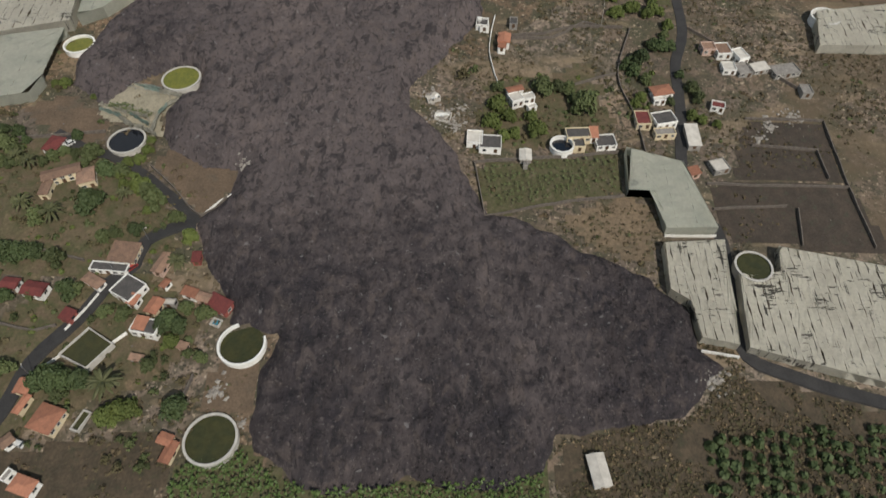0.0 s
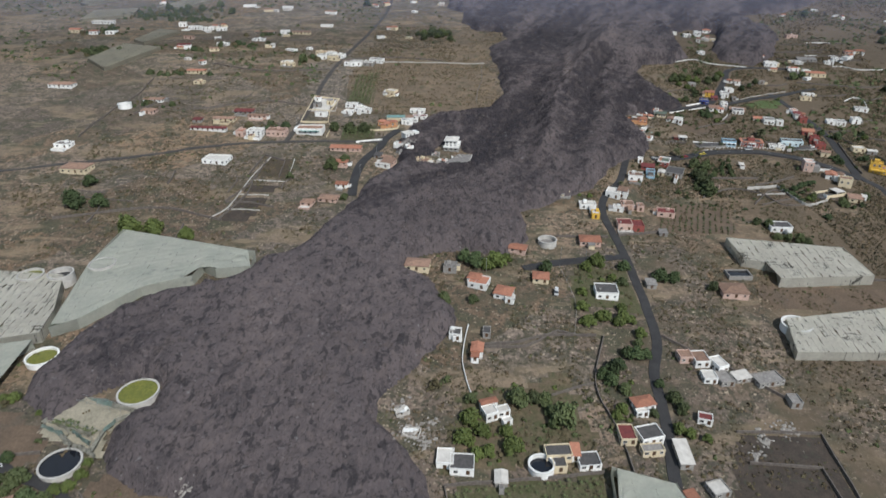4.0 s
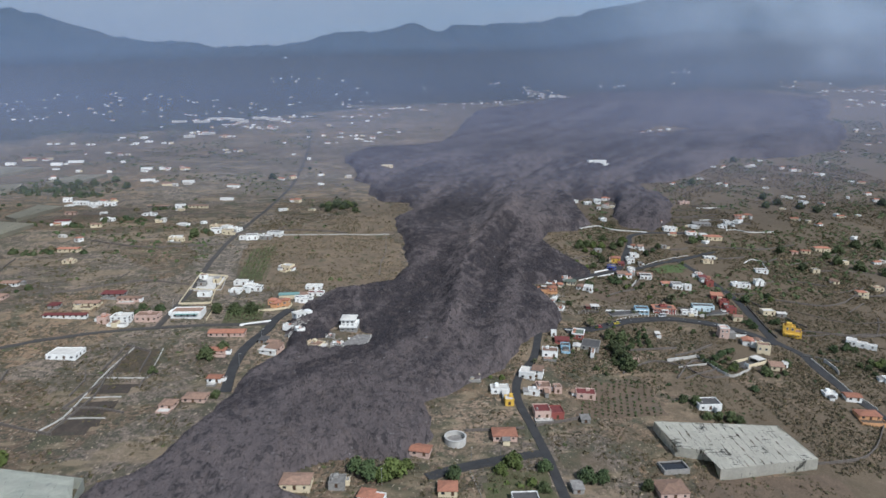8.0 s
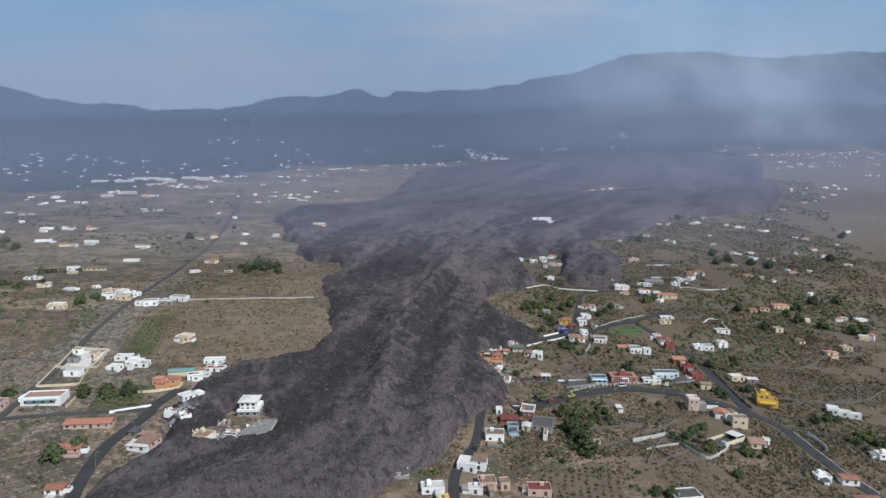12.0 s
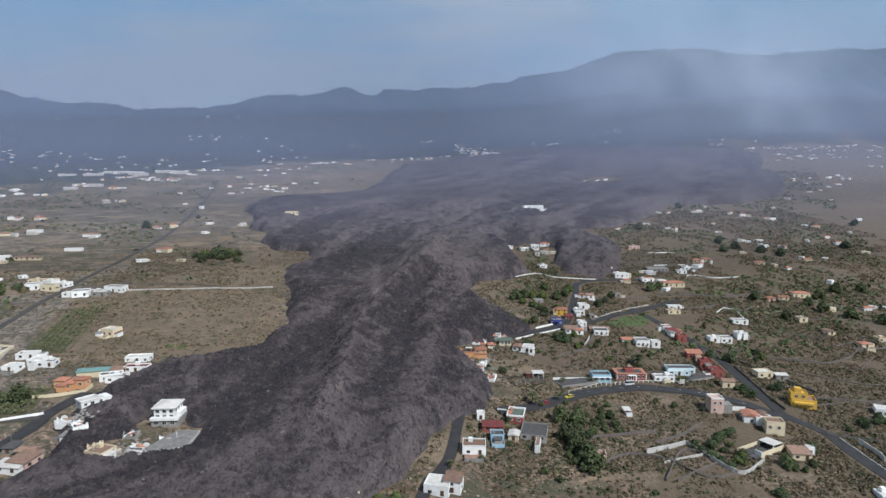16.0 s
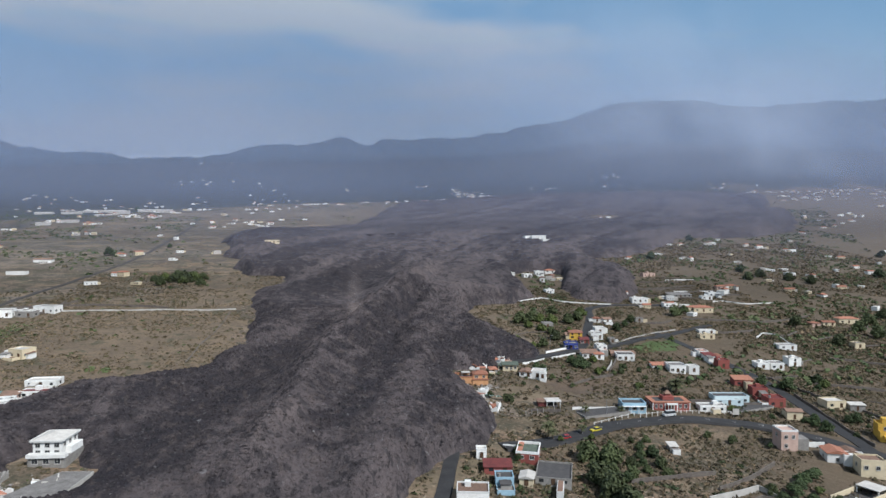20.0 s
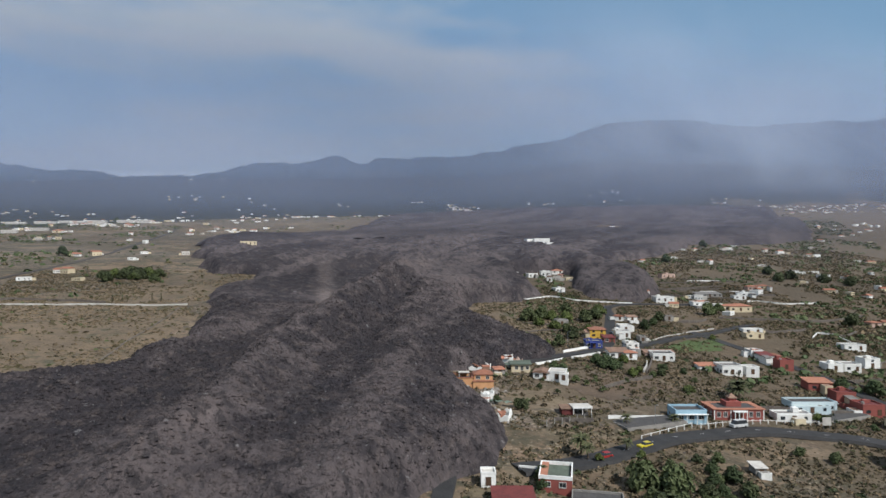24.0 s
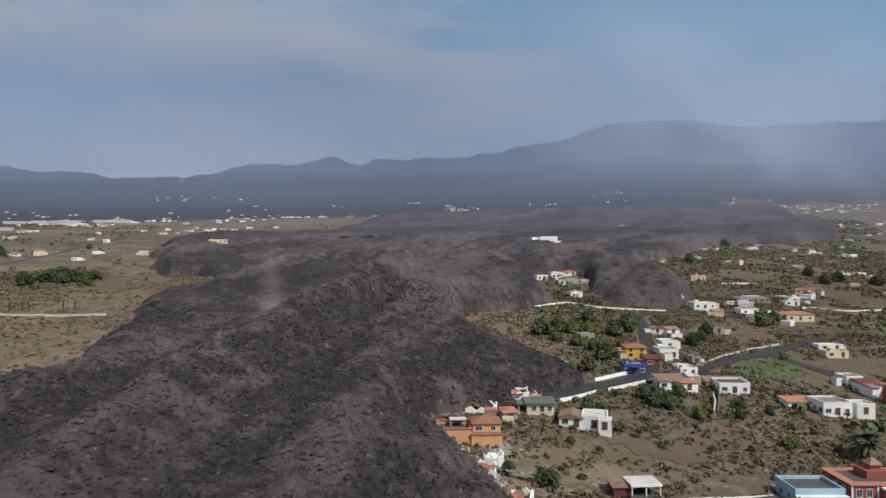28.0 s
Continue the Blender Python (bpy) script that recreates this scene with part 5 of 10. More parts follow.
greenhouse([(101, 123), (106, 122), (116, 124), (118, 134), (157, 127), (146, 84), (98, 96)], 4.0, PLASTIC, "large white plastic greenhouse with torn seams", panels=3.2)
greenhouse([(170, 259), (224, 270), (232, 240), (165, 237)], 4.5, PLASTIC, "white plastic greenhouse with dark tears", panels=3.5)
greenhouse([(168, 326), (230, 320), (233, 295), (182, 290), (186, 302), (169, 306)], 5.0, PLASTIC, "pale plastic greenhouse with a stepped edge", panels=4.0)
greenhouse([(-154, 313), (-82, 297), (-81, 284), (-97, 281), (-104, 285), (-106, 275), (-126, 265), (-143, 241), (-152, 235), (-157, 282)], 5.0, NET, "grey netted greenhouse cut into by the lava", panels=9.0)
greenhouse([(-230, 275), (-164, 272), (-155, 245), (-154, 232), (-181, 223), (-225, 215)], 5.0, PLASTIC, "white plastic greenhouse with wrinkled sheets", panels=3.5)
greenhouse([(-181, 221), (-155, 228), (-165, 216), (-155, 200), (-157, 191), (-169, 188), (-210, 180), (-220, 212)], 4.5, NET, "grey-blue netted greenhouse beside the lava", panels=9.0)

# ---- tanks ----
tank(-65.9, 64.7, 7.6, 2.0, WATER_GREEN, 0.7, "large round tank of dark green water")
tank(-61.9, 93.5, 7.3, 2.0, WATER_GREEN, 0.35, "white round tank broken open by the lava", gap=(22, 108), wall=WHITE)
tank(-117, 172.5, 6.8, 1.2, WATER_DARK, 0.7, "round tank of black water")
tank(-148.6, 221.9, 6.1, 1.8, ALGAE, 0.4, "white-walled round tank with little water", wall=WHITE)
tank(-103.9, 204.9, 7.5, 1.3, ALGAE, 0.8, "round tank full of yellow-green algae", lift=0.4)
tank(45.9, 178.1, 4.6, 2.0, WATER_DARK, 0.2, "small white round tank standing empty", wall=WHITE)
tank(106.8, 125.7, 6.3, 4.0, WATER_GREEN, 0.9, "round tank of green water inside the greenhouse")
tank(174.7, 257.3, 6.6, 3.6, WATER_DARK, 0.3, "white round tank at the greenhouse corner", wall=WHITE)

DUST = veil_material("dust", 0.62, (0.36, 0.30, 0.28), 8, 4, 0.2, 0.6)
veil("smoke", 114, 126, 561, 96, DUST, "thin brown dust column over the lava", left=0.5, right=0.5, top=0.8, foot=0.04, sway=2, clear_=6.0)


# houses at the lava's edge
house(178.1, 507.6, 3.5, 5.4, 2.7, -8, "g", "t", "hip", 2, where="at the lava's edge")

# houses on the dry hillside
house(192.9, 502.9, 5.5, 6.3, 2.9, -30, "w", "o", "gable", 2, wings=[(5.5, 0.5, 6, 7, 3.4, "w", "p", "flat"), (8, -2.5, 3, 3, 2.6, "w", "p", "flat")], where="on the dry hillside")
house(237.7, 585.8, 6.3, 5.4, 3.2, -10, "g", "f", "flat", 1, where="on the dry hillside")
house(244.5, 561.1, 7.3, 8.1, 5.6, -20, "y", "t", "hip", 1, where="on the dry hillside")
house(233.7, 543.7, 7.0, 7.2, 3.6, -18, "n", "f", "flat", 2, where="on the dry hillside")
house(245.3, 551.6, 4.8, 5.4, 2.9, -14, "r", "d", "shed", 2, where="on the dry hillside")
house(236.9, 528.3, 8.2, 7.2, 3.1, -14, "w", "o", "shed", 2, wings=[(4, -3, 5, 5, 3.0, "w", "t", "hip")], where="on the dry hillside")
house(246.9, 535.1, 5.3, 7.2, 5.8, -14, "w", "p", "flat", 2, where="on the dry hillside")
house(257.4, 561.4, 6.8, 7.2, 3.8, -14, "w", "f", "flat", 1, where="on the dry hillside")
house(265.7, 573.4, 6.1, 7.2, 3.4, -14, "w", "p", "flat", 1, where="on the dry hillside")
house(282.4, 595.3, 5.2, 5.4, 2.5, -14, "w", "o", "shed", 1, where="on the dry hillside")
house(276.3, 597.5, 4.0, 5.4, 2.3, -14, "w", "t", "gable", 1, where="on the dry hillside")
house(254.4, 523.7, 8.7, 8.1, 3.6, -18, "w", "a", "flat", 2, wings=[(0, 4.5, 12, 5, 3.0, "p", "o", "shed")], where="on the dry hillside")
house(271.2, 504.5, 7.8, 8.1, 4.5, -14, "w", "f", "flat", 2, wings=[(8, -1, 5, 5, 3.5, "w", "p", "flat"), (-7, 4, 7, 5, 3, "w", "t", "shed")], where="on the dry hillside")
house(302.1, 527.3, 5.2, 6.3, 3.2, -14, "w", "t", "flat", 1, where="on the dry hillside")
house(301.7, 520.7, 5.3, 6.3, 2.9, -14, "w", "d", "shed", 1, where="on the dry hillside")
house(306.2, 520.1, 3.0, 5.4, 3.1, -14, "p", "t", "hip", 1, where="on the dry hillside")
house(326.9, 557.4, 9.0, 4.5, 2.7, -10, "c", "o", "flat", 1, where="on the dry hillside")
house(369.3, 621.0, 13.5, 9, 4.1, -14, "c", "t", "hip", 1, where="on the dry hillside")
house(352.6, 634.8, 9.6, 7.2, 3.2, -14, "w", "t", "flat", 1, where="on the dry hillside")
house(380.4, 664.8, 17.1, 9, 2.3, -10, "g", "f", "shed", 1, where="on the dry hillside")
house(412.7, 667.3, 9.4, 7.2, 2.9, -14, "w", "f", "flat", 1, where="on the dry hillside")
house(450.5, 694.7, 9.1, 8.1, 3.2, -14, "c", "t", "hip", 1, where="on the dry hillside")
house(337.0, 649.7, 11.4, 9, 3.6, -14, "w", "p", "flat", 1, where="on the dry hillside")
house(305.4, 596.6, 4.9, 5.4, 2.3, -14, "g", "f", "flat", 1, where="on the dry hillside")
house(262.7, 552.6, 3.0, 5.4, 2.7, -14, "g", "f", "flat", 1, where="on the dry hillside")

# houses beside the road
house(271.3, 465.4, 14.7, 6.4, 3.8, -14, "s", "a", "flat", 1, wings=[(-2, -4.2, 12, 2.6, 2.2, "s", "p", "flat")], where="beside the road")
house(256.3, 457.0, 10.6, 4.8, 2.9, -14, "w", "f", "flat", 1, where="beside the road")
house(300.9, 509.1, 5.6, 5.6, 4.9, -14, "r", "d", "flat", 1, where="beside the road")
house(292.7, 484.2, 8.1, 6.4, 4, -20, "r", "t", "shed", 1, where="beside the road")
house(291.6, 472.3, 6.3, 6.4, 4.5, -20, "r", "d", "flat", 1, where="beside the road")
house(289.8, 460.7, 7.0, 7.2, 4.5, -16, "r", "d", "flat", 1, where="beside the road")
house(322.0, 506.5, 6.1, 6.4, 3.2, -14, "w", "p", "flat", 1, where="beside the road")
house(329.2, 505.2, 6.9, 6.4, 3.8, -14, "w", "f", "flat", 1, where="beside the road")
house(343.7, 509.4, 6.3, 6.4, 5.4, -14, "w", "p", "flat", 1, where="beside the road")
house(363.0, 535.6, 10.1, 6.4, 2.9, -14, "w", "f", "flat", 1, where="beside the road")
house(459.1, 587.7, 13.4, 7.2, 4.5, -14, "c", "t", "hip", 1, where="beside the road")
house(425.1, 579.8, 5.9, 5.6, 3.2, -14, "p", "t", "hip", 1, where="beside the road")
house(438.0, 582.2, 8.2, 5.6, 2.9, -14, "c", "t", "gable", 1, where="beside the road")
house(414.0, 536.4, 5.7, 6.4, 3.2, -14, "c", "f", "flat", 1, where="beside the road")
house(334.0, 567.2, 9.8, 4.8, 2.3, -14, "w", "p", "flat", 1, where="beside the road")
house(364.6, 622.8, 9.8, 6.4, 3.6, -14, "c", "t", "hip", 1, where="beside the road")
house(437.8, 691.4, 7.6, 5.6, 3.6, -14, "p", "t", "hip", 1, where="beside the road")
house(399.1, 657.0, 8.2, 5.6, 2.7, -14, "w", "f", "flat", 1, where="beside the road")

# houses by the lane
house(138.3, 402.1, 9.1, 7.2, 5, -16, "w", "o", "flat", 1, where="by the lane")
house(150.5, 410.5, 5.4, 5.4, 2.9, -14, "b", "a", "flat", 1, where="by the lane")
house(150.9, 418.1, 8.5, 5.4, 2.5, -14, "r", "d", "shed", 1, where="by the lane")
house(167.5, 412.1, 10.8, 13.5, 2.2, -26, "g", "a", "flat", 1, where="by the lane")
house(157.6, 409.7, 4.1, 5.4, 2.9, -26, "c", "p", "gable", 1, where="by the lane")
house(118.6, 378.6, 8.8, 8.1, 5, -26, "w", "p", "flat", 1, wings=[(5, 2, 6, 6, 6.5, "w", "o", "shed")], where="by the lane")
house(148.5, 427.7, 3.3, 3.6, 3.6, -14, "w", "p", "flat", 1, where="by the lane")
house(217.5, 425.3, 2.7, 3.6, 2.2, -14, "g", "p", "shed", 1, where="by the lane")
house(418.9, 490.3, 6.2, 6.3, 2.9, -14, "c", "t", "hip", 1, where="by the lane")
house(440.6, 498.0, 7.0, 6.3, 2.9, -14, "c", "o", "flat", 1, where="by the lane")

# houses half buried by lava
house(0.3, 415.8, 7.7, 7.2, 2.7, -30, "c", "o", "flat", 1, where="half buried by lava")
house(-13.8, 429.3, 5.0, 5.4, 2.2, -14, "w", "f", "shed", 1, where="half buried by lava")
house(-10.5, 482.3, 9.2, 5.4, 3.4, -8, "w", "f", "flat", 1, where="half buried by lava")
house(-4.4, 493.8, 11.0, 5.4, 2.7, -8, "w", "d", "flat", 1, where="half buried by lava")
house(-23.1, 412.7, 7.8, 8.1, 2.9, -24, "p", "o", "shed", 1, where="half buried by lava")
house(-30.6, 422.7, 4.4, 5.4, 2.3, -20, "g", "a", "shed", 1, where="half buried by lava")

# houses beside the road
house(-51.1, 507.0, 8.2, 7.2, 2.9, -14, "w", "p", "flat", 1, where="beside the road")
house(-59.9, 500.4, 6.6, 6.3, 2.7, -14, "w", "p", "flat", 1, where="beside the road")
house(-31.9, 547.5, 7.1, 5.4, 2.9, -14, "w", "f", "flat", 1, where="beside the road")

# houses beside the road
house(-120.2, 453.9, 10.9, 8.1, 5.4, -6, "w", "p", "flat", 1, where="beside the road")
house(-130.3, 453.0, 5.4, 7.2, 5, -6, "p", "t", "flat", 1, where="beside the road")
house(-105.5, 456.5, 13.7, 8.1, 4.5, -6, "p", "o", "flat", 1, where="beside the road")
house(-155.5, 459.9, 26.2, 3.6, 2.2, -6, "w", "d", "shed", 1, where="beside the road")
house(-168.2, 475.7, 6.4, 5.4, 2.3, -6, "g", "d", "shed", 1, where="beside the road")
house(-149.5, 479.1, 15.8, 6.3, 2.7, -6, "c", "o", "gable", 1, where="beside the road")
house(-139.0, 495.2, 14.8, 6.3, 2.3, -6, "g", "d", "shed", 1, where="beside the road")
house(-134.1, 408.6, 15.9, 10.8, 3.2, -8, "w", "p", "flat", 1, where="beside the road")
house(-209.9, 491.1, 10.2, 7.2, 3.1, -6, "p", "o", "hip", 1, where="beside the road")
house(-215.3, 516.1, 15.3, 7.2, 2.7, -6, "w", "o", "gable", 1, where="beside the road")
house(-215.2, 389.7, 16.2, 10.8, 4.1, -6, "c", "o", "hip", 1, where="beside the road")
house(-303.9, 547.8, 20.1, 9, 3.2, -6, "w", "o", "hip", 1, where="beside the road")
house(-240.8, 424.9, 10.1, 7.2, 2.9, -6, "w", "f", "flat", 1, where="beside the road")
house(-53.3, 432.8, 21.0, 7.2, 2.9, -6, "p", "t", "gable", 1, where="beside the road")
house(-66.4, 356.0, 7.1, 6.3, 2.2, -10, "p", "o", "hip", 1, where="beside the road")
house(-55.0, 361.2, 11.0, 7.2, 2.5, -10, "p", "o", "hip", 1, where="beside the road")
house(-49.4, 379.2, 7.0, 5.4, 2.7, -10, "w", "t", "gable", 1, where="beside the road")
house(-59.1, 515.7, 9.3, 6.3, 2.7, -6, "w", "p", "flat", 1, where="beside the road")
house(-46.8, 504.3, 8.4, 6.3, 2.7, -6, "w", "f", "flat", 1, where="beside the road")
house(-0.6, 296.1, 12.0, 8.1, 3.6, -8, "c", "o", "hip", 1, where="beside the road")
house(15.9, 295.7, 6.5, 6.3, 2.7, -8, "g", "f", "flat", 1, where="beside the road")
house(29.8, 283.2, 9.4, 8.1, 3.4, -20, "w", "t", "flat", 1, wings=[(-3, 2, 6, 6, 4.4, "w", "t", "hip")], where="beside the road")
house(41.3, 275.2, 8.3, 8.1, 3.8, -20, "w", "t", "hip", 1, wings=[(4, -4, 4, 4, 3.0, "w", "p", "flat")], where="beside the road")
house(60.9, 289.1, 7.8, 7.2, 2.9, -8, "c", "t", "hip", 1, where="beside the road")
house(52.2, 314.5, 8.9, 6.3, 2.7, -20, "p", "t", "gable", 1, where="beside the road")
house(92.7, 324.4, 11.2, 8.1, 3.2, -6, "p", "t", "hip", 1, where="beside the road")
house(91.3, 279.0, 10.7, 9, 4.5, -4, "w", "a", "flat", 1, where="beside the road")
house(115.8, 341.7, 8.1, 8.1, 5, -4, "p", "d", "flat", 1, where="beside the road")
house(123.1, 340.9, 6.4, 8.1, 4.1, -4, "r", "d", "flat", 1, where="beside the road")
house(123.1, 364.2, 7.4, 7.2, 4.1, -6, "p", "o", "flat", 1, where="beside the road")
house(130.7, 363.0, 4.0, 5.4, 3.6, -6, "p", "o", "flat", 1, where="beside the road")
house(101.6, 352.4, 4.4, 5.4, 4, -6, "y", "p", "flat", 1, where="beside the road")
house(99.1, 363.5, 9.7, 6.3, 3.1, -6, "w", "p", "flat", 1, where="beside the road")
house(87.2, 379.7, 7.7, 6.3, 2.7, -6, "c", "f", "flat", 1, where="beside the road")
house(207.3, 345.7, 12.1, 8.1, 3.8, -4, "w", "a", "flat", 1, where="beside the road")
house(155.8, 283.7, 12.3, 9.9, 3.6, -4, "p", "o", "hip", 1, where="beside the road")
house(115.7, 287.1, 4.6, 5.4, 2.3, -4, "g", "f", "shed", 1, where="beside the road")
house(17.3, 245.5, 5.1, 5.4, 2.7, -8, "w", "a", "flat", 1, where="beside the road")
house(26.4, 235.7, 4.9, 6.3, 3.1, -8, "w", "t", "gable", 1, where="beside the road")
house(136.3, 335.3, 4.3, 4.5, 2.2, -6, "g", "f", "shed", 1, where="beside the road")


# houses among gardens and scrub
house(18.1, 177.5, 8.4, 7.2, 3.1, -4, "w", "a", "flat", 1, wings=[(-6, 2, 6, 7, 3.6, "w", "p", "flat")], where="among gardens and scrub")
house(31.3, 172.4, 4.1, 5.4, 2.2, -4, "g", "p", "gable", 1, where="among gardens and scrub")

# houses beside the straight road
house(-126.5, 487.2, 14.4, 5.4, 2.3, -6, "p", "o", "gable", 1, where="beside the straight road")
house(-102.5, 661.9, 17.9, 6.3, 2.5, -6, "c", "o", "flat", 1, where="beside the straight road")
house(-74.2, 626.2, 9.3, 5.4, 2.3, -6, "w", "p", "flat", 1, where="beside the straight road")
house(-60.8, 629.4, 17.1, 6.3, 2.7, -6, "w", "f", "flat", 1, where="beside the straight road")
house(-132.9, 626.8, 10.0, 5.4, 2.3, -6, "w", "p", "flat", 1, where="beside the straight road")
house(-6.4, 506.0, 11.6, 6.3, 2.9, -6, "w", "p", "flat", 1, where="beside the straight road")
house(-12.7, 491.3, 6.6, 5.4, 2.3, -6, "p", "o", "shed", 1, where="beside the straight road")
house(-26.1, 409.8, 9.6, 5.4, 2.2, -20, "w", "p", "shed", 1, where="beside the straight road")
house(-24.5, 419.4, 6.6, 4.5, 2.2, -20, "g", "o", "gable", 1, where="beside the straight road")
house(-55.2, 410.6, 11.6, 6.3, 2.3, -6, "p", "t", "gable", 1, where="beside the straight road")
house(-211.1, 688.6, 11.8, 5.4, 2.3, -6, "w", "p", "flat", 1, where="beside the straight road")
house(-178.5, 707.6, 12.3, 5.4, 2.3, -6, "w", "f", "flat", 1, where="beside the straight road")
house(-117.9, 775.5, 13.8, 5.4, 2.3, -6, "w", "p", "flat", 0, where="beside the straight road")
house(-194.9, 563.3, 8.7, 5.4, 2.3, -6, "c", "o", "flat", 1, where="beside the straight road")

# houses on the dry slope
house(295.9, 350.2, 8.0, 6.3, 2.7, -14, "w", "t", "gable", 1, where="on the dry slope")
house(291.2, 333.3, 11.1, 7.2, 2.9, -14, "o", "t", "hip", 1, where="on the dry slope")
house(284.5, 353.2, 6.4, 5.4, 2.3, -14, "w", "p", "flat", 1, where="on the dry slope")
house(334.6, 367.0, 6.8, 5.4, 2.5, -14, "w", "p", "flat", 1, where="on the dry slope")
house(144.6, 357.7, 10.0, 7.2, 3.1, -14, "p", "d", "flat", 1, where="on the dry slope")
house(117.2, 361.1, 6.0, 5.4, 2.5, -14, "w", "p", "flat", 1, where="on the dry slope")

# houses of the hamlet below the lane
house(-134.2, 155.1, 12.6, 4.5, 5.2, 23, "c", "o", "gable", 2, where="in a hamlet of gardens", bare=True)
house(-137.6, 148.3, 3.0, 6.2, 4.6, 3, "c", "o", "gable", 1, where="in a hamlet of gardens", bare=True)
house(-125.6, 154.1, 5.6, 6.9, 5, 21, "c", "o", "hip", 2, where="in a hamlet of gardens", bare=True)
house(-104.8, 124.1, 8.8, 7.1, 3, -7, "c", "o", "shed", 2, where="in a hamlet of gardens", bare=True)
house(-108.5, 118.9, 12.4, 3.4, 2, -6, "w", "a", "flat", 2, where="in a hamlet of gardens", bare=True)
house(-112.0, 113.6, 7.1, 3.2, 2.6, -30, "w", "o", "hip", 2, where="in a hamlet of gardens", bare=True)
house(-100.3, 111.1, 8.6, 7.7, 3.4, -30, "w", "a", "flat", 2, where="in a hamlet of gardens", bare=True)
house(-97.5, 107.0, 2.7, 3.3, 3.7, -19, "w", "t", "shed", 1, where="in a hamlet of gardens", bare=True)
house(-91.9, 120.7, 3.5, 7.4, 3, -16, "p", "o", "gable", 1, where="in a hamlet of gardens", bare=True)
house(-90.9, 105.4, 3.9, 5.2, 2.8, -17, "c", "t", "gable", 1, where="in a hamlet of gardens", bare=True)
house(-86.8, 107.1, 3.9, 2.3, 1.6, -4, "g", "p", "flat", 1, where="in a hamlet of gardens", bare=True)
house(-91.7, 98.2, 8.4, 5.1, 3.4, -12, "w", "a", "flat", 2, where="in a hamlet of gardens", bare=True)
house(-93.3, 99.0, 3.6, 4.1, 3.7, -11, "w", "t", "shed", 1, where="in a hamlet of gardens", bare=True)
house(-81.0, 110.5, 4.7, 2.8, 2.6, -20, "w", "t", "shed", 1, where="in a hamlet of gardens", bare=True)
house(-76.4, 108.9, 4.2, 2.8, 2.6, -18, "p", "o", "gable", 1, where="in a hamlet of gardens", bare=True)
house(-71.0, 106.7, 7.6, 4.4, 2.8, -28, "r", "d", "shed", 2, where="in a hamlet of gardens", bare=True)
house(-81.5, 123.5, 2.4, 3.6, 2.4, 2, "r", "d", "shed", 1, where="in a hamlet of gardens", bare=True)
house(-89.4, 113.4, 1.9, 2.9, 2.6, -25, "w", "t", "hip", 1, where="in a hamlet of gardens", bare=True)
house(-129.1, 110.0, 6.9, 4.5, 3, -10, "w", "d", "gable", 2, where="in a hamlet of gardens", bare=True)
house(-137.0, 111.7, 4.9, 3.4, 3, -8, "w", "d", "gable", 2, where="in a hamlet of gardens", bare=True)
house(-116.5, 101.6, 3.7, 3.6, 2.2, -22, "r", "d", "shed", 1, where="in a hamlet of gardens", bare=True)
house(-121.8, 78.6, 4.0, 4.1, 2.8, -7, "c", "t", "gable", 1, where="in a hamlet of gardens", bare=True)
house(-112.5, 69.3, 7.4, 7.2, 3, -18, "c", "t", "hip", 2, where="in a hamlet of gardens", bare=True)
house(-120.6, 73.4, 1.8, 5.4, 2.6, -17, "c", "t", "gable", 1, where="in a hamlet of gardens", bare=True)
house(-112.8, 51.4, 6.4, 4.1, 3, -18, "w", "t", "hip", 2, where="in a hamlet of gardens", bare=True)
house(-121.2, 63.0, 3.0, 3.2, 2.6, -42, "w", "o", "gable", 1, where="in a hamlet of gardens", bare=True)
house(-117.9, 54.0, 1.9, 3.4, 2.6, -24, "w", "f", "flat", 1, where="in a hamlet of gardens", bare=True)
house(-76.6, 60.9, 2.8, 5.8, 2.7, -15, "c", "t", "gable", 1, where="in a hamlet of gardens", bare=True)
house(-78.3, 64.4, 3.7, 2.8, 2.7, -19, "c", "t", "gable", 1, where="in a hamlet of gardens", bare=True)
house(-79.5, 92.5, 2.7, 2.0, 2, -16, "p", "o", "shed", 1, where="in a hamlet of gardens", bare=True)
house(-92.4, 88.3, 3.9, 1.6, 2, -12, "g", "o", "shed", 1, where="in a hamlet of gardens", bare=True)
house(18.1, 244.7, 4.0, 5.7, 2.2, -0, "w", "p", "flat", 1, where="in a hamlet of gardens", bare=True)
house(25.5, 233.3, 3.0, 7.8, 2.6, -6, "w", "t", "shed", 1, where="in a hamlet of gardens", bare=True)
house(31.2, 247.4, 3.4, 5.4, 2, -5, "g", "a", "flat", 1, where="in a hamlet of gardens", bare=True)
house(29.2, 200.8, 5.1, 5.1, 4.2, 23, "w", "p", "flat", 2, where="in a hamlet of gardens", bare=True)
house(29.1, 204.8, 6.4, 2.7, 4.8, 16, "w", "t", "hip", 2, where="in a hamlet of gardens", bare=True)
house(34.3, 202.2, 5.0, 3.5, 2.8, 19, "w", "p", "flat", 2, where="in a hamlet of gardens", bare=True)
house(35.6, 197.5, 3.6, 2.4, 1.8, 21, "w", "p", "flat", 1, where="in a hamlet of gardens", bare=True)
house(115.7, 235.9, 5.7, 5.5, 3.2, 3, "p", "o", "flat", 2, where="in a hamlet of gardens", bare=True)
house(121.8, 234.6, 6.4, 7.7, 3.4, 3, "w", "o", "flat", 2, where="in a hamlet of gardens", bare=True)
house(122.0, 224.1, 5.6, 5.7, 3, -0, "w", "p", "flat", 2, where="in a hamlet of gardens", bare=True)
house(128.6, 231.2, 4.8, 7.3, 4.4, 16, "w", "p", "flat", 2, where="in a hamlet of gardens", bare=True)
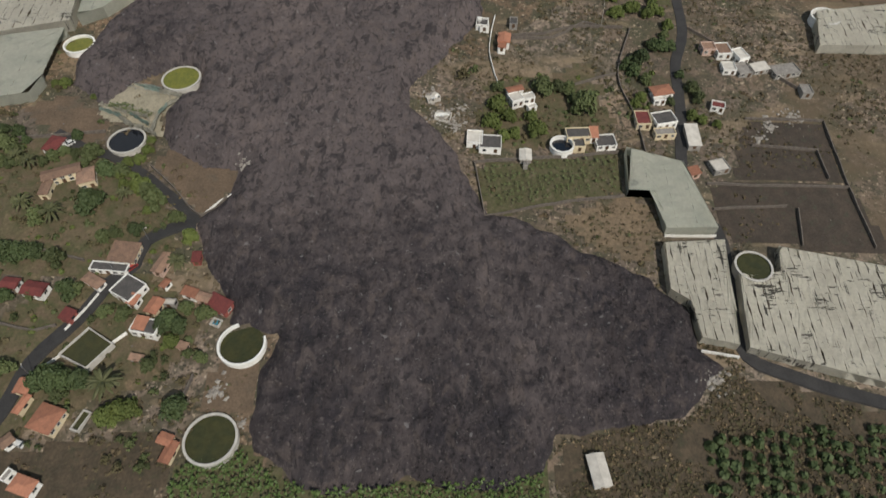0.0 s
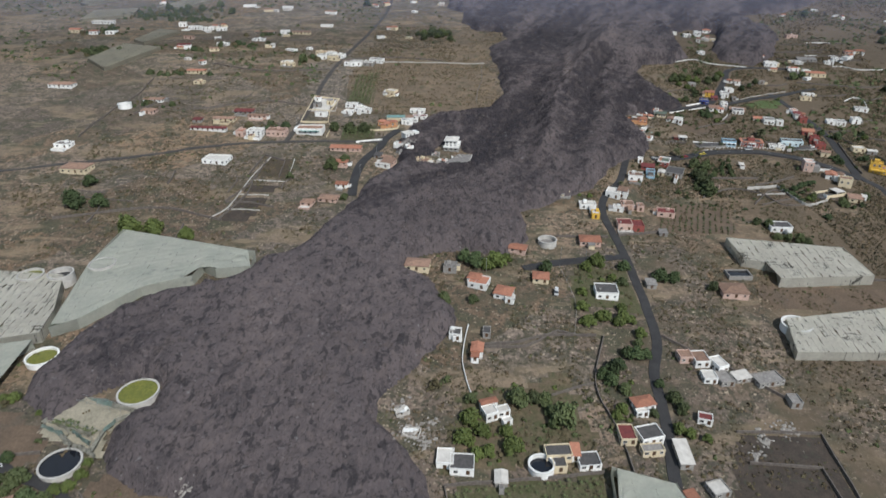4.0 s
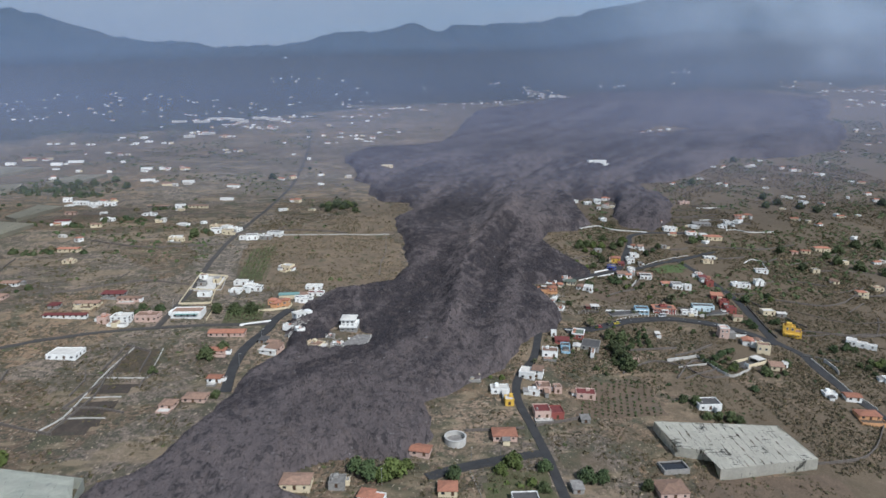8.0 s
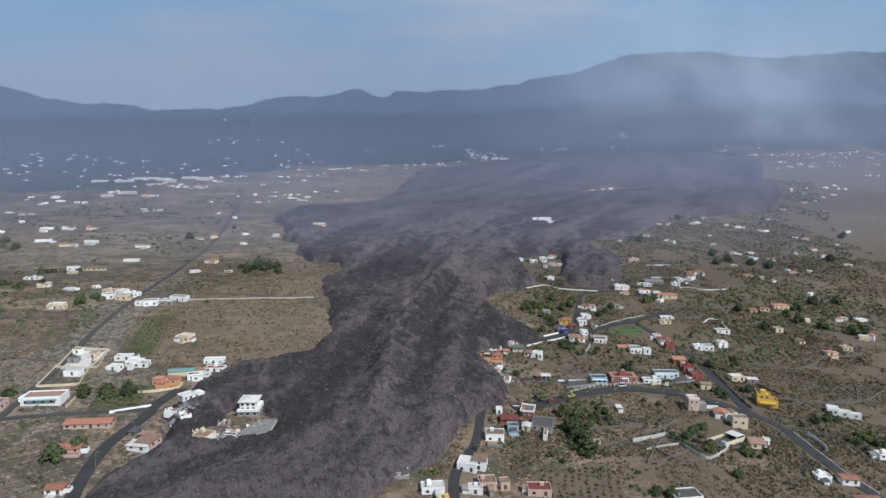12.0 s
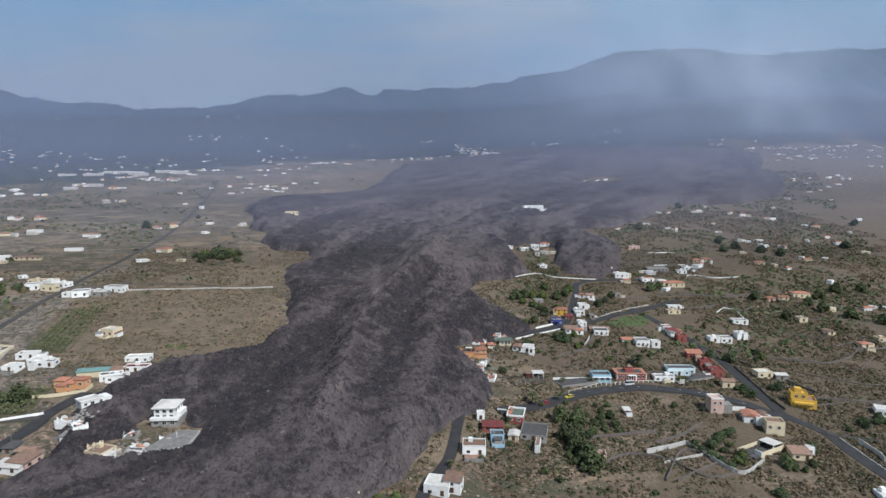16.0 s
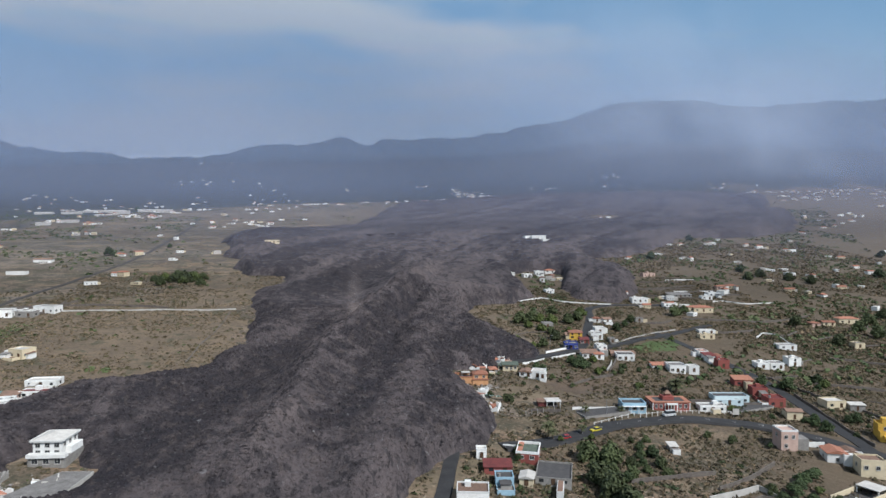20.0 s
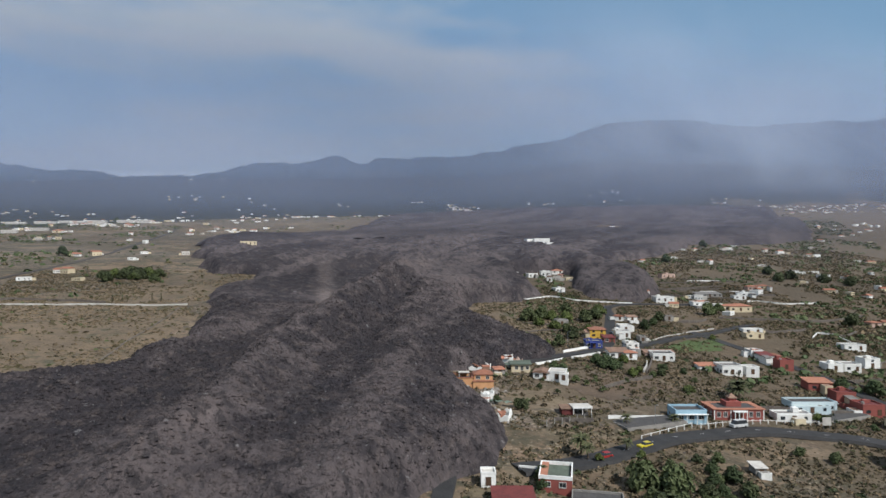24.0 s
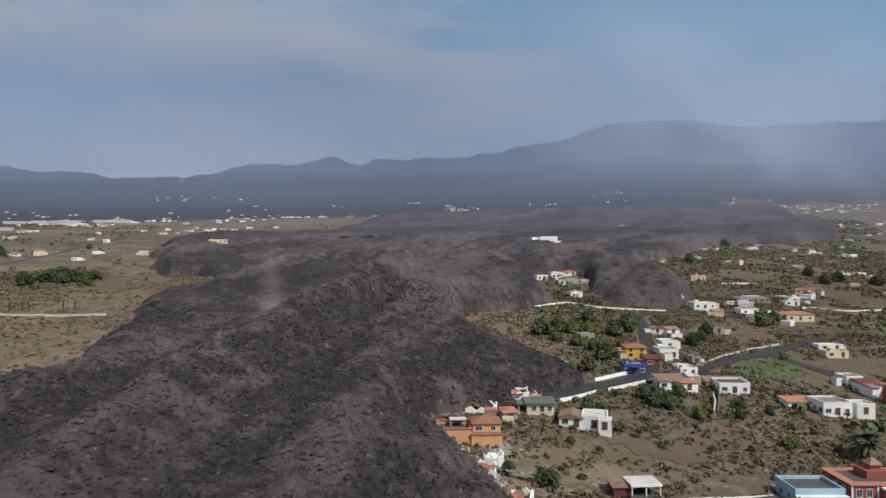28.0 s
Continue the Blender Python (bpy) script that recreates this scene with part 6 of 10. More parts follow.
house(128.3, 223.6, 5.9, 7.3, 2.4, 7, "g", "f", "flat", 2, where="in a hamlet of gardens", bare=True)
house(135.8, 224.9, 6.9, 4.5, 2.4, 15, "g", "p", "shed", 2, where="in a hamlet of gardens", bare=True)
house(146.8, 224.3, 11.8, 6.7, 2, 12, "g", "f", "flat", 2, where="in a hamlet of gardens", bare=True)
house(90.0, 208.3, 8.4, 5.6, 3.4, 12, "w", "t", "hip", 2, where="in a hamlet of gardens", bare=True)
house(88.5, 203.9, 4.9, 2.4, 2.4, 7, "w", "p", "flat", 2, where="in a hamlet of gardens", bare=True)
house(79.7, 193.0, 5.8, 7.8, 3, -0, "c", "d", "flat", 2, where="in a hamlet of gardens", bare=True)
house(88.2, 193.0, 8.8, 6.9, 3.8, 13, "w", "a", "flat", 2, where="in a hamlet of gardens", bare=True)
house(87.6, 186.7, 8.2, 3.9, 2.2, 5, "c", "f", "flat", 2, where="in a hamlet of gardens", bare=True)
house(98.3, 184.9, 4.6, 10.7, 2.4, -1, "g", "p", "shed", 1, where="in a hamlet of gardens", bare=True)
house(95.4, 167.6, 3.8, 3.5, 2.6, 15, "p", "t", "shed", 1, where="in a hamlet of gardens", bare=True)
house(106.0, 171.1, 6.4, 5.9, 2, 15, "g", "p", "flat", 2, where="in a hamlet of gardens", bare=True)
house(112.6, 202.0, 5.3, 4.1, 2.4, -18, "w", "d", "flat", 2, where="in a hamlet of gardens", bare=True)
house(52.6, 183.7, 9.3, 5.4, 3.2, 3, "c", "a", "flat", 2, where="in a hamlet of gardens", bare=True)
house(58.8, 184.0, 2.9, 5.4, 3.4, -3, "w", "t", "shed", 1, where="in a hamlet of gardens", bare=True)
house(52.4, 179.1, 4.6, 5.3, 2.8, 3, "c", "a", "flat", 1, where="in a hamlet of gardens", bare=True)
house(63.1, 181.0, 7.8, 6.5, 1.8, 5, "w", "a", "flat", 2, where="in a hamlet of gardens", bare=True)
house(152.7, 212.8, 4.4, 5.8, 2.4, -1, "g", "f", "flat", 1, where="in a hamlet of gardens", bare=True)
house(44.7, 58.3, 4.7, 9.0, 2.6, 8, "w", "p", "gable", 1, where="in a hamlet of gardens", bare=True)
house(-141.7, 168.9, 5.3, 6.9, 2.8, -12, "w", "d", "hip", 2, where="in a hamlet of gardens", bare=True)

# scattered houses farther up the slope
house(-95, 654, 8, 7, 5.0, -30, "w", "p", "flat", 1)
house(-86, 650, 8, 8, 3.6, -30, "w", "p", "flat", 1)
house(-103, 646, 9, 8, 5.0, 6, "w", "f", "flat", 1)
house(-92, 642, 9, 6, 5.0, -14, "c", "f", "flat", 1)
house(-131, 620, 13, 5, 3.6, -14, "c", "p", "flat", 1)
house(-68, 626, 10, 8, 5.0, 6, "w", "f", "flat", 1)
house(-56, 625, 10, 6, 3.6, -14, "g", "p", "flat", 1)
house(-49, 635, 13, 7, 5.0, -20, "w", "f", "flat", 1)
house(-29, 546, 8, 7, 5.0, -30, "c", "p", "flat", 1)
house(-211, 622, 5, 5, 3.6, -30, "w", "t", "hip", 1)
house(413, 512, 5, 7, 3.0, -8, "c", "o", "gable", 1)
house(286, 746, 8, 5, 3.0, 6, "w", "p", "flat", 1)
house(300, 753, 8, 5, 5.0, -8, "w", "f", "flat", 1)
house(315, 765, 9, 8, 3.0, -14, "w", "t", "hip", 1)
house(326, 773, 7, 8, 3.6, -30, "w", "p", "flat", 1)
house(273, 753, 3, 5, 3.6, -14, "w", "p", "flat", 1)
house(279, 681, 7, 5, 3.2, 6, "w", "p", "flat", 1)
house(348, 684, 7, 5, 3.6, -20, "w", "p", "flat", 1)
house(554, 743, 7, 8, 5.0, 6, "w", "f", "flat", 1)
house(403, 746, 13, 5, 3.6, 6, "p", "f", "flat", 1)
house(292, 726, 4, 7, 5.0, -20, "w", "o", "gable", 1)
house(305, 736, 4, 5, 5.0, -30, "p", "t", "hip", 1)


# ---- trees ----
tree("green", 41.0, 208.2, 1.79)
tree("green", 46.8, 208.5, 1.28)
tree("green", 22.3, 207.1, 1.02)
tree("bright", 21.8, 197.8, 1.62)
tree("bright", 19.2, 188.7, 1.59)
tree("bright", 36.8, 185.3, 1.58)
tree("bright", 23.3, 181.7, 1.12)
tree("bright", 27.8, 183.4, 1.12)
tree("bright", 35.1, 192.5, 1.15)
tree("bright", 26.1, 192.0, 1.28)
tree("bush", 8.5, 214.4, 2.05)
tree("bush", 13.3, 217.9, 1.59)
tree("dark", 28.3, 299.3, 1.76)
tree("dark", 23.6, 303.6, 1.45)
tree("dark", 64.5, 296.0, 1.43)
tree("dark", 104.9, 299.4, 1.34)
tree("dark", 121.7, 291.4, 1.64)
tree("dark", 128.6, 291.6, 1.31)
tree("dark", -195.4, 344.6, 2.42)
tree("dark", -181.3, 345.1, 1.82)
tree("dark", -197.2, 369.3, 1.68)
tree("bright", 39.1, 299.6, 2.21)
tree("bright", 33.7, 298.2, 1.43)
tree("bright", 45.0, 304.3, 1.23)
tree("bright", 92.0, 303.5, 1.80)
tree("bright", 85.4, 298.8, 1.33)
tree("bright", 77.5, 267.0, 1.20)
tree("bright", 79.0, 256.7, 1.26)
tree("bright", 87.0, 260.3, 1.28)
tree("bright", 92.3, 257.0, 1.17)
tree("bright", 98.8, 258.8, 0.98)
tree("bright", 79.8, 278.2, 1.04)
tree("bright", 96.3, 267.5, 1.01)
tree("bright", 97.1, 290.7, 0.98)
tree("bright", 45.4, 279.2, 0.73)
tree("bright", -154.1, 319.2, 2.60)
tree("bright", -140.8, 319.7, 2.27)
tree("bright", -122.8, 315.3, 1.69)
tree("green", 179.7, 406.2, 1.76)
tree("green", 180.5, 398.7, 1.89)
tree("green", 181.4, 391.5, 1.86)
tree("green", 180.6, 383.1, 1.97)
tree("green", 189.9, 418.3, 1.64)
tree("green", 183.7, 422.1, 1.66)
tree("green", 201.0, 333.9, 1.08)
tree("green", 207.4, 334.2, 1.08)
tree("green", 213.0, 332.8, 1.34)
tree("green", 216.6, 330.8, 1.07)
tree("green", 196.2, 350.4, 1.05)
tree("green", 202.1, 347.8, 1.26)
tree("green", 262.1, 377.7, 1.14)
tree("green", 281.1, 385.2, 1.16)
tree("green", 146.8, 285.9, 1.16)
tree("green", 101.4, 286.7, 1.15)
tree("green", 26.0, 269.3, 1.08)
tree("green", 12.6, 269.0, 1.39)
tree("green", -83.0, 387.7, 1.04)
tree("green", -59.2, 403.6, 1.85)
tree("green", -51.7, 411.8, 1.57)
tree("green", -45.7, 362.3, 1.12)
tree("green", -66.0, 465.3, 1.76)
tree("green", -53.9, 463.9, 1.94)
tree("green", -44.0, 464.3, 1.94)
tree("dark", 313.9, 479.6, 1.04)
tree("dark", 333.7, 482.2, 1.06)
tree("dark", 326.0, 402.3, 1.02)
tree("dark", 338.8, 406.5, 0.87)
tree("dark", 139.1, 395.0, 0.52)
tree("dark", 179.2, 389.5, 1.01)
tree("dark", 179.6, 407.5, 0.92)
tree("dark", 183.2, 402.4, 0.91)
tree("dark", 189.9, 406.4, 0.77)
tree("dark", 160.0, 423.7, 0.64)
tree("dark", 255.7, 423.1, 0.46)
tree("dark", 313.8, 398.3, 0.55)
tree("green", 231.9, 394.7, 0.83)
tree("green", 248.4, 386.1, 0.81)
tree("green", 244.7, 381.2, 0.74)
tree("green", 248.6, 400.0, 0.63)
tree("green", 264.7, 376.4, 0.66)
tree("green", 266.5, 372.1, 0.66)
tree("green", 174.7, 388.0, 0.77)
tree("green", 178.8, 382.2, 0.76)
tree("green", 160.5, 383.6, 0.75)
tree("green", 164.3, 378.4, 0.59)
tree("green", 153.8, 405.6, 0.43)
tree("green", 240.0, 396.2, 0.56)
tree("green", 298.8, 427.8, 0.52)
tree("bright", 138.8, 411.0, 0.45)
tree("bright", 102.8, 375.2, 0.76)
tree("bright", 96.8, 376.6, 0.51)
tree("bright", 192.6, 437.0, 0.46)
tree("bright", 180.5, 436.4, 0.45)
tree("palm", 126.3, 391.6, 0.67)
tree("palm", 178.3, 438.4, 0.73)
tree("palm", 190.8, 441.3, 0.65)
tree("palm", 177.9, 441.2, 1.02)
tree("palm", 253.2, 476.3, 1.43)
tree("palm", 200.6, 458.0, 0.66)
tree("palm", 215.5, 456.7, 0.67)
tree("green", 192.3, 408.4, 1.03)
tree("green", 187.5, 412.1, 0.87)
tree("green", 182.6, 416.0, 0.71)
tree("green", 199.2, 410.9, 0.70)
tree("green", 195.6, 429.1, 0.69)
tree("green", 211.0, 431.6, 0.72)
tree("green", 205.3, 432.2, 0.59)
tree("green", 161.9, 428.8, 0.74)
tree("green", 154.3, 422.4, 0.42)
tree("green", 191.2, 498.2, 0.36)
tree("green", 182.7, 422.9, 0.37)
tree("green", 237.5, 433.3, 0.62)
tree("green", 244.3, 428.4, 0.73)
tree("green", 265.7, 486.2, 0.63)
tree("dark", 310.8, 476.3, 1.23)
tree("dark", 302.1, 482.4, 1.10)
tree("dark", 265.1, 452.6, 0.64)
tree("dark", 276.8, 446.4, 0.51)
tree("dark", 327.3, 475.2, 0.60)
tree("bright", 208.1, 556.6, 0.89)
tree("bright", 333.5, 478.2, 1.01)
tree("bright", 302.1, 554.8, 0.63)
tree("bright", 264.9, 455.4, 0.65)
tree("bright", 284.6, 511.9, 0.54)
tree("bright", 278.8, 508.0, 0.53)
tree("green", 223.8, 594.9, 1.79)
tree("green", 232.7, 598.5, 1.71)
tree("green", 254.8, 617.2, 1.42)
tree("green", 255.2, 593.9, 1.63)
tree("green", 264.8, 600.6, 1.52)
tree("green", 219.0, 546.3, 1.28)
tree("green", 231.8, 558.9, 1.45)
tree("green", 234.1, 571.7, 1.10)
tree("green", 298.8, 594.6, 1.28)
tree("green", 245.2, 510.1, 0.55)
tree("green", 168.1, 479.8, 0.52)
tree("green", 174.2, 472.8, 0.80)
tree("green", 173.3, 474.8, 0.70)
tree("green", 340.5, 609.8, 1.86)
tree("green", 351.8, 615.5, 1.43)
tree("green", 187.0, 491.1, 0.45)
tree("green", 203.5, 497.8, 0.58)
tree("green", 240.4, 502.0, 0.78)
tree("green", 235.8, 500.5, 0.62)
tree("bright", 207.5, 546.9, 0.89)
tree("bright", 206.8, 553.4, 0.79)
tree("bright", 213.6, 546.6, 0.77)
tree("bright", 235.3, 520.2, 0.85)
tree("bright", 229.3, 503.0, 0.86)
tree("bright", 234.0, 506.7, 0.64)
tree("bright", 246.7, 573.6, 0.83)
tree("dark", 222.3, 512.9, 1.01)
tree("dark", 225.3, 510.9, 1.00)
tree("dark", 222.5, 518.8, 0.94)
tree("dark", 200.1, 508.8, 0.95)
tree("dark", 202.9, 507.4, 0.85)
tree("dark", 245.6, 507.9, 0.66)
tree("dark", 250.6, 503.2, 0.59)
tree("dark", 279.1, 576.5, 1.09)
tree("dark", 289.2, 585.1, 0.91)
tree("dark", 236.0, 462.6, 0.55)
tree("palm", 251.3, 473.9, 1.25)
tree("palm", 269.7, 501.6, 0.46)
tree("palm", 271.2, 498.5, 0.40)
tree("bush", 178.8, 507.6, 0.75)
tree("bush", 180.3, 505.5, 0.60)
tree("bush", 191.3, 508.4, 0.62)
tree("bush", 201.8, 557.0, 1.22)
tree("bush", 210.8, 497.2, 0.89)
tree("bush", 222.6, 496.0, 0.90)
tree("bush", 267.0, 517.9, 1.08)
tree("bush", 248.5, 493.6, 1.15)
tree("bush", 215.3, 512.6, 0.82)
tree("bush", 215.4, 521.7, 1.04)
tree("bush", 191.3, 486.1, 0.80)
tree("bush", 205.9, 494.1, 0.94)
tree("bush", 180.0, 479.0, 0.74)
tree("bush", 208.9, 487.3, 0.90)
tree("bush", 217.8, 483.3, 0.89)
tree("bush", 227.4, 482.3, 0.90)
tree("bush", 237.1, 481.3, 0.91)
tree("bush", 251.6, 489.7, 0.98)
tree("cypress", 17.2, 643.7, 0.71)
tree("cypress", 21.8, 643.6, 0.72)
tree("cypress", 24.0, 643.6, 0.72)
tree("cypress", 35.1, 648.3, 0.74)
tree("cypress", 39.3, 648.3, 0.74)
tree("green", -328.8, 860.4, 2.08)
tree("green", -304.3, 858.4, 2.08)
tree("green", -285.8, 857.0, 2.08)
tree("green", -270.0, 879.9, 2.08)
tree("green", -296.6, 825.8, 2.08)
tree("green", -243.0, 837.6, 2.08)
tree("green", -163.8, 684.0, 1.46)
tree("green", -118.9, 631.8, 2.08)
tree("green", 11.1, 730.5, 1.86)
tree("green", -5.6, 719.7, 1.82)
tree("green", 1.8, 747.4, 1.69)
tree("green", 22.7, 718.7, 1.42)
tree("green", 518.0, 740.3, 2.08)
tree("green", 495.5, 728.9, 2.08)
tree("green", 535.6, 723.7, 2.08)
tree("green", 547.3, 710.0, 2.08)
tree("green", 471.0, 580.9, 2.08)
tree("green", 501.6, 595.6, 2.08)
tree("green", 526.2, 595.2, 2.08)
tree("green", 448.2, 553.0, 2.08)
tree("green", 405.3, 540.8, 1.70)
tree("green", 459.4, 539.6, 2.08)
tree("green", 475.7, 526.5, 2.04)
tree("green", 486.6, 526.3, 2.05)
tree("green", 447.9, 566.8, 1.81)
tree("green", 413.1, 582.1, 1.83)
tree("dark", 516.0, 764.9, 1.81)
tree("dark", 601.0, 970.7, 2.01)
tree("dark", 461.0, 835.5, 1.94)
tree("dark", 654.2, 738.2, 2.03)
tree("dark", 775.6, 843.6, 2.08)
tree("dark", -268.1, 971.7, 1.23)
tree("dark", -83.0, 887.2, 1.85)
tree("dark", -39.6, 949.5, 1.00)
tree("dark", -234.3, 1675.8, 2.08)
tree("dark", -120.0, 157.6, 1.37)
tree("dark", -120.8, 143.0, 1.96)
tree("dark", -103.6, 133.3, 1.10)
tree("dark", -137.5, 122.2, 1.59)
tree("dark", -133.8, 123.9, 1.25)
tree("dark", -143.2, 124.0, 1.44)
tree("dark", -119.1, 110.2, 1.40)
tree("dark", -85.3, 100.7, 1.38)
tree("dark", -82.2, 98.9, 1.19)
tree("dark", -115.4, 81.8, 1.60)
tree("dark", -111.2, 80.4, 1.43)
tree("dark", -106.8, 81.2, 1.30)
tree("dark", -137.4, 107.6, 1.02)
tree("green", -99.9, 145.6, 1.74)
tree("green", -137.4, 137.4, 1.40)
tree("green", -113.9, 130.4, 1.17)
tree("green", -91.6, 139.3, 1.12)
tree("green", -126.7, 121.6, 1.55)
tree("green", -105.9, 103.2, 1.02)
tree("green", -100.0, 102.4, 1.09)
tree("green", -74.9, 103.8, 1.22)
tree("green", -81.1, 105.3, 1.11)
tree("green", -130.4, 108.4, 0.75)
tree("green", -129.9, 83.8, 1.40)
tree("green", -110.3, 132.1, 0.97)
tree("green", -104.1, 150.0, 1.23)
tree("green", -116.4, 111.1, 0.91)
tree("bright", -114.9, 157.8, 1.08)
tree("bright", -107.3, 152.1, 1.43)
tree("bright", -85.5, 131.5, 1.21)
tree("bright", -83.5, 94.0, 1.00)
tree("bright", -102.2, 142.1, 0.76)
tree("bright", -113.1, 153.1, 0.78)
tree("palm", -131.8, 138.1, 1.40)
tree("palm", -86.8, 120.5, 1.15)
tree("palm", -143.2, 141.6, 1.20)
tree("palm", -110.8, 147.3, 1.00)
tree("bush", -111.3, 128.9, 0.89)
tree("bush", -115.3, 128.1, 0.89)
tree("bush", -92.5, 127.5, 0.89)
tree("bush", -95.5, 136.3, 1.04)
tree("bush", -97.6, 134.2, 0.91)
tree("bush", -91.1, 124.4, 0.89)
tree("bush", -104.1, 105.6, 1.14)
tree("bush", -109.4, 100.7, 1.13)
tree("bush", -132.7, 100.9, 1.12)
tree("bush", -129.4, 148.9, 0.93)
tree("bush", -131.1, 145.4, 0.92)
tree("bush", -108.3, 137.4, 1.24)
tree("bush", -111.7, 134.1, 1.23)
tree("bush", -100.6, 135.7, 0.91)
tree("bush", -142.2, 136.0, 1.22)
tree("bush", -145.2, 137.1, 0.90)
tree("bush", -78.6, 90.3, 1.10)
tree("bush", -75.8, 91.3, 0.82)
tree("bush", -88.2, 90.0, 1.10)
tree("bush", -84.6, 88.5, 1.10)
tree("dark", -118.2, 80.0, 1.49)
tree("dark", -114.6, 80.8, 1.67)
tree("dark", -107.3, 80.3, 1.33)
tree("dark", -77.2, 73.3, 1.65)
tree("dark", -87.1, 99.3, 1.23)
tree("green", -111.6, 76.4, 1.05)
tree("green", -88.5, 86.2, 1.09)
tree("green", -73.7, 89.3, 0.91)
tree("green", -77.7, 90.5, 0.72)
tree("bright", -96.4, 70.7, 1.46)
tree("bright", -93.4, 72.4, 1.30)
tree("bright", -90.5, 73.0, 1.31)
tree("bright", -83.9, 94.3, 0.96)
tree("palm", -98.2, 78.5, 1.68)
tree("bush", -93.6, 58.7, 1.27)
tree("bush", -90.1, 56.9, 1.26)
tree("bush", -83.6, 57.3, 1.43)
tree("bush", -84.8, 56.6, 1.00)
tree("bush", -116.3, 62.7, 0.80)
tree("bush", -113.2, 61.9, 0.80)
tree("bush", -98.8, 63.8, 1.02)
tree("bush", -88.0, 63.2, 1.29)
tree("bush", -91.4, 64.7, 1.02)
tree("bush", -83.4, 59.6, 1.01)
tree("bush", -83.5, 83.3, 1.08)
tree("bush", -78.3, 81.7, 1.08)
tree("bush", -85.5, 78.3, 1.07)
tree("dark", 94.1, 234.9, 1.41)
tree("dark", 84.2, 226.4, 1.68)
tree("dark", 80.5, 219.8, 1.22)
tree("dark", 98.4, 235.2, 1.11)
tree("dark", 90.9, 236.5, 1.11)
tree("dark", 77.6, 223.3, 1.08)
tree("dark", 100.0, 218.9, 0.83)
tree("green", 57.2, 198.8, 2.26)
tree("green", 53.6, 201.4, 1.41)
tree("green", 84.6, 215.4, 1.15)
tree("green", 103.7, 211.0, 1.30)
tree("green", 51.7, 208.1, 1.28)
tree("green", 97.6, 242.9, 0.94)
tree("green", 105.5, 205.7, 1.13)
tree("green", 92.9, 203.5, 0.87)
tree("bright", 81.5, 205.4, 1.04)
tree("bright", 100.7, 196.3, 1.03)
tree("bright", 104.3, 194.6, 0.93)
tree("bright", 78.3, 201.8, 0.94)
tree("bright", 76.9, 256.1, 1.15)
tree("bright", 84.9, 260.8, 1.16)
tree("bright", 94.8, 259.5, 1.48)
tree("bright", 100.3, 249.3, 1.14)
tree("bright", 110.3, 192.6, 0.79)
tree("dark", -134.9, 174.0, 0.90)
tree("dark", -156.1, 174.3, 1.07)
tree("dark", -161.5, 175.2, 0.90)
tree("dark", -152.5, 171.0, 0.72)
tree("green", -159.0, 168.2, 1.72)
tree("green", -154.1, 166.3, 1.13)
tree("green", -153.7, 159.8, 1.11)
tree("green", -127.0, 165.5, 1.54)
tree("green", -121.0, 159.0, 1.30)
tree("green", -114.9, 157.8, 1.29)
tree("green", -157.3, 160.7, 0.94)
tree("green", -140.6, 163.6, 1.12)
tree("green", -137.2, 166.1, 0.95)
tree("green", -132.7, 165.2, 0.95)
tree("green", -143.3, 161.3, 0.94)
tree("green", -129.1, 161.0, 0.94)
tree("bright", -114.0, 162.7, 0.88)
tree("bright", -108.5, 168.6, 0.89)
tree("bright", -108.4, 173.2, 0.73)
tree("bright", -147.8, 200.4, 0.95)
tree("bright", -151.4, 200.2, 0.77)
tree("bright", -135.1, 194.1, 0.58)
tree("bright", -110.4, 164.0, 0.88)
tree("bright", -110.4, 156.5, 0.70)
tree("palm", -151.8, 162.0, 1.12)
tree("palm", -147.1, 160.1, 1.11)
tree("bush", -146.4, 201.7, 1.27)
tree("bush", -149.7, 197.6, 1.26)
tree("bush", -129.3, 181.6, 0.93)
tree("bush", -107.8, 170.7, 1.20)
tree("bush", -165.7, 184.2, 1.22)
tree("bush", -161.9, 183.3, 1.22)
tree("bush", -131.8, 167.4, 1.18)
tree("bush", -133.2, 160.8, 1.16)


# ---- more fields, roads and walls ----
field("field", [(-64, 523), (-65, 590), (-43, 607), (-44, 519)], CROP, "green banana plot in dry land", rough_edge=1)
field("field", [(-61, 473), (-37, 477), (-36, 450), (-59, 446)], CROP, "green banana plot beside the road", rough_edge=1)
GRASS = material("bright_grass", (0.075, 0.112, 0.034), (0.100, 0.128, 0.046), size=3, fine=0.6, rough=0.8, bump=0.3, bump_size=0.8)
field("field", [(272, 533), (268, 541), (284, 551), (306, 556), (304, 549), (292, 536)], GRASS, "bright green crop strip on the hillside", rough_edge=1.5, step=1.5)
field("field", [(195, 236), (240, 268), (245, 240), (215, 232)], BARE, "brown bare strip beside the greenhouse")
field("field", [(168, 290), (235, 292), (240, 275), (172, 272)], BARE, "brown terrace below the greenhouse")
field("field", [(214, 389), (229, 395), (236, 376), (222, 373)], BARE, "reddish ploughed plot behind a wall", rough_edge=0.4)
field("field", [(75, 268), (106, 268), (104, 300), (78, 300)], CROP, "overgrown green garden beside the road", rough_edge=3)
field("field", [(196, 496), (222, 508), (240, 505), (232, 480), (205, 478)], BARE, "brown grass slope", rough_edge=3)
MAIN = [(158, 434), (170, 436), (184, 439), (199, 444), (218, 449), (240, 449), (262, 442), (275, 433), (283, 426), (289, 417), (293.5, 412)]
road("road", MAIN, 7.0, "wide curving asphalt road that ends at the lava")
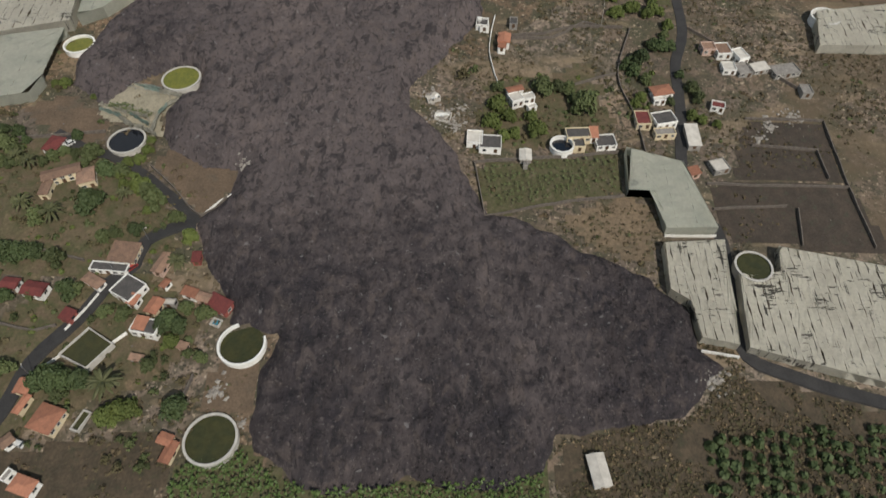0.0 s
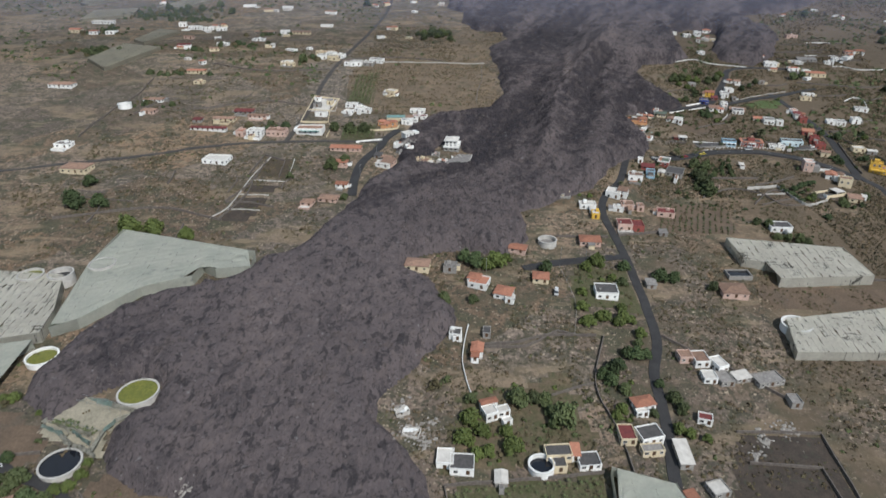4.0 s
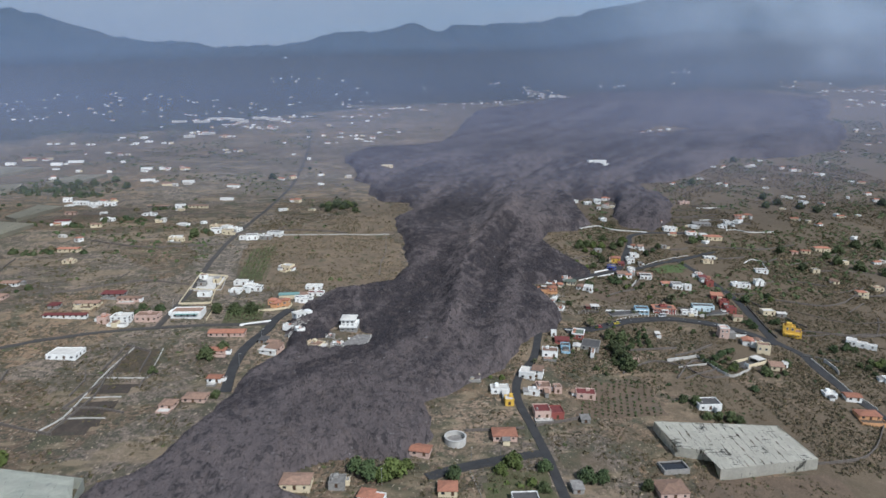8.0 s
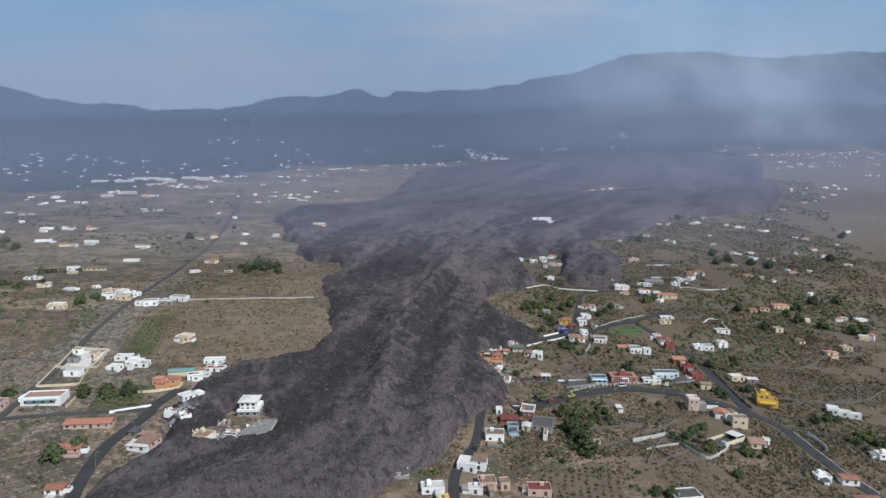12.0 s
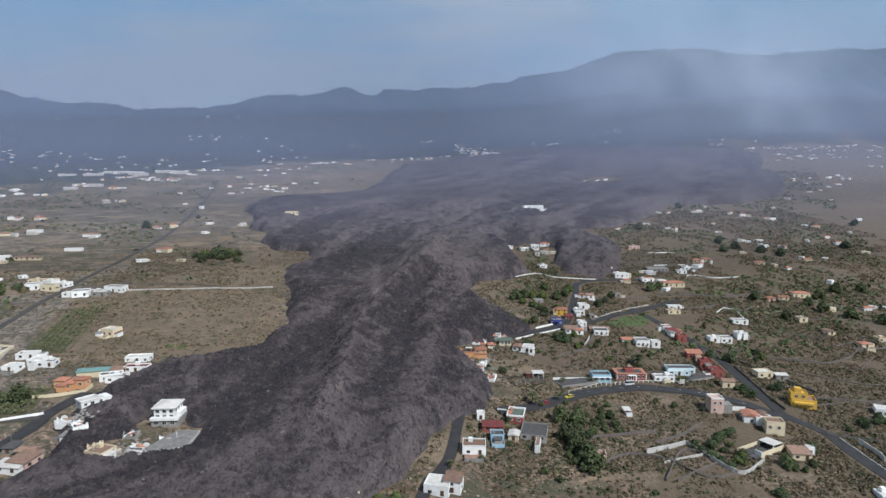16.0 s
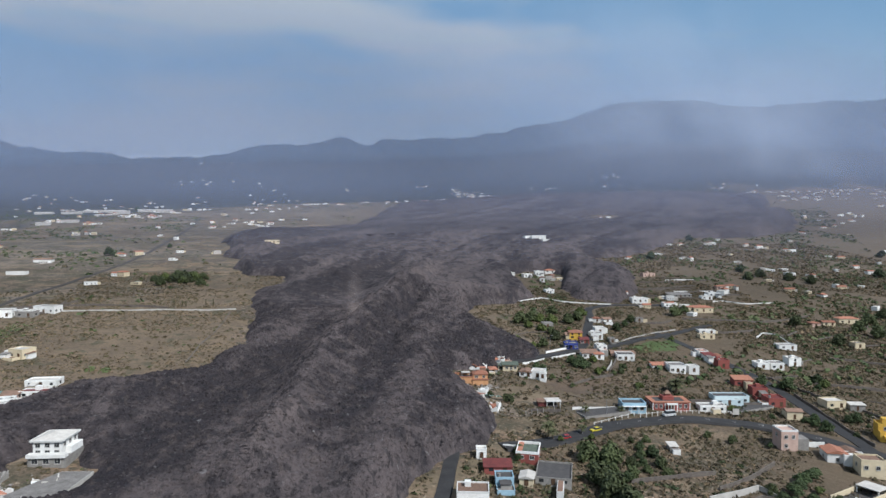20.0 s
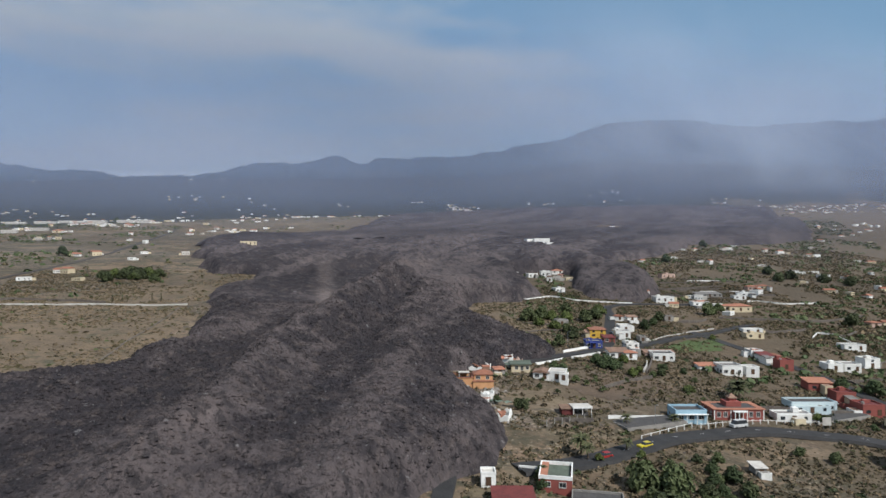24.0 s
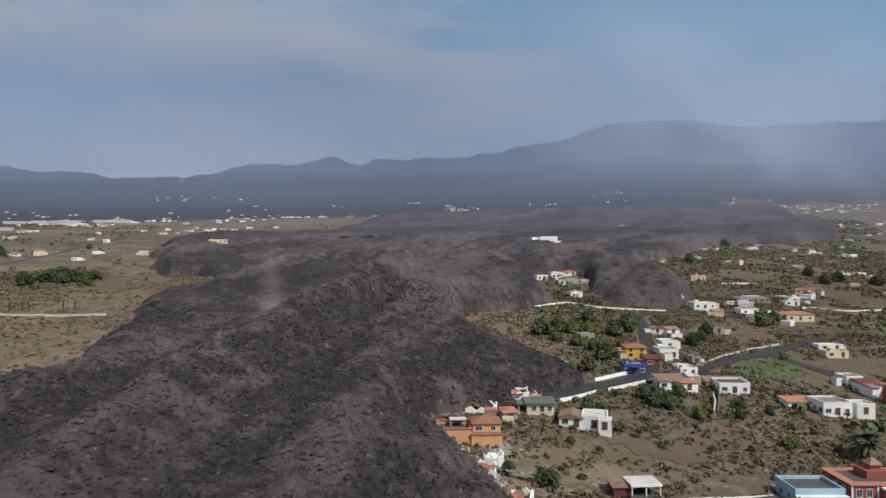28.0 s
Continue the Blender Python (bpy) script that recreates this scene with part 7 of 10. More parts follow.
DUSTY = material("dusty_asphalt", (0.085, 0.076, 0.068), (0.062, 0.056, 0.052), size=6, fine=0.5, rough=0.9)
SIDE = [(301, 570), (306, 530), (307, 484), (301, 453), (297, 433), (294, 416), (297, 407), (301, 398), (298.5, 382), (298, 363), (298.5, 350), (300, 338), (296, 310), (290, 280)]
road("road", [(301, 398), (306, 395.5), (312, 393), (322, 388)], 3.6, "short asphalt lane off the straight road", DUSTY)
road("road", SIDE, 5.0, "straight dark asphalt road down the slope")
WESTROAD = [(-42, 366), (-43, 389), (-41, 412), (-31, 438), (-28, 452), (-20, 470)]
road("road", WESTROAD, 5.5, "asphalt road buried where the lava crosses it")
CROSS = [(-400, 330), (-231, 396), (-190, 412), (-145, 431), (-97, 444), (-30, 447)]
road("road", CROSS, 3.6, "narrow dusty asphalt road across the fields", DUSTY)
UPROAD = [(-97, 444), (-92, 497), (-88, 610), (-68, 737), (-54, 871), (-55, 1126), (-70, 1400)]
road("road", UPROAD, 3.6, "straight dusty road climbing away through dry fields", DUSTY)
STUB = [(190, 522), (200, 526), (214, 531), (233, 538), (246, 552), (258, 574), (276, 606), (288, 630), (312, 640), (350, 640)]
road("road", STUB, 5.0, "asphalt road with white parapets ending under the lava")
road("road", [(246, 540), (263, 547), (292, 560), (317, 570), (350, 585)], 5.0, "asphalt lane up the hillside")
ROADS = [LANE, HILL_ROAD, MAIN, SIDE, WESTROAD, CROSS, UPROAD, STUB]


def white_wall(line, height=0.9, thick=0.3, label="white-plastered parapet wall"):
    return wall_line(line, height, thick, WHITE, "parapet_wall", label, 4.0)


for line in ([(197, 519), (211, 525)], [(216, 535.5), (231, 541.5)], [(215, 525.5), (231, 532)], [(238, 650), (265, 661), (276, 650), (310, 641)],
             [(398, 647), (409, 649), (421, 640), (451, 641)], [(360, 555), (374, 565), (379, 561), (372, 540)], [(408, 726), (436, 725)],
             [(387, 681), (419, 681)], [(197, 462.5), (216, 462.8)]):
    white_wall(line)
for line in ([(23.2, 209.4), (21.7, 216), (19.9, 229.7), (21.4, 243), (23.3, 252)], [(-83.3, 141.6), (-78.3, 147.7), (-75, 150.3)], [(-116.8, 97.4), (-109.9, 110)], [(-121, 84), (-116, 89), (-112.5, 91.5)], [(-98, 97), (-103, 92)],
             [(79, 139), (98, 140)], [(83, 96), (95, 94)], [(-48, 444), (-30, 450)]):
    white_wall(line, 1.3)
for line in ([(83.5, 248), (73.7, 219), (76.6, 199), (78.5, 186), (78.7, 177)], [(54.7, 212), (73, 219)], [(122, 182.5), (148.5, 181.4)], [(148, 181), (148, 167)], [(15, 145), (40, 151), (67, 156)], [(12, 169), (15, 145)], [(11.5, 169.5), (40, 173), (68, 177)], [(156, 197), (155, 165), (156, 137)],
             [(100, 163.5), (124, 163), (155, 163.5)], [(100, 152), (128, 154)], [(132, 153), (129, 137)], [(24, 240), (44, 242), (57, 247), (80, 248)], [(-147, 128), (-136, 126), (-118, 122)],
             [(-137, 99), (-126, 97), (-120, 99)], [(-106, 162), (-96, 153), (-84, 141), (-76, 150)], [(-75, 84), (-78, 71)], [(30, 239), (48, 240), (63, 250), (71, 248)], [(0, 228), (8, 255)],
             [(123, 197), (156, 197.5)], [(-104, 387), (-102, 419)], [(-112, 334), (-104, 366), (-105, 386)], [(237, 375), (227, 393), (205, 373)], [(262, 541), (247, 519), (236, 505)],
             [(180, 463), (191, 460)], [(110, 250), (128, 235), (150, 215)], [(104, 330), (75, 330)], [(110, 331), (140, 338)], [(-156, 172), (-126, 177)], [(190, 405), (222, 408)], [(175, 380), (200, 392), (218, 382)],
             [(-109, 390), (-106, 419)], [(-106, 419), (-91, 412)], [(-91, 412), (-90, 389)], [(-114, 355), (-105, 380), (-103, 405)], [(-200, 330), (-150, 345), (-110, 334)], [(-180, 500), (-130, 520), (-95, 515)], [(-85, 640), (-30, 650), (15, 640)], [(-200, 620), (-150, 600), (-92, 610)], [(330, 480), (380, 470), (430, 500)], [(320, 430), (370, 420), (420, 440)],
             [(205, 300), (260, 300), (300, 330)], [(340, 600), (390, 590), (440, 600)], [(300, 700), (360, 690), (420, 700)]):
    wall_line(line)


for k in range(86):
    x, y = (rng.uniform(185, 470), rng.uniform(370, 740)) if k < 60 else (rng.uniform(-250, -10), rng.uniform(300, 760))
    n = rng.uniform(14, 46)
    a = rng.gauss(0.15, 0.3) if k < 60 or rng.random() < 0.5 else rng.gauss(1.5, 0.15)
    line = [(x + (i - 1) * n / 2 * math.cos(a) + rng.uniform(-2, 2), y + (i - 1) * n / 2 * math.sin(a) + rng.uniform(-2, 2)) for i in range(3)]
    px, py = np.array(line).T
    if (lava_depth(px, py) < -4).all() and all((line_distance(px, py, r) > 7).all() for r in ROADS):
        wall_line(line, rng.uniform(0.7, 1.4), 0.5)


for line in ([(-92, 504), (-93, 530)], [(-93, 530), (-72, 532)], [(-72, 532), (-71, 505)], [(-71, 505), (-92, 504)]):
    wall_line(line, 0.8, 0.25, CONCRETE, "yard_wall", "low pale wall round a yard")
wall_line([(266, 551), (295, 567), (318, 575)], 0.6, 0.3, CONCRETE, "kerb_wall", "low grey kerb wall beside the lane")
wall_line([(211, 384), (238, 390)], 1.0, 0.3, CONCRETE, "block_wall", "pale concrete block wall round a terrace")


wall_line([(-60, 634), (-28, 635), (0, 635.5), (30, 636), (54, 637)], 0.9, 0.5, CONCRETE, "field_wall", "long low pale wall across the dry grassland")
wall_line([(51, 630), (48, 583), (44, 563), (41, 533)], 0.35, 0.8, STONE, "field_wall", "low stony bank beside a track")


def terrace(ring, height, mat, top, label):
    """A levelled platform held by retaining walls."""
    cx, cy = sum(p[0] for p in ring) / len(ring), sum(p[1] for p in ring) / len(ring)
    ob = base("terrace", cx, cy)
    zt = max(gz(*p) for p in ring) + height - gz(cx, cy)
    bm = bmesh.new()
    lo = [bm.verts.new((x - cx, y - cy, -6)) for x, y in ring]
    up = [bm.verts.new((x - cx, y - cy, zt)) for x, y in ring]
    for i in range(len(ring)):
        j = (i + 1) % len(ring)
        bm.faces.new((lo[i], lo[j], up[j], up[i]))
    bm.faces.new(up)
    bmesh.ops.recalc_face_normals(bm, faces=bm.faces[:])
    part("retaining_wall", (bm, mat), ob)
    bm = bmesh.new()
    lo, up = ([bm.verts.new(((x - cx) * 0.97, (y - cy) * 0.97, z)) for x, y in ring] for z in (zt - 0.3, zt + 0.08))
    for i in range(len(ring)):
        j = (i + 1) % len(ring)
        bm.faces.new((lo[i], lo[j], up[j], up[i]))
    bm.faces.new(up)
    bmesh.ops.recalc_face_normals(bm, faces=bm.faces[:])
    part("paving", (bm, top), ob)
    return tagged(ob, label, "terrace")


terrace([(198, 453), (219, 456), (217, 463), (197, 462)], -0.2, GREY, FLAT_DARK, "dark paved parking terrace with grey retaining walls")
terrace([(262, 452), (286, 456), (286, 464), (262, 461)], -0.4, GREY, FLAT_DARK, "dark gravel forecourt beside the road")
terrace([(18, 408), (30, 414), (33, 428), (24, 430), (15, 415)], 0.6, CONCRETE, FLAT, "broken pale concrete terrace in the lava")


def pond(ring, height, water, label, wall=None):
    """A four-sided open tank with thick walls."""
    cx, cy = sum(p[0] for p in ring) / 4, sum(p[1] for p in ring) / 4
    ob = base("pond", cx, cy)
    zt = max(gz(*p) for p in ring) + height - gz(cx, cy)
    loc = [Vector((x - cx, y - cy)) for x, y in ring]
    for a, b in zip(loc, loc[1:] + loc[:1]):
        bm = bmesh.new()
        k = 1 - 0.5 / max(a.length, 1)
        lo = [bm.verts.new((*p, -3)) for p in (a, b, b * k, a * k)]
        up = [bm.verts.new((*p, zt)) for p in (a, b, b * k, a * k)]
        bm.faces.new(up)
        for i in range(4):
            bm.faces.new((lo[i], lo[(i + 1) % 4], up[(i + 1) % 4], up[i]))
        bmesh.ops.recalc_face_normals(bm, faces=bm.faces[:])
        part("wall", (bm, wall or WHITE), ob)
    bm = bmesh.new()
    bm.faces.new([bm.verts.new((*(p * 0.97), zt - 0.7)) for p in loc])
    bmesh.ops.recalc_face_normals(bm, faces=bm.faces[:])
    part("water", (bm, water), ob)
    return tagged(ob, label, "pond")


pond([(-115.8, 89), (-105.8, 84.3), (-100.3, 92.6), (-109.8, 98.4)], 0.5, WATER_GREEN, "square tank of dark green water with pale walls", CONCRETE)
pond([(-106.1, 67), (-103.6, 66.3), (-101.5, 72.2), (-104, 73)], 0.2, WATER_GREEN, "small rectangular garden pool of dark water", CONCRETE)
pond([(-72.5, 103), (-69.5, 102), (-70.5, 99.5), (-73.5, 100.5)], 0.3, POOL, "small turquoise garden pool", CONCRETE)
pond([(158, 294), (170, 294), (170, 301), (158, 301)], 1.5, WATER_DARK, "dark open tank beside the greenhouse", GREY)
tank(69, 322, 5.0, 2.4, FLAT, 0.12, "empty round concrete tank beside the road")
tank(-232, 500, 5.0, 3.2, WATER_DARK, 0.3, "white round tank in dry fields", wall=WHITE)
tank(-165.5, 272.5, 5.6, 5.6, WATER_DARK, 0.55, "concrete round tank of dark water above the greenhouse")
tank(-178.5, 271, 5.6, 5.4, ALGAE, 0.8, "concrete round tank with green water above the greenhouse")
tank(-150.5, 281.5, 6.0, 5.5, WATER_DARK, 0.4, "round tank standing through the netted roof")


def ruin(x, y, w, d, yaw, mat, label, slab=None):
    """A broken house: walls with ragged tops and a fallen, tilted roof slab."""
    ob = base("ruined_house", x, y, yaw, max(gz(x, y), float(lava_height(np.array([x]), np.array([y]))[0])) - 0.3)
    for k, (x0, y0, x1, y1) in enumerate(((-w / 2, -d / 2, w / 2, -d / 2), (w / 2, -d / 2, w / 2, d / 2), (w / 2, d / 2, -w / 2, d / 2), (-w / 2, d / 2, -w / 2, -d / 2))):
        bm, n = bmesh.new(), 5
        a, b = Vector((x0, y0)), Vector((x1, y1))
        s = Vector((-(b - a).y, (b - a).x)).normalized() * 0.15
        rows = []
        for i in range(n + 1):
            p = a.lerp(b, i / n)
            h = rng.uniform(0.3, 2.3)
            rows.append([bm.verts.new((p.x + e * s.x, p.y + e * s.y, z)) for e, z in ((-1, -2), (-1, h), (1, h), (1, -2))])
        for r0, r1 in zip(rows, rows[1:]):
            for i in range(3):
                bm.faces.new((r0[i], r0[i + 1], r1[i + 1], r1[i]))
        bm.faces.new(rows[0]), bm.faces.new(rows[-1])
        bmesh.ops.recalc_face_normals(bm, faces=bm.faces[:])
        part("wall", (bm, mat), ob)
    for k in range(3):
        bm = bmesh.new()
        box(bm, -w * 0.3, w * 0.3, -d * 0.22, d * 0.22, 0, 0.18)
        part("roof_slab", (bm, slab or rng.choice((TILE, WHITE, FLAT_PALE))), ob, m=pose(rng.uniform(-0.3, 0.3) * w, rng.uniform(-0.3, 0.3) * d, rng.uniform(0.4, 1.4), rng.uniform(-25, 25), rng.uniform(-25, 25), rng.uniform(0, 90)))
    return tagged(ob, label, "ruin", group="ruins at the lava's edge")


for q in ((12, 418, 7, 4.5, -20, WHITE), (22, 424, 6, 4, 15, FLAT_PALE), (3, 417, 6, 4, -30, CREAM), (-3, 421, 5, 3.5, 10, CREAM), (8, 428, 5, 4, -10, GREY), (27, 420, 5, 3, 35, WHITE), (17, 412, 6, 3, -15, WHITE), (-17, 436, 7, 4, -20, WHITE), (-10, 428, 5, 3.5, 30, WHITE),
          (0, 191, 6, 4, -15, FLAT_PALE), (-4, 201, 5, 3.5, 20, FLAT_PALE)):
    ruin(*q, "broken pale house walls and fallen slabs in the lava")
for q in ((173, 514, 7, 6, -28, WHITE), (163, 479, 4, 7, -20, WHITE), (166, 467, 3.5, 6, -30, WHITE), (160, 488, 4, 4, 10, PINK)):
    ruin(*q, "crushed white house with red slabs against the lava's edge", TILE)


# ---- houses that the flight passes close by ----
GREEN_ROOF = material("green_grey_roof", (0.15, 0.18, 0.14), (0.11, 0.13, 0.10), size=2.0, fine=0.4)
TEAL = material("teal_sheet", (0.22, 0.36, 0.33), (0.16, 0.29, 0.27), size=2.5, fine=0.5, rough=0.6)
ROOFS["g"] = (GREEN_ROOF, "green-grey")
ROOFS["e"] = (TEAL, "teal sheet")


def slab(ob, name, mat, x0, x1, y0, y1, z0, z1, m=None, taper=0.0):
    bm = bmesh.new()
    box(bm, x0, x1, y0, y1, z0, z1, taper)
    return part(name, (bm, mat), ob, m=m)


def rim(ob, name, mat, w, d, z, tall, x=0.0, y=0.0, t=0.25):
    """A parapet round a flat roof."""
    bm = bmesh.new()
    for x0, x1, y0, y1 in ((-w / 2, w / 2, -d / 2, -d / 2 + t), (-w / 2, w / 2, d / 2 - t, d / 2), (-w / 2, -w / 2 + t, -d / 2 + t, d / 2 - t), (w / 2 - t, w / 2, -d / 2 + t, d / 2 - t)):
        box(bm, x + x0, x + x1, y + y0, y + y1, z, z + tall)
    return part(name, (bm, mat), ob)


def openings(ob, places):
    """Windows at (x, y, z, turn, width, height)."""
    for x, y, z, turn, w, h in places:
        p = part("window", window_mesh(w, h), ob, m=pose(x, y, z, 0, 0, turn))
        part("frame", frame_mesh(w, h), p)


# orange house with an open roof terrace
ob = base("house", 165.2, 498.0, -12, gz(165.2, 498.0) - 1.3)
slab(ob, "wall", ORANGE, -7.2, 0.2, -4.2, 3.6, -3, 3.0)
slab(ob, "terrace_floor", FLAT_DARK, -6.9, 0.0, -3.9, 3.3, 2.9, 3.06)
rim(ob, "parapet", ORANGE, 7.4, 7.8, 3.0, 0.9, -3.5, -0.3)
rim(ob, "coping", TILE, 7.8, 8.2, 3.9, 0.18, -3.5, -0.3, 0.65)
slab(ob, "pergola", FLAT_PALE, -4.4, -0.6, 0.6, 3.2, 4.6, 4.75)
for px, py in ((-4.2, 0.8), (-0.9, 0.8), (-4.2, 3.0)):
    slab(ob, "post", FLAT_PALE, px, px + 0.18, py, py + 0.18, 3.06, 4.6)
slab(ob, "lower_wall", ORANGE, 0.2, 7.0, -4.6, 2.6, -3, 2.6)
slab(ob, "ledge", TILE, 0.0, 7.2, -4.8, -2.6, 2.6, 2.78)
slab(ob, "upper_wall", ORANGE, 0.6, 6.9, -2.8, 2.6, 2.6, 4.6)
part("roof", (roof_mesh("hip", 6.3, 5.4, 0.4), TILE), ob, m=pose(3.75, -0.1, 4.6))
slab(ob, "tower", TILE_OLD, 4.0, 6.6, 2.7, 5.2, -2, 6.2)
slab(ob, "tower_roof", TILE, 3.9, 6.7, 2.6, 5.3, 6.2, 6.45)
openings(ob, ((2.0, -2.8, 3.2, 0, 1.4, 0.95), (5.2, -2.8, 3.2, 0, 1.0, 0.95), (6.9, 0.4, 3.2, 90, 1.0, 1.0), (-4.6, -4.2, 0.9, 0, 1.0, 1.0)))
tagged(ob, "orange two-storey house with tiled copings at the lava's edge", "house", group="houses among the fields")
# pale yellow house with a green-grey flat roof
ob = base("house", 188.1, 512.2, -16)
slab(ob, "wall", CREAM, -3.4, 3.4, -3.6, 3.8, -3, 2.5)
slab(ob, "roof", GREEN_ROOF, -4.0, 4.0, -4.2, 4.2, 2.5, 2.8)
slab(ob, "porch_floor", FLAT_PALE, -5.6, -3.4, -3.6, 0.5, -2, 0.1)
for py in (-3.4, 0.2):
    slab(ob, "post", CREAM, -5.5, -5.3, py, py + 0.2, 0.1, 2.3)
slab(ob, "porch_roof", GREEN_ROOF, -5.8, -3.4, -3.8, 0.7, 2.3, 2.45)
openings(ob, ((-1.6, -3.6, 0.8, 0, 1.0, 1.1), (0.4, -3.6, 0.6, 0, 1.0, 1.4), (2.3, -3.6, 0.8, 0, 1.0, 1.1), (3.4, 0.2, 0.8, 90, 1.0, 1.1)))
tagged(ob, "pale yellow house with a green-grey flat roof beside the lava", "house", group="houses among the fields")
ruin(184.5, 519.5, 6.5, 5.0, -20, WHITE, "crushed white house with red slabs against the lava's edge", TILE)
ruin(189.5, 521.5, 4.0, 4.0, 15, PINK, "crushed white house with red slabs against the lava's edge", TILE)
ruin(166.6, 484.5, 3.0, 4.0, -35, WHITE, "crushed white house with red slabs against the lava's edge", WHITE)
cloth = base("torn_sheet", 168.0, 478.5, -40, gz(168.0, 478.5))
bm = bmesh.new()
rows = [[bm.verts.new((k - 5.0, e * (0.7 + 0.3 * math.sin(k * 1.7)), 0.55 + 0.35 * math.sin(k * 2.3 + e * 2))) for e in (-0.8, 0.0, 0.8)] for k in range(11)]
for r0, r1 in zip(rows, rows[1:]):
    for i in range(2):
        bm.faces.new((r0[i], r0[i + 1], r1[i + 1], r1[i]))
bmesh.ops.solidify(bm, geom=bm.faces[:], thickness=0.06)
part("sheet", (bm, material("pale_green_sheet", (0.40, 0.50, 0.42), (0.30, 0.40, 0.34), size=1.5, fine=0.4)), cloth)
tagged(cloth, "torn pale green sheet lying over debris", "sheet")

# white villa that stands clear of the lava
ob = base("house", 19.5, 440.0, -10)
slab(ob, "base_wall", GREY, -5.2, 5.4, -5.6, 5.0, -3, 2.2)
slab(ob, "wall", WHITE, -4.4, 3.8, -4.2, 4.8, 2.2, 6.4)
slab(ob, "annex", WHITE, 3.8, 5.4, -2.0, 4.6, 2.2, 4.2)
slab(ob, "balcony", WHITE, -5.4, 5.6, -6.2, -4.2, 2.2, 2.45)
rim(ob, "railing", WHITE, 11.0, 2.0, 2.45, 0.8, 0.1, -5.2, 0.12)
slab(ob, "eave", WHITE, -5.0, 4.4, -4.8, 5.4, 6.4, 6.65)
part("roof", (roof_mesh("hip", 8.6, 9.6, 0.3), FLAT_PALE), ob, m=pose(-0.3, 0.3, 6.6))
rim(ob, "parapet", WHITE, 9.6, 10.4, 6.65, 0.35, -0.3, 0.3, 0.15)
openings(ob, [(px, -4.2, z, 0, 1.3, 1.2) for px in (-3.0, -0.3, 2.4) for z in (2.7, 4.8)] + [(3.8, py, z, 90, 1.1, 1.1) for py in (-2.6, 0.4, 3.2) for z in (4.8,)] + [(px, -5.6, 0.4, 0, 1.6, 1.4) for px in (-3.2, 0.0, 3.2)])
tagged(ob, "white two-storey villa on a grey base islanded by lava", "house", group="houses among the fields")
# long white house broken by the lava
zl = float(lava_height(np.array([-9.5]), np.array([446.0]))[0])
ob = base("house", -9.5, 446.0, 38, zl - 1.2)
slab(ob, "wall", WHITE, -6.2, 5.4, -2.6, 2.6, -2, 2.4)
slab(ob, "roof_slab", FLAT_PALE, -6.5, 1.0, -2.9, 2.9, 2.4, 2.6)
slab(ob, "broken_roof", FLAT_PALE, -2.6, 2.6, -2.4, 2.4, 0, 0.2, pose(3.4, 0.2, 2.0, 0, 14, 6))
rim(ob, "parapet", WHITE, 7.5, 5.8, 2.6, 0.4, -2.75, 0, 0.2)
openings(ob, ((-4.6, -2.6, 0.8, 0, 1.0, 1.0), (-2.0, -2.6, 0.8, 0, 1.4, 1.0), (1.2, -2.6, 0.8, 0, 1.0, 1.0), (-6.2, 0.0, 0.8, -90, 1.0, 1.0)))
tagged(ob, "long white house with a broken roof among lava", "house", group="houses among the fields")

# orange villa of several tiled wings behind a cream wall
ob = base("house", -28.5, 476.5, -14)
for dx, dy, w, d, h, r in ((-4.2, 1.5, 5.0, 5.2, 3.2, TILE), (0.6, 0.0, 4.6, 5.0, 2.5, TILE), (4.6, 2.2, 4.6, 4.8, 3.4, TILE), (1.5, 5.0, 6.5, 3.6, 2.6, TILE_OLD), (-1.6, -3.4, 3.8, 2.6, 2.1, TILE)):
    slab(ob, "wall", ORANGE if r is TILE else CREAM, dx - w / 2, dx + w / 2, dy - d / 2, dy + d / 2, -3, h)
    part("roof", (roof_mesh("hip", w, d, 0.42), r), ob, m=pose(dx, dy, h))
openings(ob, ((-5.2, -1.1, 1.0, 0, 1.0, 1.0), (0.8, -2.5, 0.7, 0, 1.0, 1.0), (4.6, -0.2, 1.2, 0, 1.4, 1.1), (6.9, 2.2, 1.2, 90, 1.0, 1.0)))
tagged(ob, "orange villa of several hip-roofed wings beside the road", "house", group="houses among the fields")
wall_line([(-40, 466.5), (-30, 468.5), (-21, 471), (-19.5, 477)], 1.5, 0.35, CREAM, "garden_wall", "cream garden wall round the orange villa")
house(-22.5, 489.5, 13.5, 4.2, 3.2, 2, "c", "e", "shed", 0, where="behind the orange villa", bare=True)
house(-13.5, 484.5, 9.5, 5.0, 3.4, 6, "w", "a", "flat", 1, where="half buried by lava", bare=True)

# red hall with tiled roof terraces, the blue house next to it, the little pavilion and the courtyard house
ob = base("hall", 239.8, 462.6, -14)
slab(ob, "wall", RED, -7.65, 7.65, -4.8, 4.8, -3, 2.75)
slab(ob, "roof", FLAT_DARK, -7.4, 7.4, -4.5, 4.5, 2.7, 2.85)
rim(ob, "tiled_eave", TILE, 15.9, 10.2, 2.75, 0.22, 0, 0, 1.9)
for dx, w, d, h in ((-0.2, 4.6, 4.2, 1.5), (0.0, 2.0, 2.0, 2.4)):
    slab(ob, "lantern", RED, dx - w / 2, dx + w / 2, 0.6 - d / 2, 0.6 + d / 2, 2.85, 2.85 + h)
part("lantern_roof", (roof_mesh("hip", 2.0, 2.0, 0.9), TILE_OLD), ob, m=pose(0.0, 0.6, 5.25))
slab(ob, "porch", WHITE, -2.0, 2.0, -6.4, -4.8, 2.2, 2.5)
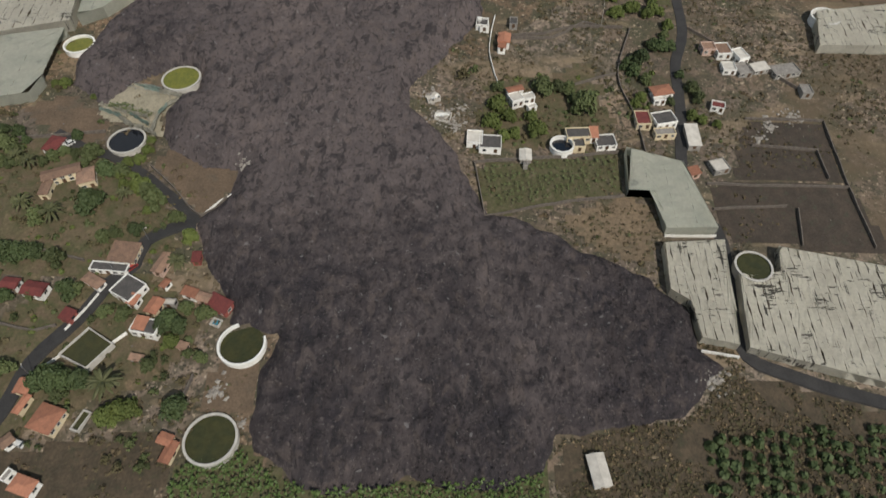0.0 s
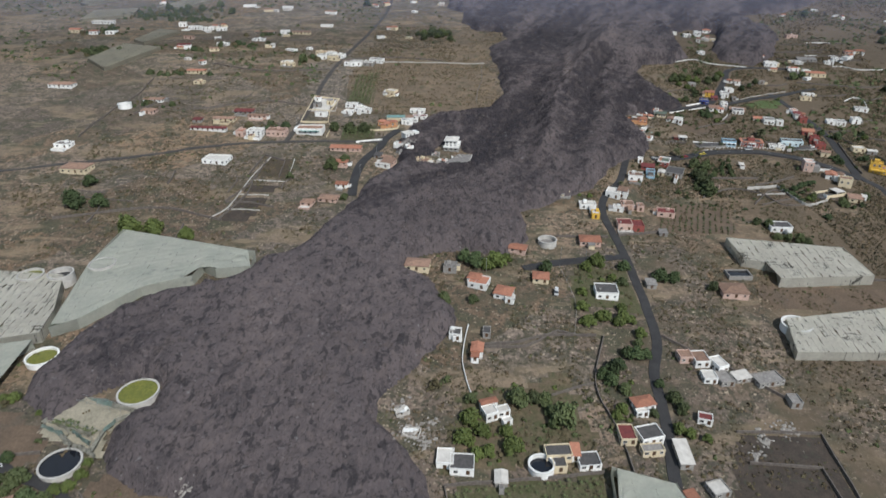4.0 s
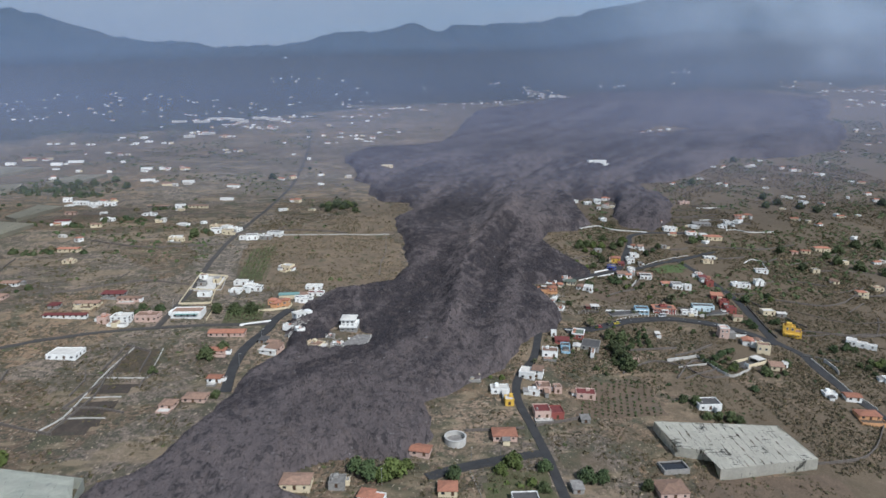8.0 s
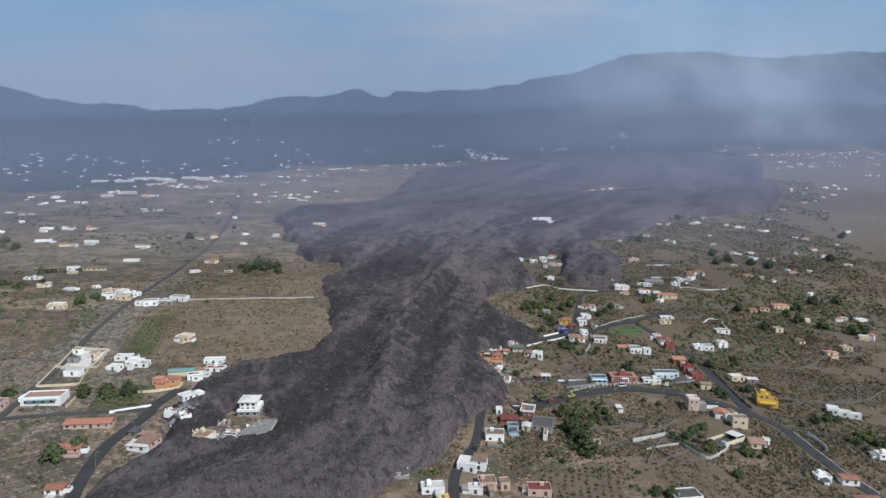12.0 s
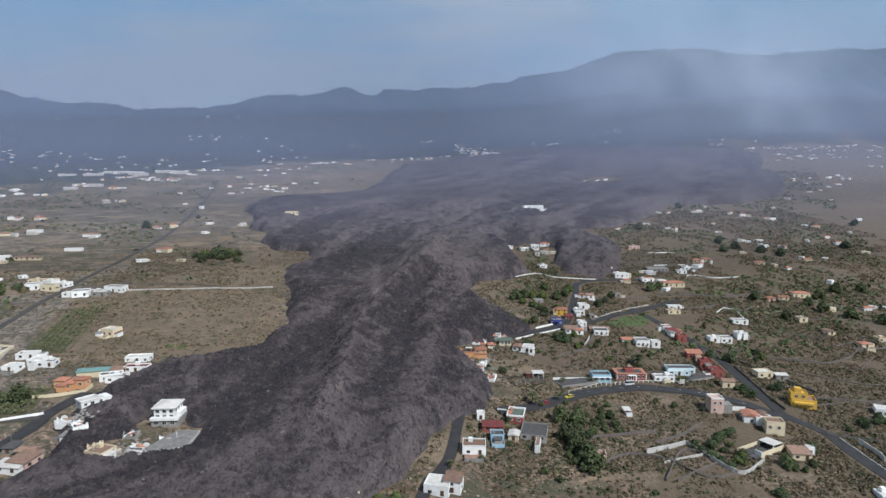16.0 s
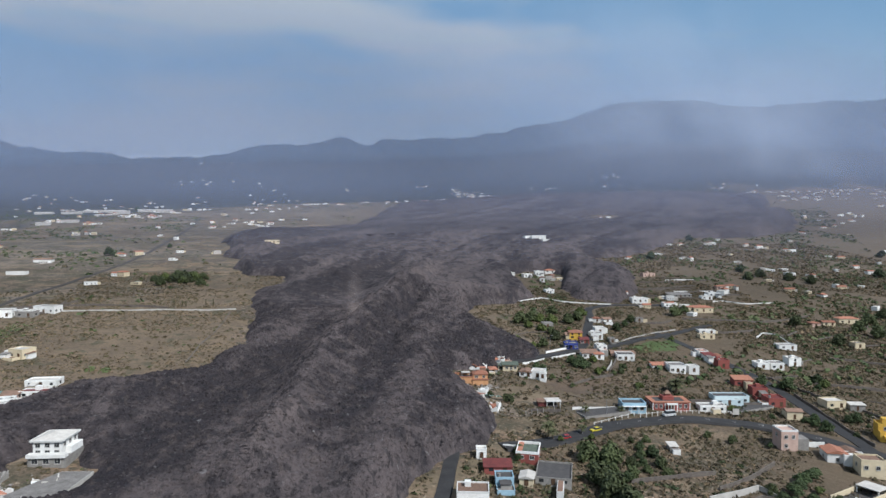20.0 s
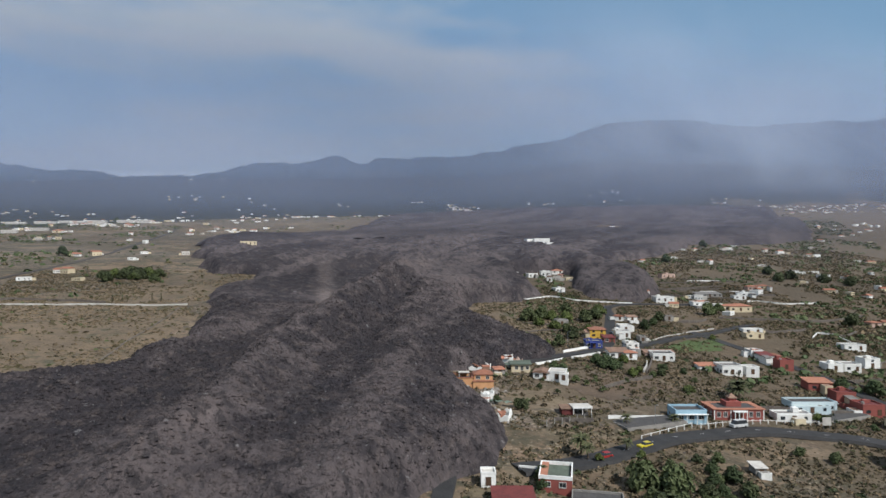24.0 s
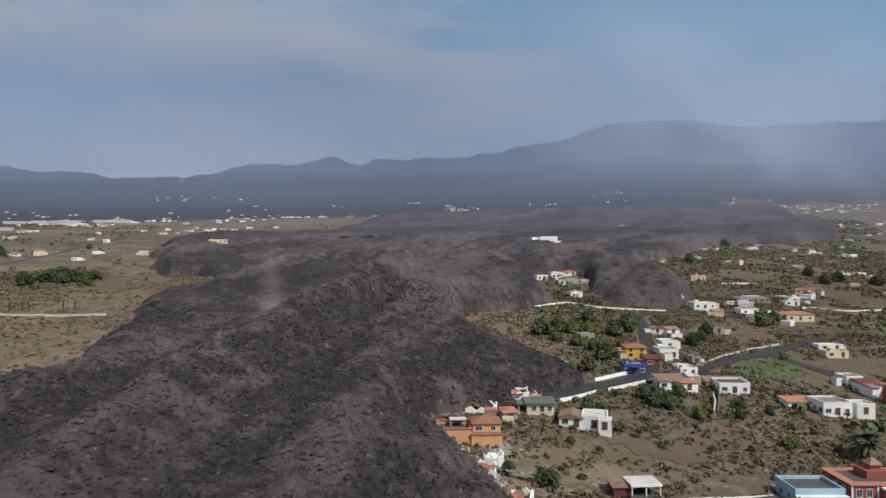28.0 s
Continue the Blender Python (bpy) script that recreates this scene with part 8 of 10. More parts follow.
for dx in (-1.9, -0.7, 0.5, 1.7):
    slab(ob, "column", WHITE, dx, dx + 0.2, -6.3, -6.1, -1, 2.2)
for dx in (-7.6, -2.6, 2.4, 7.4):
    slab(ob, "pilaster", WHITE, dx - 0.1, dx + 0.2, -4.9, -4.78, -1, 2.6)
openings(ob, [(dx, -4.82, 0.6, 0, 1.0, 1.4) for dx in (-6.2, -4.2, 3.6, 5.8)] + [(7.67, dy, 0.7, 90, 1.0, 1.2) for dy in (-2.6, 0.2, 3.0)] + [(-7.67, dy, 0.7, -90, 1.0, 1.2) for dy in (-2.6, 0.2, 3.0)])
part("door", door_mesh(), ob, m=pose(0, -4.85, 0))
tagged(ob, "dark red hall with tiled eaves and a small roof lantern", "house", group="houses among the fields")
ob = base("house", 222.5, 461.0, -14)
slab(ob, "wall", BLUE, -4.6, 4.6, -3.6, 3.6, -3, 2.7)
slab(ob, "roof", FLAT_DARK, -4.4, 4.4, -3.4, 3.4, 2.65, 2.8)
rim(ob, "parapet", BLUE, 9.3, 7.3, 2.7, 0.75)
slab(ob, "canopy", WHITE, -4.9, 4.9, -4.6, -3.6, 2.1, 2.25)
for dx in (-4.6, -1.6, 1.4, 4.4):
    slab(ob, "column", WHITE, dx, dx + 0.18, -4.5, -4.32, -1, 2.1)
openings(ob, [(dx, -3.62, 0.6, 0, 1.4, 1.2) for dx in (-3.0, 0.1, 3.0)] + [(4.62, dy, 0.8, 90, 1.0, 1.0) for dy in (-1.6, 1.4)] + [(-4.62, dy, 0.8, -90, 1.0, 1.0) for dy in (-1.6, 1.4)])
tagged(ob, "pale blue flat-roofed house with a white canopy beside the road", "house", group="houses among the fields")
ob = base("pavilion", 190.6, 467.6, -10)
slab(ob, "back_wall", GREY, -2.6, 2.6, 1.4, 2.0, -2, 2.2)
slab(ob, "roof", FLAT_PALE, -3.0, 3.0, -2.4, 2.4, 2.2, 2.42)
slab(ob, "roof_beam", WHITE, -3.0, 3.0, -2.5, -2.3, 2.0, 2.46)
slab(ob, "floor", FLAT_DARK, -2.9, 2.9, -2.3, 1.4, -2, 0.15)
for dx in (-2.8, -0.1, 2.6):
    slab(ob, "column", WHITE, dx, dx + 0.2, -2.3, -2.1, 0.15, 2.2)
slab(ob, "side_room", TILE_DARK, -6.0, -2.8, -1.6, 2.0, -2, 1.7)
part("side_roof", (roof_mesh("shed", 3.2, 3.6), TILE_OLD), ob, m=pose(-4.4, 0.2, 1.7))
tagged(ob, "open white-columned pavilion with a brown side room", "pavilion")
ob = base("house", 164.6, 426.8, -26)
slab(ob, "wall", RED, -3.6, 3.6, -5.4, 4.6, -3, 2.2)
slab(ob, "courtyard", GREEN_ROOF, -2.4, 3.2, -5.0, 4.2, 2.15, 2.3)
rim(ob, "parapet", WHITE, 7.4, 10.2, 2.2, 0.8, 0, -0.4, 0.3)
slab(ob, "tiled_strip", TILE, -3.4, -1.8, -5.2, 4.4, 2.2, 2.75)
slab(ob, "yard_wall", WHITE, -9.0, -3.6, 4.0, 4.3, -2, 1.6)
openings(ob, ((-1.6, -5.42, 0.6, 0, 1.0, 1.0), (1.6, -5.42, 0.6, 0, 1.4, 1.0), (3.62, -2.0, 0.6, 90, 1.0, 1.0), (3.62, 1.6, 0.6, 90, 1.0, 1.0)))
tagged(ob, "red house with white parapets round a sunken roof court", "house", group="houses among the fields")
ruin(187, 393, 6.0, 4.0, -18, PINK, "ruined pinkish cottage among trees", TILE_OLD)

# white and tan villa with a walled court and garden, the ochre house and the tall pink house by the road
ob = base("house", 274, 409, -24)
for dx, dy, w, d, h, wall, roof in ((-2.5, 3.0, 6.5, 7.0, 3.6, WHITE, TILE), (3.0, 5.0, 5.0, 5.5, 3.2, WHITE, TILE_OLD)):
    slab(ob, "wall", wall, dx - w / 2, dx + w / 2, dy - d / 2, dy + d / 2, -3, h)
    part("roof", (roof_mesh("gable", w, d, 0.3), roof), ob, m=pose(dx, dy, h))
slab(ob, "wall", WHITE, -1.0, 6.0, -2.0, 2.4, -3, 3.4)
rim(ob, "parapet", WHITE, 7.0, 4.4, 3.4, 0.5, 2.5, 0.2)
slab(ob, "wall", CREAM, 1.5, 9.0, -8.4, -2.1, -3, 4.2)
rim(ob, "parapet", CREAM, 7.5, 6.3, 4.2, 0.6, 5.25, -5.25)
slab(ob, "roof_terrace", TILE_OLD, 1.8, 8.7, -8.1, -2.4, 4.2, 4.3)
openings(ob, ((-2.5, -0.55, 1.0, 0, 1.0, 1.2), (3.0, -8.45, 1.6, 0, 1.1, 1.2), (6.6, -8.45, 1.6, 0, 1.1, 1.2), (1.45, -5.0, 1.6, -90, 1.0, 1.2), (-5.8, 3.0, 1.2, -90, 1.0, 1.1)))
tagged(ob, "white villa with red tiled wings and a tan flat-roofed block", "house", group="houses among the fields")
ob = base("patio", 260, 389, 17)
slab(ob, "paving", FLAT_DARK, -10, 8, -3.6, 3.6, -1.5, 0.15)
slab(ob, "wall", CREAM, -11, 9, 3.6, 4.0, -2, 1.7)
slab(ob, "wall", CREAM, -6, 9, -4.0, -3.6, -2, 1.5)
slab(ob, "porch_roof", FLAT_PALE, 2.5, 8.6, -3.4, 3.4, 2.3, 2.6)
slab(ob, "wall", WHITE, -6.4, -6.0, -4.0, -1.0, -2, 1.9)
slab(ob, "wall", CREAM, 8.6, 9.0, -3.6, 3.6, -2, 2.4)
for x, y in ((2.8, -3.1), (2.8, 3.1)):
    slab(ob, "post", WHITE, x - 0.15, x + 0.15, y - 0.15, y + 0.15, 0.15, 2.3)
tagged(ob, "cream-walled court with a dark floor and a pale porch", "patio")
wall_line([(230.2, 398.4), (237.4, 374.6), (255, 381.5)], 1.6, 0.3, CONCRETE, "garden_wall", "pale plastered wall round the villa's garden", 3.0)
wall_line([(207.5, 391.2), (218, 394.5), (229.5, 397.6)], 2.2, 0.4, CONCRETE, "garden_wall", "high pale block wall across the slope", 3.0)
wall_line([(213.5, 389.5), (221.5, 373), (236.5, 374)], 0.9, 0.4, STONE, "field_wall", "low dark wall round a ploughed plot", 3.0)
for x, y, k in ((233, 391, 0.9), (234.5, 387, 1.0), (236, 383, 0.9), (237.5, 379, 0.8), (240, 394, 1.0), (244, 397, 0.9), (248, 400, 1.1), (253, 402, 1.0), (243, 390, 0.7), (257, 404, 0.8)):
    tree("dark", x, y, k, 0.6)
for x, y, k in ((243.5, 381.5, 1.0), (246.5, 384, 1.1), (249, 394, 0.7), (265, 381, 0.9), (271, 382, 0.7)):
    tree("bright", x, y, k, 0.6)
tree("dark", 243.5, 359.8, 1.1, 0.55)
house(272.5, 382.5, 7.5, 6.5, 3.4, -20, "c", "o", "shed", 1, where="below the walled court", bare=True)
shed(279, 384, 3.0, 3.0, 3.4, -20, "w", "p", "flat", where="below the walled court")
ob = base("house", 312.5, 424.5, -32)
slab(ob, "wall", YELLOW, -5.5, 5.5, -4.2, 4.2, -3, 2.8)
slab(ob, "wall", YELLOW, -5.5, 1.8, -1.6, 4.2, 2.8, 5.4)
slab(ob, "stair_tower", YELLOW, -3.5, -0.5, 0.6, 3.6, 5.4, 7.6)
slab(ob, "roof_terrace", TILE_OLD, -5.2, 5.2, -3.9, -1.65, 2.8, 2.9)
slab(ob, "roof_terrace", TILE_OLD, 1.85, 5.2, -1.6, 3.9, 2.8, 2.9)
slab(ob, "roof_slab", TILE_OLD, -5.2, 1.5, -1.3, 0.5, 5.4, 5.5)
rim(ob, "parapet", YELLOW, 11.0, 8.4, 2.8, 0.8)
rim(ob, "parapet", YELLOW, 7.3, 5.8, 5.4, 0.7, -1.85, 1.3)
slab(ob, "balcony", YELLOW, -4.5, 4.0, -6.0, -4.25, 1.6, 2.5)
openings(ob, ((-3, -4.25, 0.7, 0, 1.1, 1.0), (0.5, -4.25, 0.6, 0, 1.1, 1.0), (3.5, -4.25, 0.7, 0, 1.1, 1.0), (-3, -1.65, 3.8, 0, 1.1, 1.2), (0, -1.65, 3.8, 0, 1.1, 1.2), (5.55, -1, 0.9, 90, 1.1, 1.1)))
tagged(ob, "ochre-yellow stepped house with roof terraces above the road", "house", group="houses among the fields")
ob = base("house", 262, 423, -14)
slab(ob, "wall", PINK, -3.0, 3.0, -3.2, 3.2, -3, 6.6)
rim(ob, "parapet", WHITE, 6.0, 6.4, 6.6, 0.6)
slab(ob, "annex", GREY, 3.0, 7.5, -2.0, 3.0, -3, 3.6)
slab(ob, "wall", WHITE, 7.5, 15.0, 1.2, 1.6, -2, 1.4)
openings(ob, ((-1.3, -3.25, 1.0, 0, 1.0, 1.2), (1.3, -3.25, 4.2, 0, 1.0, 1.2), (-1.3, -3.25, 4.2, 0, 1.0, 1.2), (-3.05, 0, 4.2, -90, 1.0, 1.2)))
tagged(ob, "tall pink house with a white parapet by the road", "house", group="houses among the fields")
house(316.5, 457.0, 8.5, 6.5, 3.6, -10, "c", "p", "flat", 1, where="above the straight road", bare=True)
shed(324, 452, 6, 3.5, 2.4, -20, "g", "p", where="beside the cream house")
shed(287, 447, 6.0, 5.0, 3.0, -20, "c", "o", "gable", where="beside the straight road")
ob = base("house", 349.5, 408.5, -38)
for dx, dy, w, d, h in ((-4.5, 0, 6, 7, 3.6), (1.5, -0.5, 6, 5, 2.6), (7.0, -1.0, 5, 4, 2.2)):
    slab(ob, "wall", WHITE, dx - w / 2, dx + w / 2 - 0.02, dy - d / 2, dy + d / 2, -3, h)
    slab(ob, "roof_slab", FLAT_PALE, dx - w / 2 + 0.2, dx + w / 2 - 0.22, dy - d / 2 + 0.2, dy + d / 2 - 0.2, h, h + 0.15)
    rim(ob, "parapet", WHITE, w - 0.02, d, h, 0.4, dx, dy, 0.18)
openings(ob, ((-5.5, -3.55, 1.6, 0, 1.0, 1.1), (-3.3, -3.55, 1.6, 0, 1.0, 1.1), (1.5, -3.05, 1.0, 0, 1.2, 1.1), (7.0, -3.05, 0.9, 0, 1.0, 0.9)))
tagged(ob, "white stepped house of three flat-roofed blocks in scrub", "house", group="houses among the fields")
for line, tall, m, label in (([(308.5, 388.5), (309.5, 381), (308, 375)], 2.4, CONCRETE, "pale retaining wall above the road"), ([(309, 470), (304, 450), (300.5, 433), (299, 420)], 1.4, STONE, "dark roadside wall of volcanic stone"),
                             ([(312, 491), (319, 468), (327, 445), (331, 434)], 1.2, STONE, "dark stone wall down the slope"), ([(302.5, 392), (302, 376), (301.8, 356), (303.5, 340)], 1.0, CONCRETE, "pale roadside wall"),
                             ([(338.7, 459.8), (356, 449), (372, 440), (395, 441), (416, 443)], 0.6, STONE, "low broken stone wall across a bare field")):
    wall_line(line, tall, 0.4, m, "roadside_wall", label, 3.0)
grove(["green", "dark"], 203, 418, 9, 14, 11, 0.75, 0.35)
grove("green", 180, 393, 8, 7, 7, 0.7, 0.3)
grove("green", 340, 378, 14, 9, 11, 0.9, 0.3)
grove("dark", 333, 403, 9, 6, 7, 0.7, 0.3)
grove("bright", 343, 381, 4, 3, 3, 1.0, 0.3)
grove("dark", 291, 440, 3, 9, 8, 0.7, 0.3)
grove("dark", 312, 440, 4, 8, 6, 0.6, 0.3)
grove("green", 268, 376, 8, 4, 6, 0.6, 0.3)

# compound by the straight road, walled plots and the farms with netted plots to the west
ob = base("house", -82.5, 462, -4)
slab(ob, "wall", WHITE, -9.5, 9.5, -5.5, 4.5, -2, 3.2)
rim(ob, "parapet", WHITE, 19.0, 10.0, 3.2, 0.7, 0, -0.5)
slab(ob, "roof_terrace", TILE_OLD, -9.2, 9.2, -5.2, 4.2, 3.2, 3.3)
slab(ob, "awning", TEAL, -6.5, 7.5, -7.2, -5.55, 2.3, 2.5)
slab(ob, "wall", WHITE, -12.0, -9.5, -2.0, 4.0, -2, 2.6)
openings(ob, ((-7, -5.55, 0.9, 0, 1.3, 1.2), (-3, -5.55, 0.9, 0, 1.3, 1.2), (1, -5.55, 0.9, 0, 1.3, 1.2), (5, -5.55, 0.9, 0, 1.3, 1.2)))
tagged(ob, "long white house with a turquoise awning and tiled terrace", "house", group="houses among the fields")
for line in ([(-92, 536), (-71, 530), (-75, 504), (-93, 506), (-92, 536)], [(-93, 506), (-93, 478), (-73, 480), (-75, 504)], [(-70, 452), (-69, 470), (-73, 480)]):
    for a, b in zip(line, line[1:]):
        wall_line([a, b], 1.2, 0.3, CREAM, "garden_wall", "pale wall of the compound", 4.0)
field("field", [(-91, 534), (-72, 529), (-76, 505), (-92, 507)], FLAT_PALE, "paved yard of the walled compound", rough_edge=0.1)
for x, y, w, d, a, wall, roof in ((-88, 528, 5, 4, -8, "w", "o"), (-77, 521, 4.5, 6, -8, "c", "f"), (-86, 514, 6, 4, -8, "g", "a"), (-80, 495, 9, 5, -6, "w", "p")):
    shed(x, y, w, d, 2.6, a, wall, roof, "flat", "in a walled yard")
for ring, m, label in (([(-101, 417), (-86, 415), (-85, 388), (-106, 388)], BROWN, "bare grey-brown plot with pale walls"), ([(-105, 378), (-84, 378), (-91, 367), (-108, 368)], CINDER, "dark green-grey plot"),
                       ([(-107, 362), (-91, 362), (-92, 348), (-110, 349)], CINDER, "dark green-grey plot"), ([(-110, 345), (-92, 345), (-98, 333), (-112, 335)], CINDER, "dark green-grey plot")):
    field("field", ring, m, label, rough_edge=0.3)
wall_line([(-101, 418), (-106.5, 388), (-108.5, 368), (-111, 348), (-117, 336)], 0.8, 0.35, CONCRETE, "field_wall", "long pale low wall beside walled plots", 4.0)
wall_line([(-106, 383), (-84, 383)], 0.6, 0.35, CONCRETE, "field_wall", "low pale wall between plots", 4.0)
wall_line([(-85.5, 416), (-84.5, 388)], 0.6, 0.35, CONCRETE, "field_wall", "low pale wall between plots", 4.0)
wall_line([(-109, 365), (-91, 364.5)], 0.6, 0.35, CONCRETE, "field_wall", "low pale wall between plots", 4.0)
wall_line([(-110.5, 347), (-92, 346.5)], 0.6, 0.35, CONCRETE, "field_wall", "low pale wall between plots", 4.0)
wall_line([(-239, 440), (-239, 470), (-238, 500), (-235, 534), (-238, 573)], 1.2, 0.4, STONE, "field_wall", "dark stone wall across the dry fields", 5.0)
NET_TAN = material("tan_net", (0.36, 0.33, 0.25), (0.30, 0.28, 0.22), size=12, fine=1.5, rough=0.8, bump=0.1, bump_size=2.0, third=(0.26, 0.245, 0.20), third_size=8, third_at=0.6, grit=0.15)
for ring in ([(-318, 622), (-308, 678), (-267, 667), (-289, 592)], [(-305, 695), (-297, 743), (-271, 735), (-290, 684)], [(-406, 788), (-415, 846), (-365, 859), (-357, 820)], [(-347, 868), (-328, 918), (-292, 916), (-309, 861)], [(-457, 894), (-481, 1004), (-399, 982), (-443, 886)]):
    greenhouse(ring, 3.0, NET_TAN, "low tan netted greenhouse among dry fields", panels=9.0)
for x, y, w, d, h, wall, roof, shape in ((-262, 757, 14, 6, 4, "w", "p", "flat"), (-247, 754, 13, 5, 3, "w", "f", "flat"), (-231, 752, 11, 6, 4, "w", "p", "flat"), (-281, 772, 8, 6, 5, "w", "o", "flat"), (-247, 678, 12, 7, 4, "w", "d", "gable"), (-254, 713, 10, 5, 3, "p", "o", "gable"),
                                         (-162, 685, 9, 5, 3, "w", "p", "shed"), (-180, 739, 22, 4, 2.6, "g", "o", "shed"), (-158, 740, 10, 6, 4, "w", "p", "flat"), (-140, 739, 20, 4, 2.6, "c", "o", "shed"), (-214, 668, 9, 5, 3, "c", "o", "gable"), (-207, 593, 16, 6, 3, "c", "t", "gable"),
                                         (-376, 783, 26, 6, 3, "w", "p", "shed"), (-363, 732, 9, 7, 4, "w", "t", "hip"), (-344, 732, 12, 6, 3, "w", "p", "flat"), (-386, 739, 12, 8, 4, "c", "t", "gable"), (-470, 963, 12, 8, 4, "w", "t", "hip"), (-446, 949, 14, 7, 3, "w", "p", "flat"),
                                         (-401, 1028, 14, 8, 4, "w", "p", "flat"), (-384, 1050, 20, 6, 4, "w", "f", "flat"), (-466, 1036, 12, 8, 5, "w", "p", "flat"), (-459, 1076, 18, 8, 5, "c", "t", "hip"), (-233, 882, 16, 6, 4, "w", "p", "flat"), (-202, 854, 12, 6, 3, "c", "o", "gable"),
                                         (-182, 871, 13, 6, 4, "w", "p", "flat"), (-123, 843, 14, 7, 3, "w", "o", "gable"), (-261, 970, 14, 6, 4, "w", "p", "flat"), (-236, 968, 14, 6, 4, "w", "f", "flat"), (-208, 960, 12, 6, 4, "c", "t", "hip")):
    house(x, y, w, d, h, -6 if y % 2 else 8, wall, roof, shape, 0 if y > 800 else 1, where="among the western farms", bare=True)
WEST_STANDS = ((-345, 825, 34, 16, 60), (-300, 845, 36, 24, 80), (-285, 800, 30, 14, 50), (-330, 655, 24, 14, 60), (-355, 740, 24, 12, 40), (-272, 678, 9, 8, 10), (-228, 668, 7, 5, 8), (-190, 690, 15, 8, 16), (-168, 735, 22, 5, 16),
               (-222, 588, 24, 6, 22), (-112, 645, 12, 8, 14), (-222, 512, 15, 8, 14), (-112, 470, 13, 5, 12))  # middle, reach and number


# clipped hedge, bright bush and walls on the hillside
hedge = base("hedge", 228.8, 517.5, 0)
bm = bmesh.new()
hr_ = random.Random(41)
for i in range(900):
    k = hr_.random()
    cx, cy = 0.5 - 0.6 * k + hr_.uniform(-1.2, 1.2), 7.5 - 14 * k
    p = Vector((cx, cy, gz(228.8 + cx, 517.5 + cy) - gz(228.8, 517.5) + hr_.uniform(0.0, 2.1)))
    u = Vector((hr_.gauss(0, 1), hr_.gauss(0, 1), hr_.gauss(0, 1))).normalized()
    v = u.orthogonal().normalized()
    q = hr_.uniform(0.2, 0.38)
    bm.faces.new([bm.verts.new(p + e) for e in (u * q * 1.4, v * q, -u * q * 1.2, -v * q)])
part("leaves", (bm, LEAF_DARK), hedge)
tagged(hedge, "tall dark green hedge below white houses", "hedge")
tree("bright", 239.6, 484.3, 0.9, 0.7)
for x, y, k in ((2, 734, 2.0), (9, 729, 1.6), (15, 738, 2.1), (-6, 741, 1.7), (21, 741, 1.6), (5, 745, 1.8), (12, 748, 1.5), (-12, 736, 1.4)):
    tree(rng.choice(("bright", "green")), x, y, k, 0.9)
house(3, 751, 9, 5, 2.8, -6, "w", "o", "gable", 1, where="among garden trees", bare=True)
for x, y, k in ((229, 607, 1.4), (233, 602, 1.7), (237, 597, 1.3), (245, 596, 1.5), (273, 613, 1.6), (241, 604, 1.2), (226, 586, 1.1), (231, 578, 1.3)):
    tree("bright", x, y, k, 0.85)
wall_line([(243.8, 517.3), (240.5, 512), (234.6, 504.7)], 1.6, 0.5, CONCRETE, "garden_wall", "pale winding garden wall down the slope")
# white sheds left on the lava and a row of pale works sheds far off
for x, y, w, d, turn in ((364, 936, 20, 5.5, 12), (370, 928, 17, 4.5, -8), (376, 920, 9, 4, 0)):
    house(x, y, w, d, 3.4, turn, "w", "p", "flat", 0, where="amid the lava", bare=True, z=float(lava_height(np.array([x]), np.array([y]))[0]) - 0.4)
house(66, 929, 15, 6, 3.6, 4, "c", "p", "flat", 1, where="at the lava's edge", bare=True, z=float(lava_height(np.array([66]), np.array([929]))[0]) - 0.3)
for x, y, w, d in ((-368, 1556, 30, 14), (-316, 1540, 34, 12), (-290, 1610, 52, 16), (-246, 1572, 30, 16), (-226, 1528, 24, 12), (-198, 1604, 36, 12), (-158, 1556, 30, 14), (-262, 1356, 24, 9), (-292, 1330, 20, 9)):
    ob = base("warehouse", x, y, 4)
    slab(ob, "wall", CONCRETE, -w / 2, w / 2, -d / 2, d / 2, -6, 3.0)
    part("roof", (roof_mesh("gable", w, d, 0.2), FLAT_PALE), ob, m=pose(0, 0, 3.0))
    tagged(ob, "long pale warehouse in the far town", "warehouse", group="warehouses of the far town")


# ---- vehicles ----
PAINTS = {c: material(c + "_car_paint", a, b, size=2, fine=0.5, rough=0.3, spec=0.5) for c, a, b in
          (("yellow", (0.72, 0.58, 0.03), (0.66, 0.52, 0.03)), ("red", (0.42, 0.03, 0.025), (0.36, 0.025, 0.02)), ("white", (0.7, 0.7, 0.69), (0.62, 0.62, 0.61)))}


